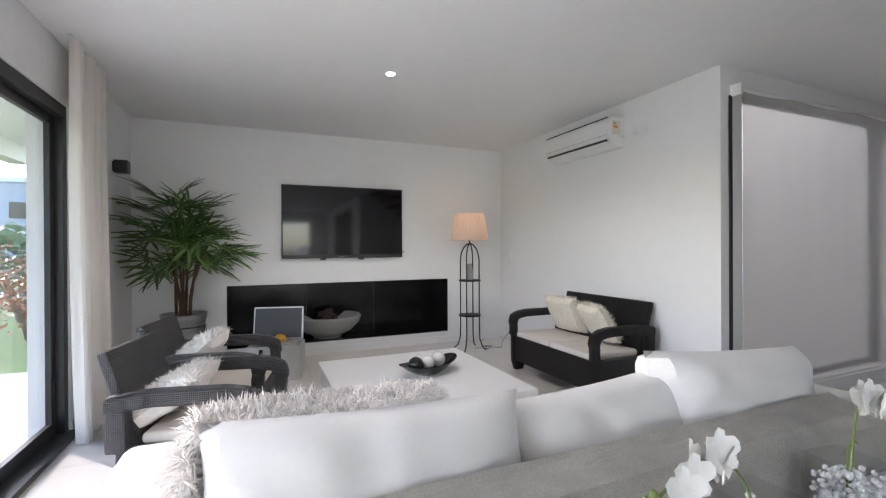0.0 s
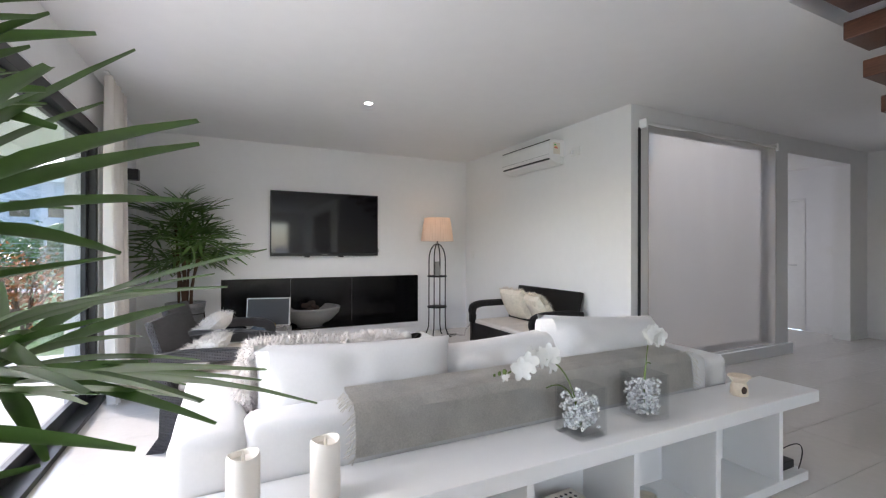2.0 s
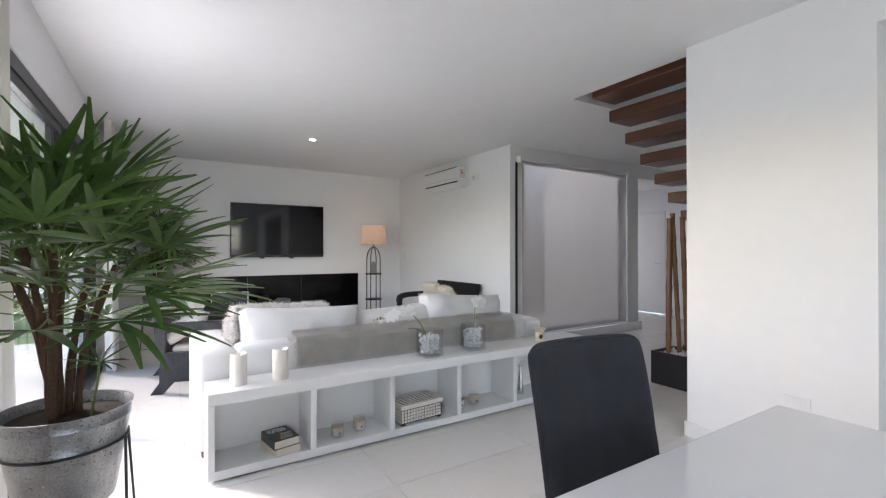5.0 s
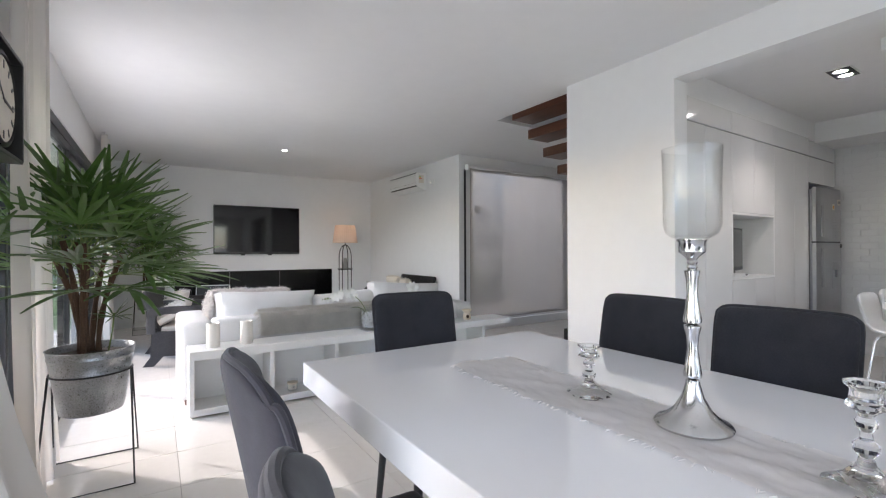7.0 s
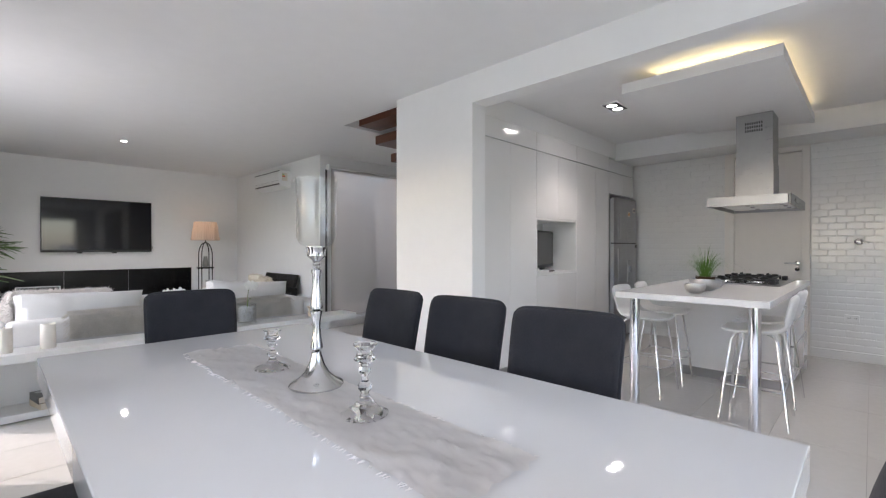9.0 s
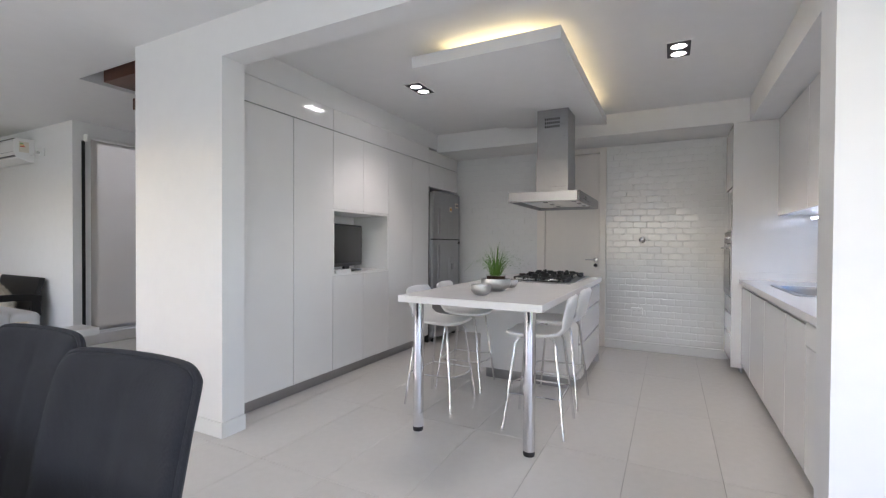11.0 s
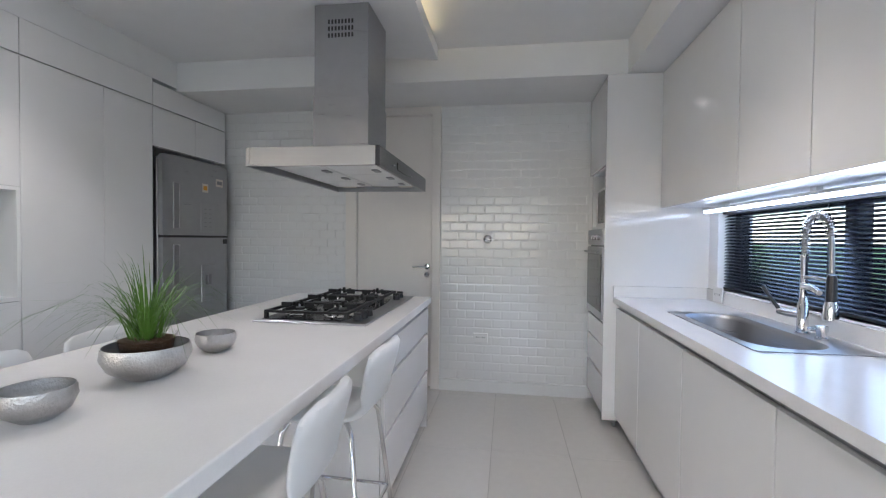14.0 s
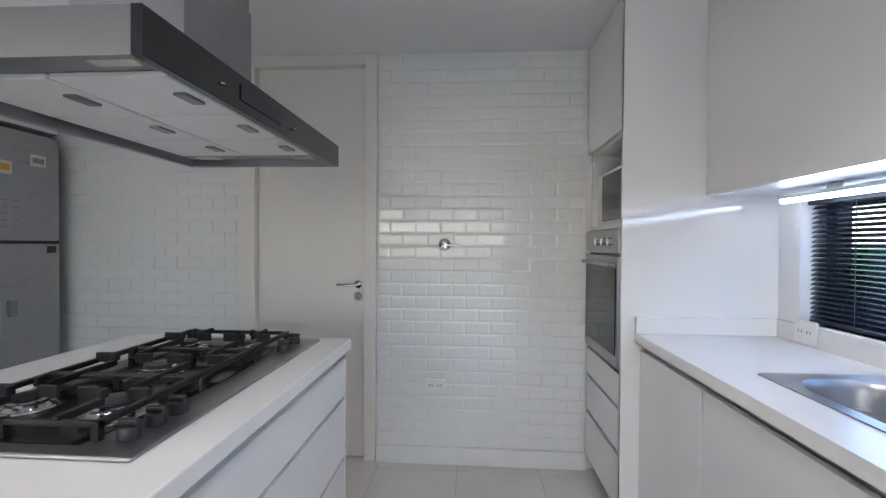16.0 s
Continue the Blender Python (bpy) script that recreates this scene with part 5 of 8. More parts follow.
for k in range(4):
    a = math.pi / 4 + k * math.pi / 2
    u = Vector((math.cos(a), math.sin(a), 0))
    pts = [u * 0.215, u * 0.165 + Vector((0, 0, 0.04)), u * 0.13 + Vector((0, 0, 0.14)), u * 0.125 + Vector((0, 0, 0.30)), u * 0.125 + Vector((0, 0, 1.10))]
    pts += [u * (0.125 * math.cos(radians(t))) + Vector((0, 0, 1.10 + 0.235 * math.sin(radians(t)))) for t in range(10, 91, 10)]
    tube("leg", pts, 0.0085, IRON, fl_, 8)
for z in (0.42, 0.86):
    turned("shelf", [(0.0, z), (0.138, z), (0.142, z + 0.006), (0.142, z + 0.016), (0.136, z + 0.02), (0.0, z + 0.02)], IRON, fl_, seg=32)
fv = thing("ornament", "small grey stone ornament on the lamp's upper shelf", "ornament", (2.87, 5.05, 0.88))
turned("ornament_body", [(0.035, 0), (0.045, 0.02), (0.048, 0.08), (0.036, 0.15), (0.030, 0.19), (0.034, 0.20), (0.0, 0.20)], CONC, fv, seg=20)
cdm = thing("power_cord", "black power cord lying on the floor by the lamp", "power cord", (3.04, 5.05, 0))
tube("cord", [(-0.1, 0, 0.004), (0.05, -0.10, 0.004), (0.16, 0.02, 0.004), (0.05, 0.06, 0.004), (0.08, -0.04, 0.008), (0.22, -0.12, 0.006), (0.30, 0.0, 0.05), (0.50, 0.02, 0.26)], 0.0035, PLAST, cdm, 6)
bl = bpy.data.lights.new("bulb_light", "POINT")
bl.energy, bl.color, bl.shadow_soft_size = 0.18, (1.0, 0.66, 0.38), 0.03
new("bulb_light", bl).location = (2.87, 5.05, 1.64)

# open aluminium case with clothes
cs = thing("aluminium_case", "open aluminium case with folded clothes before the fireplace", "case", (0.56, 4.78, 0), -14)
for x, y in (((-0.25, 0.25), (-0.17, -0.155)), ((-0.25, 0.25), (0.155, 0.17)), ((-0.25, -0.235), (-0.155, 0.155)), ((0.235, 0.25), (-0.155, 0.155))):
    box("case_wall", x, y, (0.0, 0.33), ALU, cs, 0.004, world=False)
box("case_floor", (-0.235, 0.235), (-0.155, 0.155), (0.0, 0.01), ALU, cs, 0.001, world=False)
bm = bmesh.new()
add_box(bm, (-0.25, 0.25), (-0.008, 0.03), (0, 0.34), 0.006)
put(bm, Matrix.Translation((-0.02, 0.17, 0.335)) @ Matrix.Rotation(radians(-12), 4, "X"))
ld = part("lid", bm, ALU, cs)
bm = bmesh.new()
add_box(bm, (-0.235, 0.235), (-0.011, -0.0085), (0.015, 0.325))
put(bm, Matrix.Translation((-0.02, 0.17, 0.335)) @ Matrix.Rotation(radians(-12), 4, "X"))
part("lid_lining", bm, PLAST, ld, "black lid lining")
box("latch", (-0.13, -0.09), (-0.178, -0.17), (0.24, 0.31), CHROME, cs, 0.002, "chrome latch", world=False)
for nm, c, m, lb, sd in (("folded_cloth", (-0.10, 0, 0.30), DENIM, "blue folded cloth in the case", 1), ("folded_cloth", (0.11, -0.02, 0.30), GREYCL, "grey folded cloth hanging over the case", 2), ("folded_cloth", (0.02, 0.03, 0.35), OCHRE, "ochre crumpled cloth on top of the case", 3)):
    w = cs.matrix_basis @ Vector(c)
    e = thing(nm, lb, "cloth", w, -14)
    bm = cushion_bm(0.22 if sd < 3 else 0.13, 0.24 if sd < 3 else 0.14, 0.09, 1.2, 12, 0.05, sd * 5)
    part("cloth_fold", bm, m, e, smooth=True)


# ---- palms ----
def palm_leaf_mesh(seed, blades, length):
    """One fan leaf: a thin stalk with long folded fingers, base at the origin, pointing along +x."""
    rng = random.Random(seed)
    bm = bmesh.new()
    for k in range(blades):
        a = radians(-84 + 168 * k / (blades - 1) + rng.uniform(-6, 6))
        ln = length * (0.72 + 0.28 * math.cos(a)) * rng.uniform(0.85, 1.05)
        wd = length * rng.uniform(0.036, 0.047)
        up = rng.uniform(0.08, 0.24)
        droop = rng.uniform(0.05, 0.26)
        d = Vector((math.cos(a), math.sin(a), 0))
        s = Vector((-math.sin(a), math.cos(a), 0))
        rows = []
        for i in range(7):
            t = i / 6
            c = d * ln * t + Vector((0, 0, ln * (up * t - droop * t * t)))
            w = wd * (0.25 + 1.6 * t) if t < 0.4 else wd * (1 - 0.72 * ((t - 0.4) / 0.6) ** 1.6)
            rows.append([bm.verts.new(c - s * w + Vector((0, 0, w * 0.5))), bm.verts.new(c), bm.verts.new(c + s * w + Vector((0, 0, w * 0.5)))])
        for p, q in zip(rows, rows[1:]):
            bm.faces.new((p[0], p[1], q[1], q[0]))
            bm.faces.new((p[1], p[2], q[2], q[1]))
    me = bpy.data.meshes.new("leaf")
    bm.to_mesh(me)
    bm.free()
    for f in me.polygons:
        f.use_smooth = True
    me.materials.append(LEAF)
    return me


LEAVES = [palm_leaf_mesh(s, b, 0.34) for s, b in ((1, 7), (2, 8), (3, 9), (4, 6), (5, 8))]


def palm(loc, pot_r, pot_h, pot_z, crown_h, spread, n_leaf, seed, label, stand, sway=(0, 0), low=0.50, blade=1.0, hang=4):
    rng = random.Random(seed)
    pt = thing("plant_pot", "galvanised bucket pot on a black wire stand" if stand else "galvanised bucket pot in the corner", "plant pot", loc, group="galvanised pots of the palms")
    prof = [(pot_r * 0.72, pot_z), (pot_r * 0.74, pot_z + 0.01), (pot_r * 0.90, pot_z + pot_h * 0.60), (pot_r * 0.915, pot_z + pot_h * 0.615), (pot_r * 0.90, pot_z + pot_h * 0.63), (pot_r * 0.97, pot_z + pot_h * 0.86), (pot_r * 0.985, pot_z + pot_h * 0.87), (pot_r * 0.975, pot_z + pot_h * 0.885), (pot_r, pot_z + pot_h - 0.006), (pot_r * 1.02, pot_z + pot_h), (pot_r * 0.99, pot_z + pot_h), (pot_r * 0.93, pot_z + pot_h - 0.05), (0, pot_z + pot_h - 0.05)]
    turned("bucket", prof, GALV, pt, seg=48)
    turned("soil", [(0, pot_z + pot_h - 0.046), (pot_r * 0.92, pot_z + pot_h - 0.046), (pot_r * 0.92, pot_z + pot_h - 0.04), (pot_r * 0.5, pot_z + pot_h - 0.03), (0, pot_z + pot_h - 0.028)], SOIL, pt, seg=32)
    if stand:
        tz = pot_z + pot_h * 0.62
        tube("stand_ring", arc((0, 0, tz), pot_r * 0.93, 0, 360, 40, (1, 0, 0), (0, 1, 0)), 0.005, BLACKAL, pt, 8)
        for sy in (-1, 1):
            foot = [Vector((sx * pot_r * 0.90, sy * pot_r * 0.30, tz)) for sx in (-1, 1)]
            floor_pts = [Vector((sx * pot_r * 1.02, sy * pot_r * 1.28, 0.006)) for sx in (-1, 1)]
            tube("stand_leg", [foot[0], floor_pts[0], floor_pts[1], foot[1]], 0.0055, BLACKAL, pt, 8)
    pl = thing("potted_palm", label, "palm", (loc[0], loc[1], loc[2] + pot_z + pot_h - 0.03), group="lady palms")
    stems = []
    for k in range(7):
        a = rng.uniform(0, 6.28)
        r0 = pot_r * rng.uniform(0.12, 0.45)
        lean = rng.uniform(0.04, 0.18)
        h = crown_h * rng.uniform(low, 0.86) if k else crown_h * 0.80
        b = Vector((r0 * math.cos(a), r0 * math.sin(a), 0))
        t = b + Vector((lean * math.cos(a) + sway[0], lean * math.sin(a) + sway[1], h))
        pts = bez(b, b + Vector((0, 0, h * 0.5)), t, 8)
        tube("stem", pts, [0.0135 + 0.0025 * math.sin(i * 2.1 + k) for i in range(9)], STEM, pl, 8)
        stems.append(pts)
    per = n_leaf // 7
    bm = bmesh.new()
    for si, pts in enumerate(stems):
        for q in range(per):
            u = q / max(1, per - 1)
            idx = min(8, int(5.6 + 3.39 * u))
            base = pts[idx]
            a = q * 2.4 + si * 1.1 + rng.uniform(-0.4, 0.4)
            el = radians(14 + 60 * u + rng.uniform(-14, 14))
            plen = spread * rng.uniform(0.30, 0.60) * (1.0 - 0.25 * u)
            d = Vector((math.cos(a) * math.cos(el), math.sin(a) * math.cos(el), math.sin(el)))
            tip = base + d * plen + Vector((0, 0, -0.03))
            tube_into(bm, [base, (base + tip) / 2 + Vector((0, 0, 0.03)), tip], 0.0032, 4)
            lf = new("leaf", LEAVES[rng.randrange(5)])
            lf.parent = pl
            yaw = math.degrees(a) + rng.uniform(-12, 12)
            pitch = -math.degrees(el) * 0.8 + hang + rng.uniform(-9, 14)
            lf.matrix_basis = pose(*tip, rng.uniform(-25, 25), pitch, yaw) @ Matrix.Scale(rng.uniform(0.8, 1.12) * blade * spread / 0.55, 4)
    sk_ = part("leaf_stalk", bm, TWIG, pl, "thin green leaf stalks", smooth=True)
    sk_["kind"] = "stuff"
    return pl


palm((-0.27, 4.93, 0), 0.20, 0.32, 0.345, 1.16, 0.68, 63, 7, "lady palm with dense fan leaves beside the screen wall", True, (0, 0), 0.50, 1.0, 26)
palm((-0.475, -0.03, 0), 0.195, 0.34, 0.358, 0.74, 0.74, 63, 19, "tall lady palm with several stems near the dining table", True, (0.06, 0.05), 0.66, 0.86)
sp = thing("palm_shoot", "young palm shoot growing from the big pot", "palm", (-0.40, -0.10, 0.668))
tube("shoot_stem", [(0, 0, 0), (0.02, -0.03, 0.12), (0.03, -0.05, 0.22)], 0.004, TWIG, sp, 6)
for k in range(4):
    lf = new("leaf", LEAVES[3])
    lf.parent = sp
    lf.matrix_basis = pose(0.03, -0.05, 0.2, 0, -50 + 20 * k, 90 * k) @ Matrix.Scale(0.35, 4)

# ---- stairs ----
sta = thing("staircase", "open staircase of thick dark wooden treads set in the wall", "staircase", (4.6, 0.1, 0))
for k in range(-1, 13):
    zt = 2.588 - 0.1765 * (k - 0)
    xl = 3.37 + 0.2385 * k
    if zt < 0.1:
        break
    box("tread", (xl, xl + 0.315), (-0.445, 0.575), (zt - 0.105, zt), WALNUT, sta, 0.006)
for zt, xl in ((2.948, 2.824),):
    box("tread", (xl + 0.235, xl + 0.47), (-0.445, 0.575), (zt - 0.085, zt), WALNUT, sta, 0.006)
bal = thing("glass_balustrade", "clear glass balustrade with steel clamps on the upper landing", "balustrade", (4.5, 0.71, 3.0))
for k in range(3):
    p = box("glass_panel", (3.1 + k * 1.0, 4.06 + k * 1.0), (0.71, 0.722), (3.0, 3.95), THIN, bal, 0)
    for x in (3.3 + k, 3.86 + k):
        box("clamp", (x - 0.03, x + 0.03), (0.69, 0.745), (3.0, 3.05), CHROME, bal, 0.003, "chrome glass clamp")

# planters with bamboo
def planter(x0, x1, y0, y1, h, canes, seed, label):
    rng = random.Random(seed)
    e = thing("planter", label, "planter", ((x0 + x1) / 2, (y0 + y1) / 2, 0), group="black bamboo planters")
    t = 0.02
    for xx, yy in (((x0, x1), (y0, y0 + t)), ((x0, x1), (y1 - t, y1)), ((x0, x0 + t), (y0 + t, y1 - t)), ((x1 - t, x1), (y0 + t, y1 - t))):
        box("planter_side", xx, yy, (0, h), BLACKAL, e, 0.003)
    box("planter_floor", (x0 + t, x1 - t), (y0 + t, y1 - t), (0.0, h - 0.07), BLACKAL, e, 0)
    bm = bmesh.new()
    for k in range(240):
        c = Vector((rng.uniform(x0 + 0.04, x1 - 0.04), rng.uniform(y0 + 0.04, y1 - 0.04), h - 0.05 + rng.uniform(0, 0.035))) - ORG[e.name]
        bmesh.ops.create_icosphere(bm, subdivisions=1, radius=rng.uniform(0.013, 0.024), matrix=Matrix.Translation(c) @ Euler((rng.random(), rng.random(), 0)).to_matrix().to_4x4() @ Matrix.Diagonal((1.2, 0.9, 0.7, 1)))
    g = part("pebbles", bm, PEBBLE, e, "white decorative pebbles", smooth=True)
    g["kind"] = "stuff"
    for k in range(canes[0]):
        u = (k + 0.5) / canes[0]
        c = thing("bamboo_cane", "dry brown bamboo cane standing in a black planter", "bamboo", (x0 + 0.07 + (x1 - x0 - 0.14) * u, (y0 + y1) / 2 + rng.uniform(-0.07, 0.07), h - 0.06), group="bamboo canes")
        H = canes[1] * rng.uniform(0.82, 1.0)
        r = rng.uniform(0.021, 0.028)
        lx, ly = rng.uniform(-0.12, 0.10), rng.uniform(-0.08, 0.08)
        m = int(H / 0.21)
        pts, rad = [], []
        for i in range(m * 4 + 1):
            tt = i / (m * 4)
            pts.append((lx * tt, ly * tt, H * tt))
            rad.append(r * (1.10 if i % 4 == 0 else 0.97 if i % 4 in (1, 3) else 0.95))
        tube("cane", pts, rad, BAMBOO, c, 12)
        for i in range(m):
            tt = i / m
            bm = bmesh.new()
            p = Vector((lx * tt, ly * tt, H * tt))
            q = Vector((lx, ly, H)).normalized()
            tube_into(bm, [p - q * 0.004, p + q * 0.004], r * 1.13, 12)
            part("node_ring", bm, NODE, c, "dark bamboo joint", smooth=True)


planter(3.78, 4.16, 0.08, 0.42, 0.31, (3, 1.48), 3, "black square planter with white pebbles and bamboo under the stairs")
planter(4.26, 4.64, 0.04, 0.38, 0.31, (3, 1.34), 5, "second black planter with white pebbles and bamboo")

# passage door
pd = thing("door_1", "plain white passage door, closed", "door", (8.2, 3.33, 0))
pd["kind"] = "structure"
box("door_leaf", (8.215, 8.255), (2.985, 3.685), (0.008, 2.03), TRIM, pd, 0.003)
for y in ((2.95, 2.985), (3.685, 3.72)):
    box("door_frame", (8.19, 8.27), y, (0, 2.06), TRIM, pd, 0.003)
box("door_frame", (8.19, 8.27), (2.985, 3.685), (2.03, 2.06), TRIM, pd, 0.003)
tube("door_handle", [(-0.03, -0.28, 1.02), (-0.05, -0.28, 1.02), (-0.05, -0.18, 1.02)], 0.008, CHROME, pd, 8, "chrome lever handle")

# ---- dining room ----
TZ = 0.838
dt = thing("dining_table", "large white gloss lacquered dining table with slab legs", "dining table", (0.715, -2.625, 0))
box("tabletop", (0.239, 1.275), (-3.645, -1.578), (TZ - 0.075, TZ), TABLEL, dt, 0.003)
for y in ((-3.16, -3.06), (-2.16, -2.06)):
    box("slab_leg", (0.52, 1.0), y, (0, TZ - 0.075), LACQ, dt, 0.003)
box("stretcher", (0.66, 0.77), (-3.06, -2.16), (0.55, TZ - 0.075), LACQ, dt, 0.003)

rn = thing("table_runner", "crumpled ivory voile table runner with frayed edges", "table runner", (0.73, -2.60, TZ))
bm = bmesh.new()
nx, ny = 26, 110
g = []
for i in range(nx + 1):
    u = i / nx * 2 - 1
    col = []
    for j in range(ny + 1):
        v = j / ny * 2 - 1
        x = u * 0.118 + 0.012 * noise.noise((v * 9, u, 0)) + 0.01 * v
        y = v * 0.69 + 0.015 * noise.noise((u * 4, v * 3, 5))
        z = 0.003 + 0.008 * abs(noise.noise((x * 60, y * 34, 1))) + 0.010 * max(0, noise.noise((x * 16 + 3, y * 9 + x * 12, 2)))
        col.append(bm.verts.new((x, y, z)))
    g.append(col)
for i in range(nx):
    for j in range(ny):
        bm.faces.new((g[i][j], g[i + 1][j], g[i + 1][j + 1], g[i][j + 1]))
bmesh.ops.solidify(bm, geom=list(bm.faces), thickness=0.0015)
part("voile", bm, VOILE, rn, smooth=True)
bm = bmesh.new()
rng = random.Random(4)
for k in range(240):
    s = rng.choice((-1, 1))
    v = rng.uniform(-1, 1)
    p = Vector((s * 0.119 + 0.012 * noise.noise((v * 9, s, 0)) + 0.01 * v, v * 0.69, 0.005))
    q = p + Vector((s * rng.uniform(0.004, 0.014), rng.uniform(-0.008, 0.008), -0.002))
    tube_into(bm, [p, q], 0.0008, 3)
part("frayed_edge", bm, RUNNER, rn)["kind"] = "stuff"

# tall candle holder
ch = thing("candle_holder", "tall cast silver candle holder with a glass hurricane on the runner", "candle holder", (0.771, -2.603, TZ + 0.006))
turned("foot", [(0.0, 0.0), (0.074, 0.0), (0.076, 0.005), (0.072, 0.010), (0.055, 0.018), (0.036, 0.036), (0.022, 0.062), (0.014, 0.090), (0.0135, 0.097), (0.008, 0.100)], SILVER, ch, seg=40)
turned("stem", [(0.008, 0.100), (0.0175, 0.104), (0.0180, 0.110), (0.0135, 0.138), (0.0105, 0.165), (0.0120, 0.190), (0.0165, 0.208), (0.0165, 0.212), (0.009, 0.215)], SILVER, ch, seg=32)
turned("stem", [(0.009, 0.215), (0.0175, 0.219), (0.0180, 0.226), (0.0140, 0.250), (0.0105, 0.282), (0.0120, 0.308), (0.0155, 0.328), (0.008, 0.331)], SILVER, ch, seg=32)
turned("cup", [(0.008, 0.331), (0.011, 0.336), (0.008, 0.341), (0.011, 0.346), (0.009, 0.351), (0.014, 0.358), (0.026, 0.368), (0.027, 0.388), (0.030, 0.392), (0.030, 0.395), (0.0, 0.395)], SILVER, ch, seg=32)
hz = 0.395
turned("hurricane_glass", [(0.0, hz), (0.036, hz + 0.002), (0.050, hz + 0.012), (0.0555, hz + 0.030), (0.0555, hz + 0.11), (0.0575, hz + 0.190), (0.0585, hz + 0.192), (0.0560, hz + 0.191), (0.0537, hz + 0.11), (0.0537, hz + 0.034), (0.048, hz + 0.015), (0.035, hz + 0.006), (0.0, hz + 0.005)], BOWLG, ch, seg=48, label="clear glass hurricane bowl")


def crystal_stick(loc, h, label):
    e = thing("candlestick", label, "candlestick", loc, group="crystal candlesticks on the runner")
    k = h / 0.19
    pr = [(0.0, 0.0), (0.060, 0.0), (0.062, 0.005), (0.055, 0.010), (0.030, 0.026), (0.014, 0.046), (0.010, 0.060), (0.018, 0.070), (0.019, 0.080), (0.010, 0.090), (0.0085, 0.105), (0.015, 0.114), (0.016, 0.122), (0.010, 0.132), (0.016, 0.140), (0.030, 0.150), (0.024, 0.158), (0.021, 0.178), (0.031, 0.188), (0.031, 0.192), (0.019, 0.190), (0.014, 0.166), (0.0, 0.165)]
    for nm, a, b in (("foot", 0, 7), ("stem", 6, 14), ("cup", 13, len(pr))):
        bm = bmesh.new()
        spin(bm, [(r * 0.9, z * k) for r, z in pr[a:b]], 16)
        part(nm, bm, GLASS, e, smooth=False)


crystal_stick((0.760, -2.345, TZ + 0.006), 0.125, "short cut crystal candlestick on the runner")
crystal_stick((0.738, -2.882, TZ + 0.006), 0.165, "taller cut crystal candlestick on the runner")


def dining_chair(m, label, rounding=0.05):
    """An upholstered chair that faces its own +x, with a tufted tall back."""
    e = thing("dining_chair", label, "dining chair", (0, 0, 0), group="chairs round the dining table")
    bm = soft_box_bm((-0.20, 0.24), (-0.205, 0.205), (0.41, 0.485), 0.03, 0.002)
    part("seat", bm, m, e, smooth=True)
    # back: a curved padded panel with cross seams and a rounded top
    bm = bmesh.new()
    nu, nv = 24, 24
    w, h = 0.195, 0.56
    fr, bk, rim = [], [], {}
    for i in range(nu + 1):
        u = math.sin((i / nu * 2 - 1) * math.pi / 2)
        a, b = [], []
        for j in range(nv + 1):
            v = math.sin(j / nv * math.pi / 2)
            pinch = 1 - rounding * 0.45 * v ** (5 if rounding > 0.1 else 24)
            y = u * w * pinch * (0.95 + 0.05 * v)
            pad = (max(0.0, 1 - abs(u) ** 8) * max(0.0, 1 - v ** 10)) ** 0.5
            seam = min(1.0, abs(u) * 16, abs(v - 0.56) * 16)
            th = 0.008 + 0.026 * pad - 0.005 * (1 - seam) * pad
            cx = -0.205 - 0.085 * v - 0.02 * v * v + (0.022 + 0.12 * rounding) * u * u
            zz = 0.455 + h * v - (0.022 * abs(u) ** 14 if rounding < 0.1 else 0.02 + 0.22 * rounding * abs(u) ** 4) * v ** 8
            a.append(bm.verts.new((cx + th, y, zz)))
            b.append(bm.verts.new((cx - 0.008 - 0.018 * pad, y, zz)))
            if i in (0, nu) or j == nv:
                rim[i, j] = Vector((cx, y, zz))
        fr.append(a)
        bk.append(b)
    for i in range(nu):
        for j in range(nv):
            bm.faces.new((fr[i][j], fr[i + 1][j], fr[i + 1][j + 1], fr[i][j + 1]))
            bm.faces.new((bk[i][j], bk[i][j + 1], bk[i + 1][j + 1], bk[i + 1][j]))
    for i in range(nu):
        for j in (0, nv):
            bm.faces.new((fr[i][j], fr[i + 1][j], bk[i + 1][j], bk[i][j]))
    for j in range(nv):
        for i in (0, nu):
            bm.faces.new((fr[i][j], fr[i][j + 1], bk[i][j + 1], bk[i][j]))
    back = part("backrest", bm, m, e, smooth=True)
    edge_line = [rim[0, j] for j in range(nv + 1)] + [rim[i, nv] for i in range(1, nu + 1)] + [rim[nu, j] for j in range(nv - 1, -1, -1)]
    tube("piping", edge_line, 0.0085, m, back, 8)
    for sy in (-1, 1):
        tube("leg", [(0.20, sy * 0.18, 0.42), (0.23, sy * 0.20, 0.0)], [0.017, 0.012], BLACKAL, e, 10, "black metal leg")
        tube("leg", [(-0.17, sy * 0.18, 0.42), (-0.23, sy * 0.20, 0.0)], [0.017, 0.012], BLACKAL, e, 10, "black metal leg")
    return e


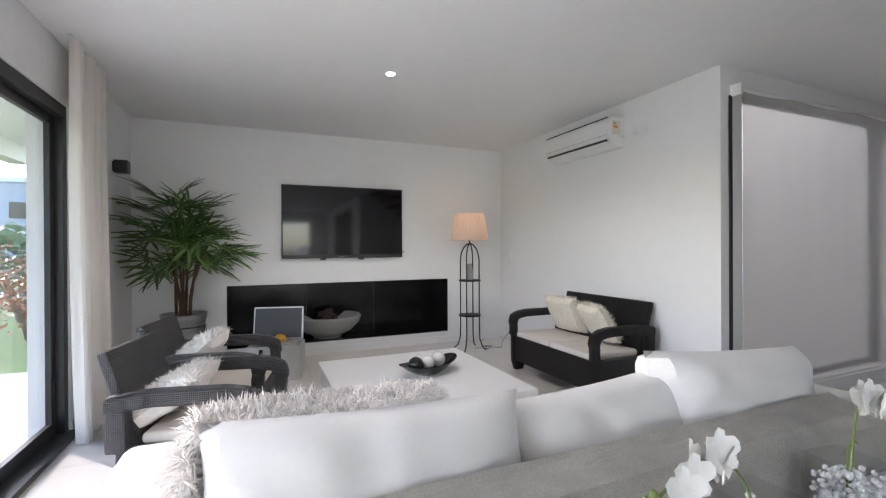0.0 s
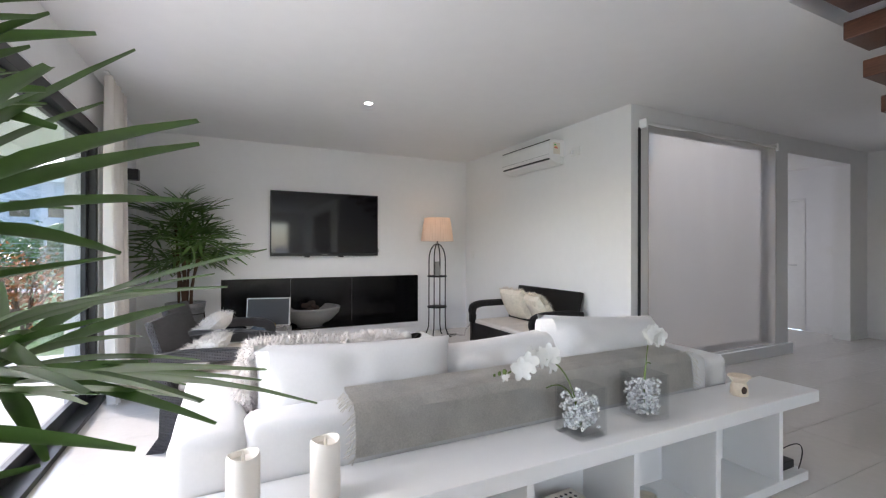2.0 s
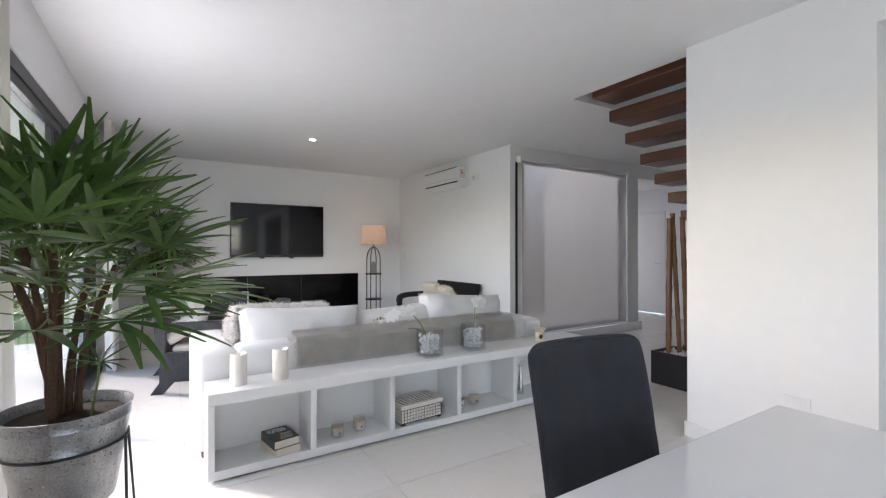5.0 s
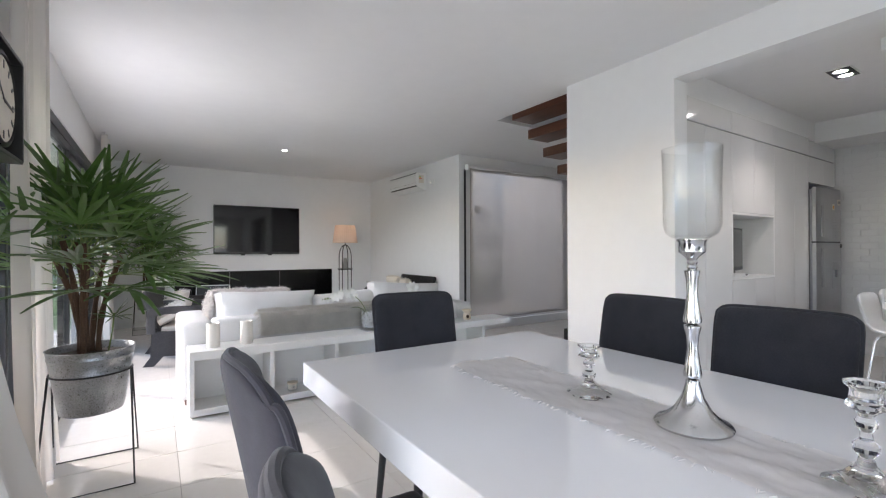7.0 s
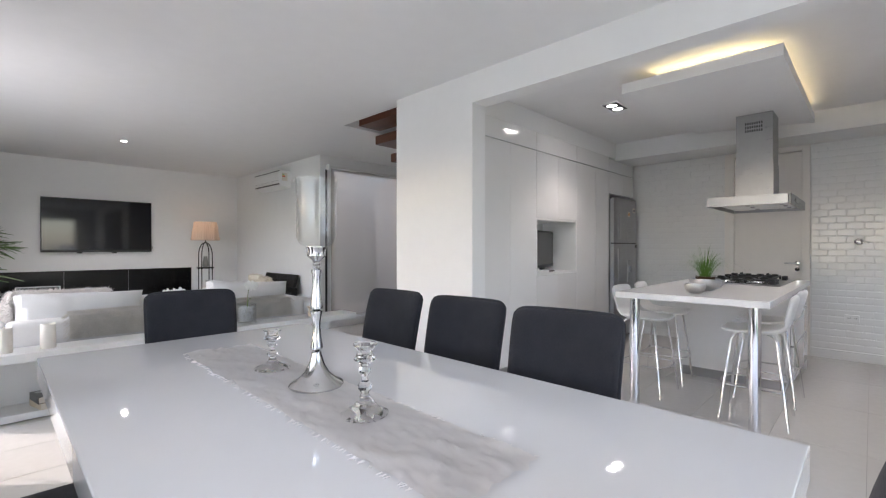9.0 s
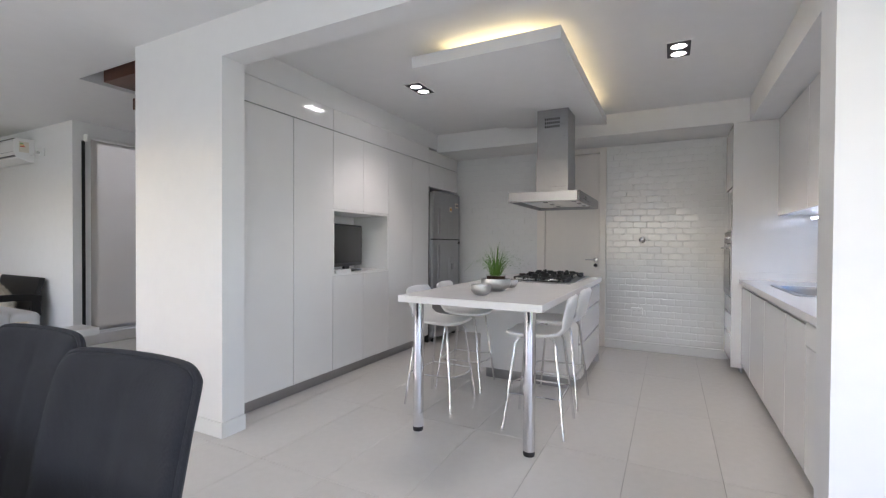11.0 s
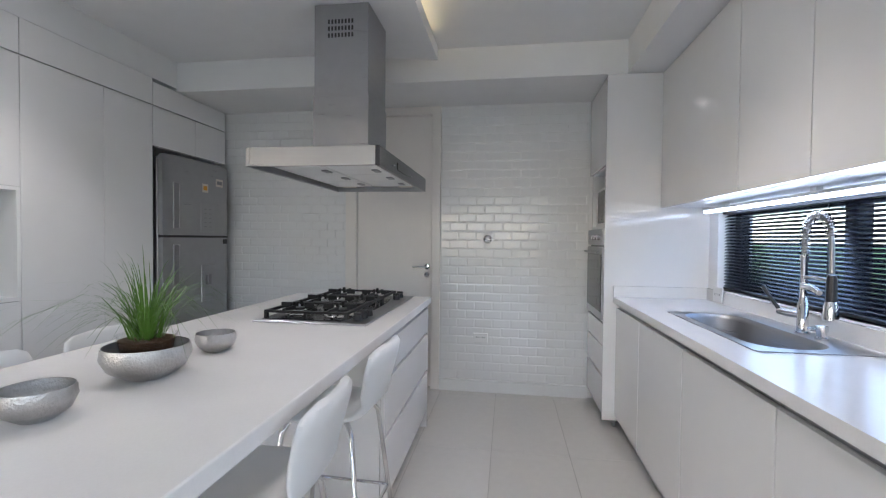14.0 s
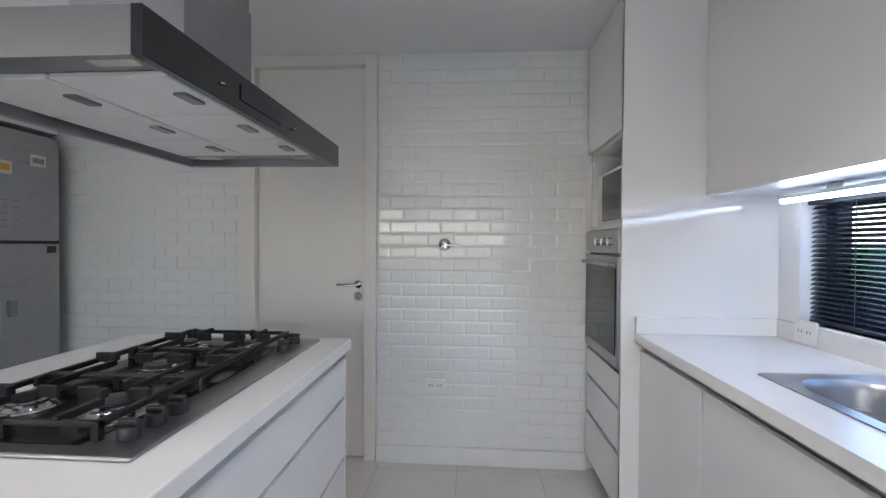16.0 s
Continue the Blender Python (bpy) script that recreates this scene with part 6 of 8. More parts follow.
dc = dining_chair(FABRIC, "charcoal fabric dining chair with a quilted back")
dc.matrix_basis = pose(1.265, -2.017, 0, 0, 0, 181)
for y, r in ((-2.51, 184), (-3.007, 186)):
    copy_thing(dc, pose(1.265 if y > -2.9 else 1.225, y, 0, 0, 0, r))
e_ = copy_thing(dc, pose(0.79, -1.58, 0, 0, 0, -97))
e_["label"] = "charcoal fabric dining chair at the table's far end"
e_ = copy_thing(dc, pose(0.72, -3.49, 0, 0, 0, 90))
e_["label"] = "charcoal fabric dining chair tucked under the other end of the table"
dv = dining_chair(VELVET, "grey velvet dining chair on the window side of the table", 0.3)
dv.matrix_basis = pose(0.255, -2.09, 0, 0, 0, -2)
copy_thing(dv, pose(0.22, -2.70, 0, 0, 0, -4))

# clock in a black lantern frame
ck = thing("clock", "round wall clock in a black metal cage frame", "clock", (WX + 0.13, -0.86, 1.76))
for s in (-1, 1):
    box("frame_bar", (WX + 0.11, WX + 0.185), (-0.86 + s * 0.205 - 0.008, -0.86 + s * 0.205 + 0.008), (1.58, 1.98), BLACKAL, ck, 0.003)
    box("frame_bar", (WX + 0.11, WX + 0.185), (-1.06, -0.66), (1.78 + s * 0.20 - 0.008, 1.78 + s * 0.20 + 0.008), BLACKAL, ck, 0.003)
box("hanger", (WX, WX + 0.135), (-0.90, -0.82), (1.74, 1.82), BLACKAL, ck, 0.002)
bm = bmesh.new()
spin(bm, [(0.0, -0.02), (0.165, -0.02), (0.175, -0.01), (0.175, 0.02), (0.16, 0.025), (0.16, 0.016), (0.0, 0.016)], 40)
put(bm, Matrix.Translation((0.02, 0, 0.02)) @ Matrix.Rotation(radians(90), 4, "Y"))
part("clock_rim", bm, BLACKAL, ck, smooth=True)
bm = bmesh.new()
spin(bm, [(0.0, 0.017), (0.155, 0.017), (0.155, 0.019), (0.0, 0.019)], 40)
put(bm, Matrix.Translation((0.02, 0, 0.02)) @ Matrix.Rotation(radians(90), 4, "Y"))
part("dial", bm, PAPER, ck, "pale clock dial")
for k in range(12):
    a = k * math.pi / 6
    bm = bmesh.new()
    add_box(bm, (0.0395, 0.041), (-0.006, 0.006), (0.115, 0.145))
    put(bm, Matrix.Translation((0, 0, 0.02)) @ Matrix.Rotation(a, 4, "X"))
    part("hour_mark", bm, PLAST, ck)
for a, ln in ((0.9, 0.08), (-1.7, 0.12)):
    bm = bmesh.new()
    add_box(bm, (0.041, 0.0425), (-0.005, 0.005), (-0.015, ln))
    put(bm, Matrix.Translation((0, 0, 0.02)) @ Matrix.Rotation(a, 4, "X"))
    part("pointer", bm, PLAST, ck)

# ---- kitchen ----
CF = -1.238      # front of the tall cabinets
GK = "tall white gloss cabinets"


def cabinet(name, x0, x1, doors, label, z0=0.09, z1=2.244, body_z=None, depth=0.6):
    e = thing(name, label, "cabinet", ((x0 + x1) / 2, CF + 0.3, 0), group=GK)
    box("body", (x0, x1), (CF + 0.022, CF + depth), body_z or (z0, z1), SATIN, e, 0)
    for a, b, c, d in doors:
        box("door", (a + 0.0015, b - 0.0015), (CF, CF + 0.02), (c + 0.0015, d - 0.0015), LACQ, e, 0.0012)
    return e


cabinet("tall_cabinet", KX1 + 0.002, 3.61, [(KX1 + 0.002, 3.61, 0.10, 2.243)], "tall white gloss cabinet with one plain door")
cabinet("tall_cabinet", 3.612, 4.075, [(3.612, 4.075, 0.10, 2.243)], "tall white gloss cabinet beside the television niche")
cabinet("base_cabinet", 4.077, 4.948, [(4.077, 4.515, 0.10, 0.945), (4.515, 4.948, 0.10, 0.945)], "white gloss lower cabinet under the television niche", body_z=(0.09, 0.945))
cabinet("wall_cabinet", 4.077, 4.948, [(4.077, 4.515, 1.55, 2.243), (4.515, 4.948, 1.55, 2.243)], "white gloss upper cabinet above the television niche", body_z=(1.55, 2.243))
cabinet("tall_cabinet", 4.95, 5.83, [(4.95, 5.44, 0.10, 2.243), (5.44, 5.83, 0.10, 2.243)], "tall white gloss cabinet beside the fridge")
cabinet("wall_cabinet", 5.832, 6.66, [(5.832, 6.27, 1.955, 2.243), (6.27, 6.66, 1.955, 2.243)], "white gloss cabinet above the fridge", body_z=(1.955, 2.243))
for a, b, top in ((KX1 + 0.002, 4.075, 2.448), (4.077, 4.948, 2.448), (4.95, 5.83, 2.448), (5.832, 6.66, 2.424)):
    cabinet("top_cabinet", a, b, [(a, b, 2.25, top - 0.006)], "flat white gloss top cabinet under the bulkhead", body_z=(2.246, top))
box_n = thing("niche", "white lined television niche between the tall cabinets", "niche", (4.47, CF + 0.3, 0.945))
box("niche_shelf", (4.077, 4.948), (CF + 0.001, CF + 0.45), (0.947, 0.967), SATIN, box_n, 0.001)
box("niche_back", (4.095, 4.93), (CF + 0.45, CF + 0.465), (0.947, 1.548), SATIN, box_n, 0)
for x in ((4.077, 4.095), (4.93, 4.948)):
    box("niche_side", x, (CF + 0.001, CF + 0.45), (0.967, 1.53), SATIN, box_n, 0.001)
box("niche_top", (4.077, 4.948), (CF + 0.001, CF + 0.45), (1.53, 1.548), SATIN, box_n, 0.001)
kp = thing("plinth", "brushed grey plinth under the tall cabinets", "plinth", (4.3, CF + 0.06, 0))
box("plinth_board", (KX1, 5.83), (CF + 0.05, CF + 0.065), (0, 0.09), STEEL, kp, 0.001)

kt = thing("television", "small black flat television standing in the kitchen niche", "television", (4.45, CF + 0.16, 0.967), 12)
box("body", (-0.31, 0.31), (-0.02, 0.02), (0.05, 0.46), PLAST, kt, 0.006, world=False)
box("screen", (-0.29, 0.29), (-0.0225, -0.0195), (0.085, 0.44), SCREEN, kt, 0, world=False)
box("neck", (-0.05, 0.05), (-0.01, 0.02), (0.014, 0.06), PLAST, kt, 0.004, world=False)
box("stand_foot", (-0.16, 0.16), (-0.09, 0.08), (0, 0.014), PLAST, kt, 0.005, world=False)
mb2 = thing("media_box", "flat white media box in the kitchen niche", "media box", (4.235, CF + 0.035, 0.967))
box("housing", (4.13, 4.345), (CF + 0.008, CF + 0.07), (0.967, 1.0), WPLAST, mb2, 0.006)

# fridge
fr_ = thing("fridge", "tall brushed steel two-door fridge with a water dispenser", "fridge", (6.21, CF + 0.3, 0))
FX0, FX1, FY = 5.855, 6.61, CF - 0.09
box("body", (FX0, FX1), (FY + 0.075, CF + 0.56), (0.03, 1.885), STEELD, fr_, 0.008)


def fridge_door(name, z0, z1):
    """A door whose front swells gently towards its middle."""
    bm = bmesh.new()
    n = 16
    ring = []
    for i in range(n + 1):
        u = i / n * 2 - 1
        x = (FX0 + FX1) / 2 + u * (FX1 - FX0) / 2 - 6.21
        yf = FY + 0.022 * abs(u) ** 3 + 0.012 * (abs(u) > 0.99) - CF - 0.3
        ring.append((x, yf))
    ring += [(FX1 - 6.21, FY + 0.07 - CF - 0.3), (FX0 - 6.21, FY + 0.07 - CF - 0.3)]
    lo = [bm.verts.new((x, y, z0)) for x, y in ring]
    hi = [bm.verts.new((x, y, z1)) for x, y in ring]
    for i in range(len(ring)):
        j = (i + 1) % len(ring)
        bm.faces.new((lo[i], lo[j], hi[j], hi[i]))
    caps = [bm.faces.new(lo), bm.faces.new(hi)]
    bmesh.ops.bevel(bm, geom=list({e for f in caps for e in f.edges}), offset=0.008, segments=2, affect="EDGES")
    return part(name, bm, STEEL, fr_, smooth=True)


df = fridge_door("fridge_door", 0.06, 1.288)
dz = fridge_door("freezer_door", 1.306, 1.905)
box("door_gap", (FX0 + 0.004, FX1 - 0.004), (FY + 0.030, FY + 0.074), (1.288, 1.306), BLACKAL, fr_, 0, "dark gap between the doors")
for door, z0, z1 in ((dz, 1.36, 1.70), (df, 0.80, 1.23)):
    box("grip", (FX0 + 0.13, FX0 + 0.16), (FY + 0.002, FY + 0.012), (z0, z1), STEEL, door, 0.003, "polished vertical grip strip")
    box("grip_recess", (FX0 + 0.075, FX0 + 0.13), (FY + 0.003, FY + 0.0125), (z0, z1), STEELD, door, 0.002)
box("control_panel", (6.215, 6.375), (FY - 0.003, FY + 0.006), (1.335, 1.58), STEEL, dz, 0.002, "control panel with small keys")
for k in range(5):
    for c in (6.25, 6.31):
        box("key", (c, c + 0.03), (FY - 0.0045, FY - 0.0028), (1.375 + 0.036 * k, 1.381 + 0.036 * k), GREYP, dz, 0)
dp = box("dispenser", (6.22, 6.39), (FY - 0.006, FY + 0.006), (0.765, 1.065), STEEL, df, 0.006, "grey water dispenser")
box("dispenser_recess", (6.245, 6.375), (FY - 0.0075, FY - 0.0055), (0.79, 0.98), STEEL, df, 0.001)
box("dispenser_lever", (6.27, 6.31), (FY - 0.03, FY - 0.006), (0.90, 0.985), STEELD, df, 0.004)
for x0, x1, z0, z1, m in ((6.235, 6.305, 1.66, 1.73, ORANGEP), (6.405, 6.495, 1.725, 1.79, GREYP)):
    s_ = box("sticker", (x0, x1), (FY - 0.001, FY + 0.010), (z0, z1), PAPER, dz, 0, "small printed sticker")
    box("print", (x0 + 0.012, x1 - 0.012), (FY - 0.002, FY - 0.0009), (z0 + 0.018, z1 - 0.018), m, s_, 0)
box("badge", (FX1 - 0.10, FX1 - 0.05), (FY + 0.004, FY + 0.012), (1.235, 1.275), PLAST, df, 0)
for x in (FX0 + 0.08, FX1 - 0.08):
    turned("foot", [(0.03, 0), (0.03, 0.06)], BLACKAL, fr_, (x - 6.21, FY + 0.08 - CF - 0.3, 0), 12)
# black panel that puts the shade of the narrow fridge gap into colour
setting("fridge_niche_side", [((5.832, 5.846), (CF + 0.001, CF + 0.6), (0.0, 1.953))], PLAST, "fridge niche side, coloured black for the shade in the gap", "panel")

# island
IX0, IX1, IY0, IY1, IZ = 3.486, 5.938, -3.283, -2.316, 0.90
isl = thing("island", "white kitchen island with drawers and an overhanging table end", "island", (4.7, -2.8, 0))
box("island_body", (4.86, IX1 - 0.02), (IY0 + 0.045, IY1 - 0.03), (0.09, IZ - 0.045), LACQ, isl, 0.002)
box("plinth_board", (4.88, IX1 - 0.05), (IY0 + 0.11, IY1 - 0.08), (0.0, 0.09), STEEL, isl, 0.001)
zz = [0.10, 0.40, 0.66, 0.835]
for a, b in zip(zz, zz[1:]):
    for x0, x1 in ((4.862, IX1 - 0.022),):
        box("drawer_front", (x0, x1), (IY0 + 0.022, IY0 + 0.043), (a + 0.004, b - 0.014), LACQ, isl, 0.002)
box("end_panel", (IX1 - 0.019, IX1 - 0.001), (IY0 + 0.022, IY1 - 0.03), (0.0, IZ - 0.045), LACQ, isl, 0.001)
for y in (IY0 + 0.09, IY1 - 0.12):
    lg = turned("leg", [(0.036, 0.03), (0.036, IZ - 0.045)], CHROME, isl, (3.555 - 4.7, y + 2.8, 0), 28, "thick chrome table leg")
    turned("leg_foot", [(0.033, 0), (0.035, 0.004), (0.035, 0.03)], PLAST, lg, (3.555 - 4.7, y + 2.8, 0), 24)
wt = thing("worktop", "white quartz worktop lying over the island", "worktop", (4.7, -2.8, IZ - 0.045))
box("slab", (IX0, IX1), (IY0, IY1), (IZ - 0.045, IZ), QUARTZ, wt, 0.004)

# hob
hb = thing("gas_hob", "five-burner steel gas hob with black cast iron grates", "gas hob", (5.56, -2.90, IZ))
HX0, HX1, HY0, HY1 = 4.86, 5.87, -3.172, -2.615
bm = bmesh.new()
add_box(bm, (HX0 - 5.56, HX1 - 5.56), (HY0 + 2.90, HY1 + 2.90), (0.0, 0.010), 0.005, 3)
part("hob_plate", bm, STEEL, hb)
bm = bmesh.new()
n = 18
front = [(-0.66 + 0.93 * i / n, -0.135 - 0.055 * math.sin(math.pi * i / n)) for i in range(n + 1)]
ring = front + [(0.27, 0.255), (-0.66, 0.255)]
lo = [bm.verts.new((x, y, 0.0095)) for x, y in ring]
hi = [bm.verts.new((x, y, 0.0125)) for x, y in ring]
for i in range(len(ring)):
    j = (i + 1) % len(ring)
    bm.faces.new((lo[i], lo[j], hi[j], hi[i]))
bm.faces.new(hi)
part("hob_glass", bm, BLACKGL, hb, "dark polished hob surface with a bowed front")


def burner(x, y, r):
    b = turned("burner", [(r * 1.5, 0.0125), (r * 1.45, 0.016), (r * 1.1, 0.018), (r, 0.022), (r, 0.030), (r * 0.85, 0.034), (0.0, 0.034)], SILVER, hb, (x, y, 0), 28, "burner ring")
    turned("burner_cap", [(0.0, 0.035), (r * 0.8, 0.035), (r * 0.78, 0.042), (0.0, 0.044)], PLAST, b, (x, y, 0), 28)


for x, y, r in ((-0.49, -0.07, 0.056), (-0.49, 0.155, 0.040), (-0.20, 0.045, 0.048), (0.10, 0.155, 0.044), (0.10, -0.06, 0.034)):
    burner(x, y, r)
for gx0, gx1 in ((-0.645, -0.345), (-0.34, -0.05), (-0.045, 0.255)):
    bm = bmesh.new()
    z = 0.050
    for y in (-0.155, 0.245):
        add_box(bm, (gx0, gx1), (y - 0.008, y + 0.008), (z - 0.014, z), 0.002, 1)
    for x in (gx0 + 0.006, gx1 - 0.006):
        add_box(bm, (x - 0.008, x + 0.008), (-0.155, 0.245), (z - 0.012, z), 0.002, 1)
        for y in (-0.155, 0.045, 0.245):
            add_box(bm, (x - 0.008, x + 0.008), (y - 0.008, y + 0.008), (0.012, z))
    cx = (gx0 + gx1) / 2
    for y in (-0.07, 0.155):
        for xa, xb, tip in ((gx0, cx - 0.035, cx - 0.035), (cx + 0.035, gx1, cx + 0.035)):
            add_box(bm, (xa, xb), (y - 0.007, y + 0.007), (z - 0.010, z + 0.008), 0.002, 1)
            add_box(bm, (tip - 0.010, tip + 0.010), (y - 0.007, y + 0.007), (z + 0.004, z + 0.026), 0.002, 1)
        for ya, yb in ((y + 0.035, y + 0.09), (y - 0.085, y - 0.035)):
            add_box(bm, (cx - 0.006, cx + 0.006), (ya, yb), (z - 0.010, z + 0.018), 0.002, 1)
    part("grate", bm, IRON, hb, "black cast iron grate")
for x, y in ((-0.62, -0.205), (-0.55, -0.21), (-0.485, -0.213), (0.105, -0.205), (0.22, -0.20)):
    bm = bmesh.new()
    spin(bm, [(0.021, 0.010), (0.022, 0.018), (0.019, 0.036), (0.0, 0.037)], 20, (x, y, 0))
    add_box(bm, (x - 0.007, x + 0.007), (y - 0.020, y + 0.020), (0.036, 0.050), 0.003)
    part("knob", bm, PLAST, hb, "black plastic knob", smooth=True)

# bowls and pot grass on the island
def metal_bowl(loc, r, h, label):
    e = thing("metal_bowl", label, "bowl", loc, group="hammered bowls on the island")
    turned("bowl_shell", [(0.0, 0.0), (r * 0.45, 0.0), (r * 0.85, h * 0.3), (r, h * 0.66), (r * 0.96, h), (r * 0.93, h), (r * 0.95, h * 0.66), (r * 0.8, h * 0.34), (r * 0.4, h * 0.1), (0, h * 0.1)], HAMMER, e, seg=40)


metal_bowl((3.765, -2.795, IZ), 0.072, 0.07, "small hammered aluminium bowl on the island")
metal_bowl((4.065, -2.79, IZ), 0.112, 0.092, "round hammered aluminium bowl holding pot grass")
metal_bowl((4.355, -2.795, IZ), 0.066, 0.065, "small hammered aluminium bowl near the pot grass")
gp = thing("pot_grass", "green ornamental grass in a clear inner pot", "grass pot", (4.065, -2.79, IZ + 0.012))
turned("inner_pot", [(0.0, 0.0), (0.055, 0.0), (0.075, 0.11), (0.072, 0.11), (0.053, 0.006), (0.0, 0.006)], THIN, gp, seg=28)
turned("soil", [(0.0, 0.008), (0.052, 0.008), (0.069, 0.095), (0.0, 0.10)], STEM, gp, seg=20)
bm = bmesh.new()
rng = random.Random(9)
for k in range(170):
    a, r0 = rng.uniform(0, 6.28), rng.uniform(0, 0.045)
    b = Vector((r0 * math.cos(a), r0 * math.sin(a), 0.095))
    a2 = a + rng.uniform(-0.7, 0.7)
    ln = rng.uniform(0.15, 0.32)
    out = rng.uniform(0.25, 1.35)
    d = Vector((math.cos(a2), math.sin(a2), 0))
    tip = b + d * ln * out + Vector((0, 0, ln * (1.10 - out * 0.78)))
    mid = b + d * ln * out * 0.40 + Vector((0, 0, ln * 0.80))
    s = d.cross(Vector((0, 0, 1))) * 0.0022
    pts = bez(b, mid, tip, 5)
    rows = [[bm.verts.new(p - s * (1 - i / 5.3)), bm.verts.new(p + s * (1 - i / 5.3))] for i, p in enumerate(pts)]
    for p, q in zip(rows, rows[1:]):
        bm.faces.new((p[0], p[1], q[1], q[0]))
gb = part("grass_blades", bm, GRASS, gp, "thin green blades")
gb["kind"] = "stuff"

# hood
hd = thing("cooker_hood", "brushed steel island cooker hood hanging from the ceiling panel", "cooker hood", (5.3, -2.95, 1.60))
HDX0, HDX1, HDY0, HDY1, HDZ = 4.793, 5.86, -3.249, -2.627, 1.613
box("hood_rim", (HDX0, HDX1), (HDY0, HDY0 + 0.02), (HDZ, HDZ + 0.085), SMOKED, hd, 0.002, "dark polished control front")
box("hood_rim", (HDX0, HDX1), (HDY1 - 0.02, HDY1), (HDZ, HDZ + 0.085), STEEL, hd, 0.002)
box("hood_rim", (HDX0, HDX0 + 0.02), (HDY0 + 0.02, HDY1 - 0.02), (HDZ, HDZ + 0.085), STEEL, hd, 0.002)
box("hood_rim", (HDX1 - 0.02, HDX1), (HDY0 + 0.02, HDY1 - 0.02), (HDZ, HDZ + 0.085), STEEL, hd, 0.002)
box("hood_plate", (HDX0 + 0.02, HDX1 - 0.02), (HDY0 + 0.02, HDY1 - 0.02), (HDZ + 0.030, HDZ + 0.08), STEEL, hd, 0.001)
for k in range(3):
    x0 = HDX0 + 0.14 + k * 0.26
    for y0, y1 in ((HDY0 + 0.06, (HDY0 + HDY1) / 2 - 0.004), ((HDY0 + HDY1) / 2 + 0.004, HDY1 - 0.06)):
        f_ = box("grease_filter", (x0, x0 + 0.254), (y0, y1), (HDZ + 0.018, HDZ + 0.030), SATIN, hd, 0.003, "pale mesh grease filter")
        box("filter_catch", (x0 + 0.09, x0 + 0.16), (y0 + 0.02, y0 + 0.05), (HDZ + 0.012, HDZ + 0.0185), STEELD, f_, 0.001)
for x in (HDX0 + 0.075, HDX1 - 0.075):
    for y in (HDY0 + 0.12, HDY1 - 0.12):
        box("hood_lamp", (x - 0.025, x + 0.025), (y - 0.045, y + 0.045), (HDZ + 0.022, HDZ + 0.031), PAPER, hd, 0.002, "frosted lamp cover")
box("display", (5.10, 5.32), (HDY0 - 0.003, HDY0), (HDZ + 0.025, HDZ + 0.062), SCREEN, hd, 0.001)
for x in (5.02, 5.40):
    turned("touch_key", [(0.0, 0), (0.007, 0), (0.007, 0.003), (0.0, 0.003)], CHROME, hd, (x - 5.3, HDY0 - 0.003 + 2.95, 0.045), 12)
box("chimney", (5.14, 5.47), (-3.085, -2.785), (HDZ + 0.08, 2.03), STEEL, hd, 0.002)
ch2 = box("upper_chimney", (5.145, 5.465), (-3.08, -2.79), (2.03, 2.50), STEEL, hd, 0.002)
for k in range(3):
    for j in range(8):
        box("vent_slot", (5.1435, 5.1455), (-3.00 + j * 0.018, -2.990 + j * 0.018), (2.33 + k * 0.035, 2.352 + k * 0.035), BLACKAL, ch2, 0)

# hanging ceiling panel with a warm cove
cp = thing("ceiling_panel", "white hanging ceiling panel with a warm cove light above", "ceiling panel", (4.5, -2.8, 2.49))
bm = bmesh.new()
n = 20
X0, X1, Y0, Y1 = 3.72, 5.88, -3.32, -2.27
lo, hi = [], []
for i in range(n + 1):
    u = i / n
    x = X0 + (X1 - X0) * u
    up = 0.0
    lo.append([bm.verts.new((x - 4.5, y + 2.8, up + (0.08 * u * u if y == Y1 else 0))) for y in (Y0, Y1)])
    hi.append([bm.verts.new((x - 4.5, y + 2.8, 0.08 + up + (0.05 * u * u if y == Y1 else 0))) for y in (Y0, Y1)])
for i in range(n):
    bm.faces.new((lo[i][0], lo[i + 1][0], lo[i + 1][1], lo[i][1]))
    bm.faces.new((hi[i][0], hi[i][1], hi[i + 1][1], hi[i + 1][0]))
    for q in (0, 1):
        bm.faces.new((lo[i][q], hi[i][q], hi[i + 1][q], lo[i + 1][q]))
for i in (0, n):
    bm.faces.new((lo[i][0], lo[i][1], hi[i][1], hi[i][0]))
part("panel_slab", bm, CEIL, cp, smooth=False)
box("core", (X0 + 0.2, X1 - 0.2), (Y0 + 0.22, Y1 - 0.2), (2.56, KZ), CEIL, cp, 0)
tube("cove_tube", [(X0 + 0.15 - 4.5, Y0 + 0.14 + 2.8, 0.10), (X1 - 0.15 - 4.5, Y0 + 0.14 + 2.8, 0.10)], 0.012, COVEG, cp, 10, "warm yellow cove tube")
tube("cove_tube", [(X0 + 0.13 - 4.5, Y0 + 0.2 + 2.8, 0.10), (X0 + 0.13 - 4.5, Y1 - 0.2 + 2.8, 0.10)], 0.012, COVEG, cp, 10, "warm yellow cove tube")


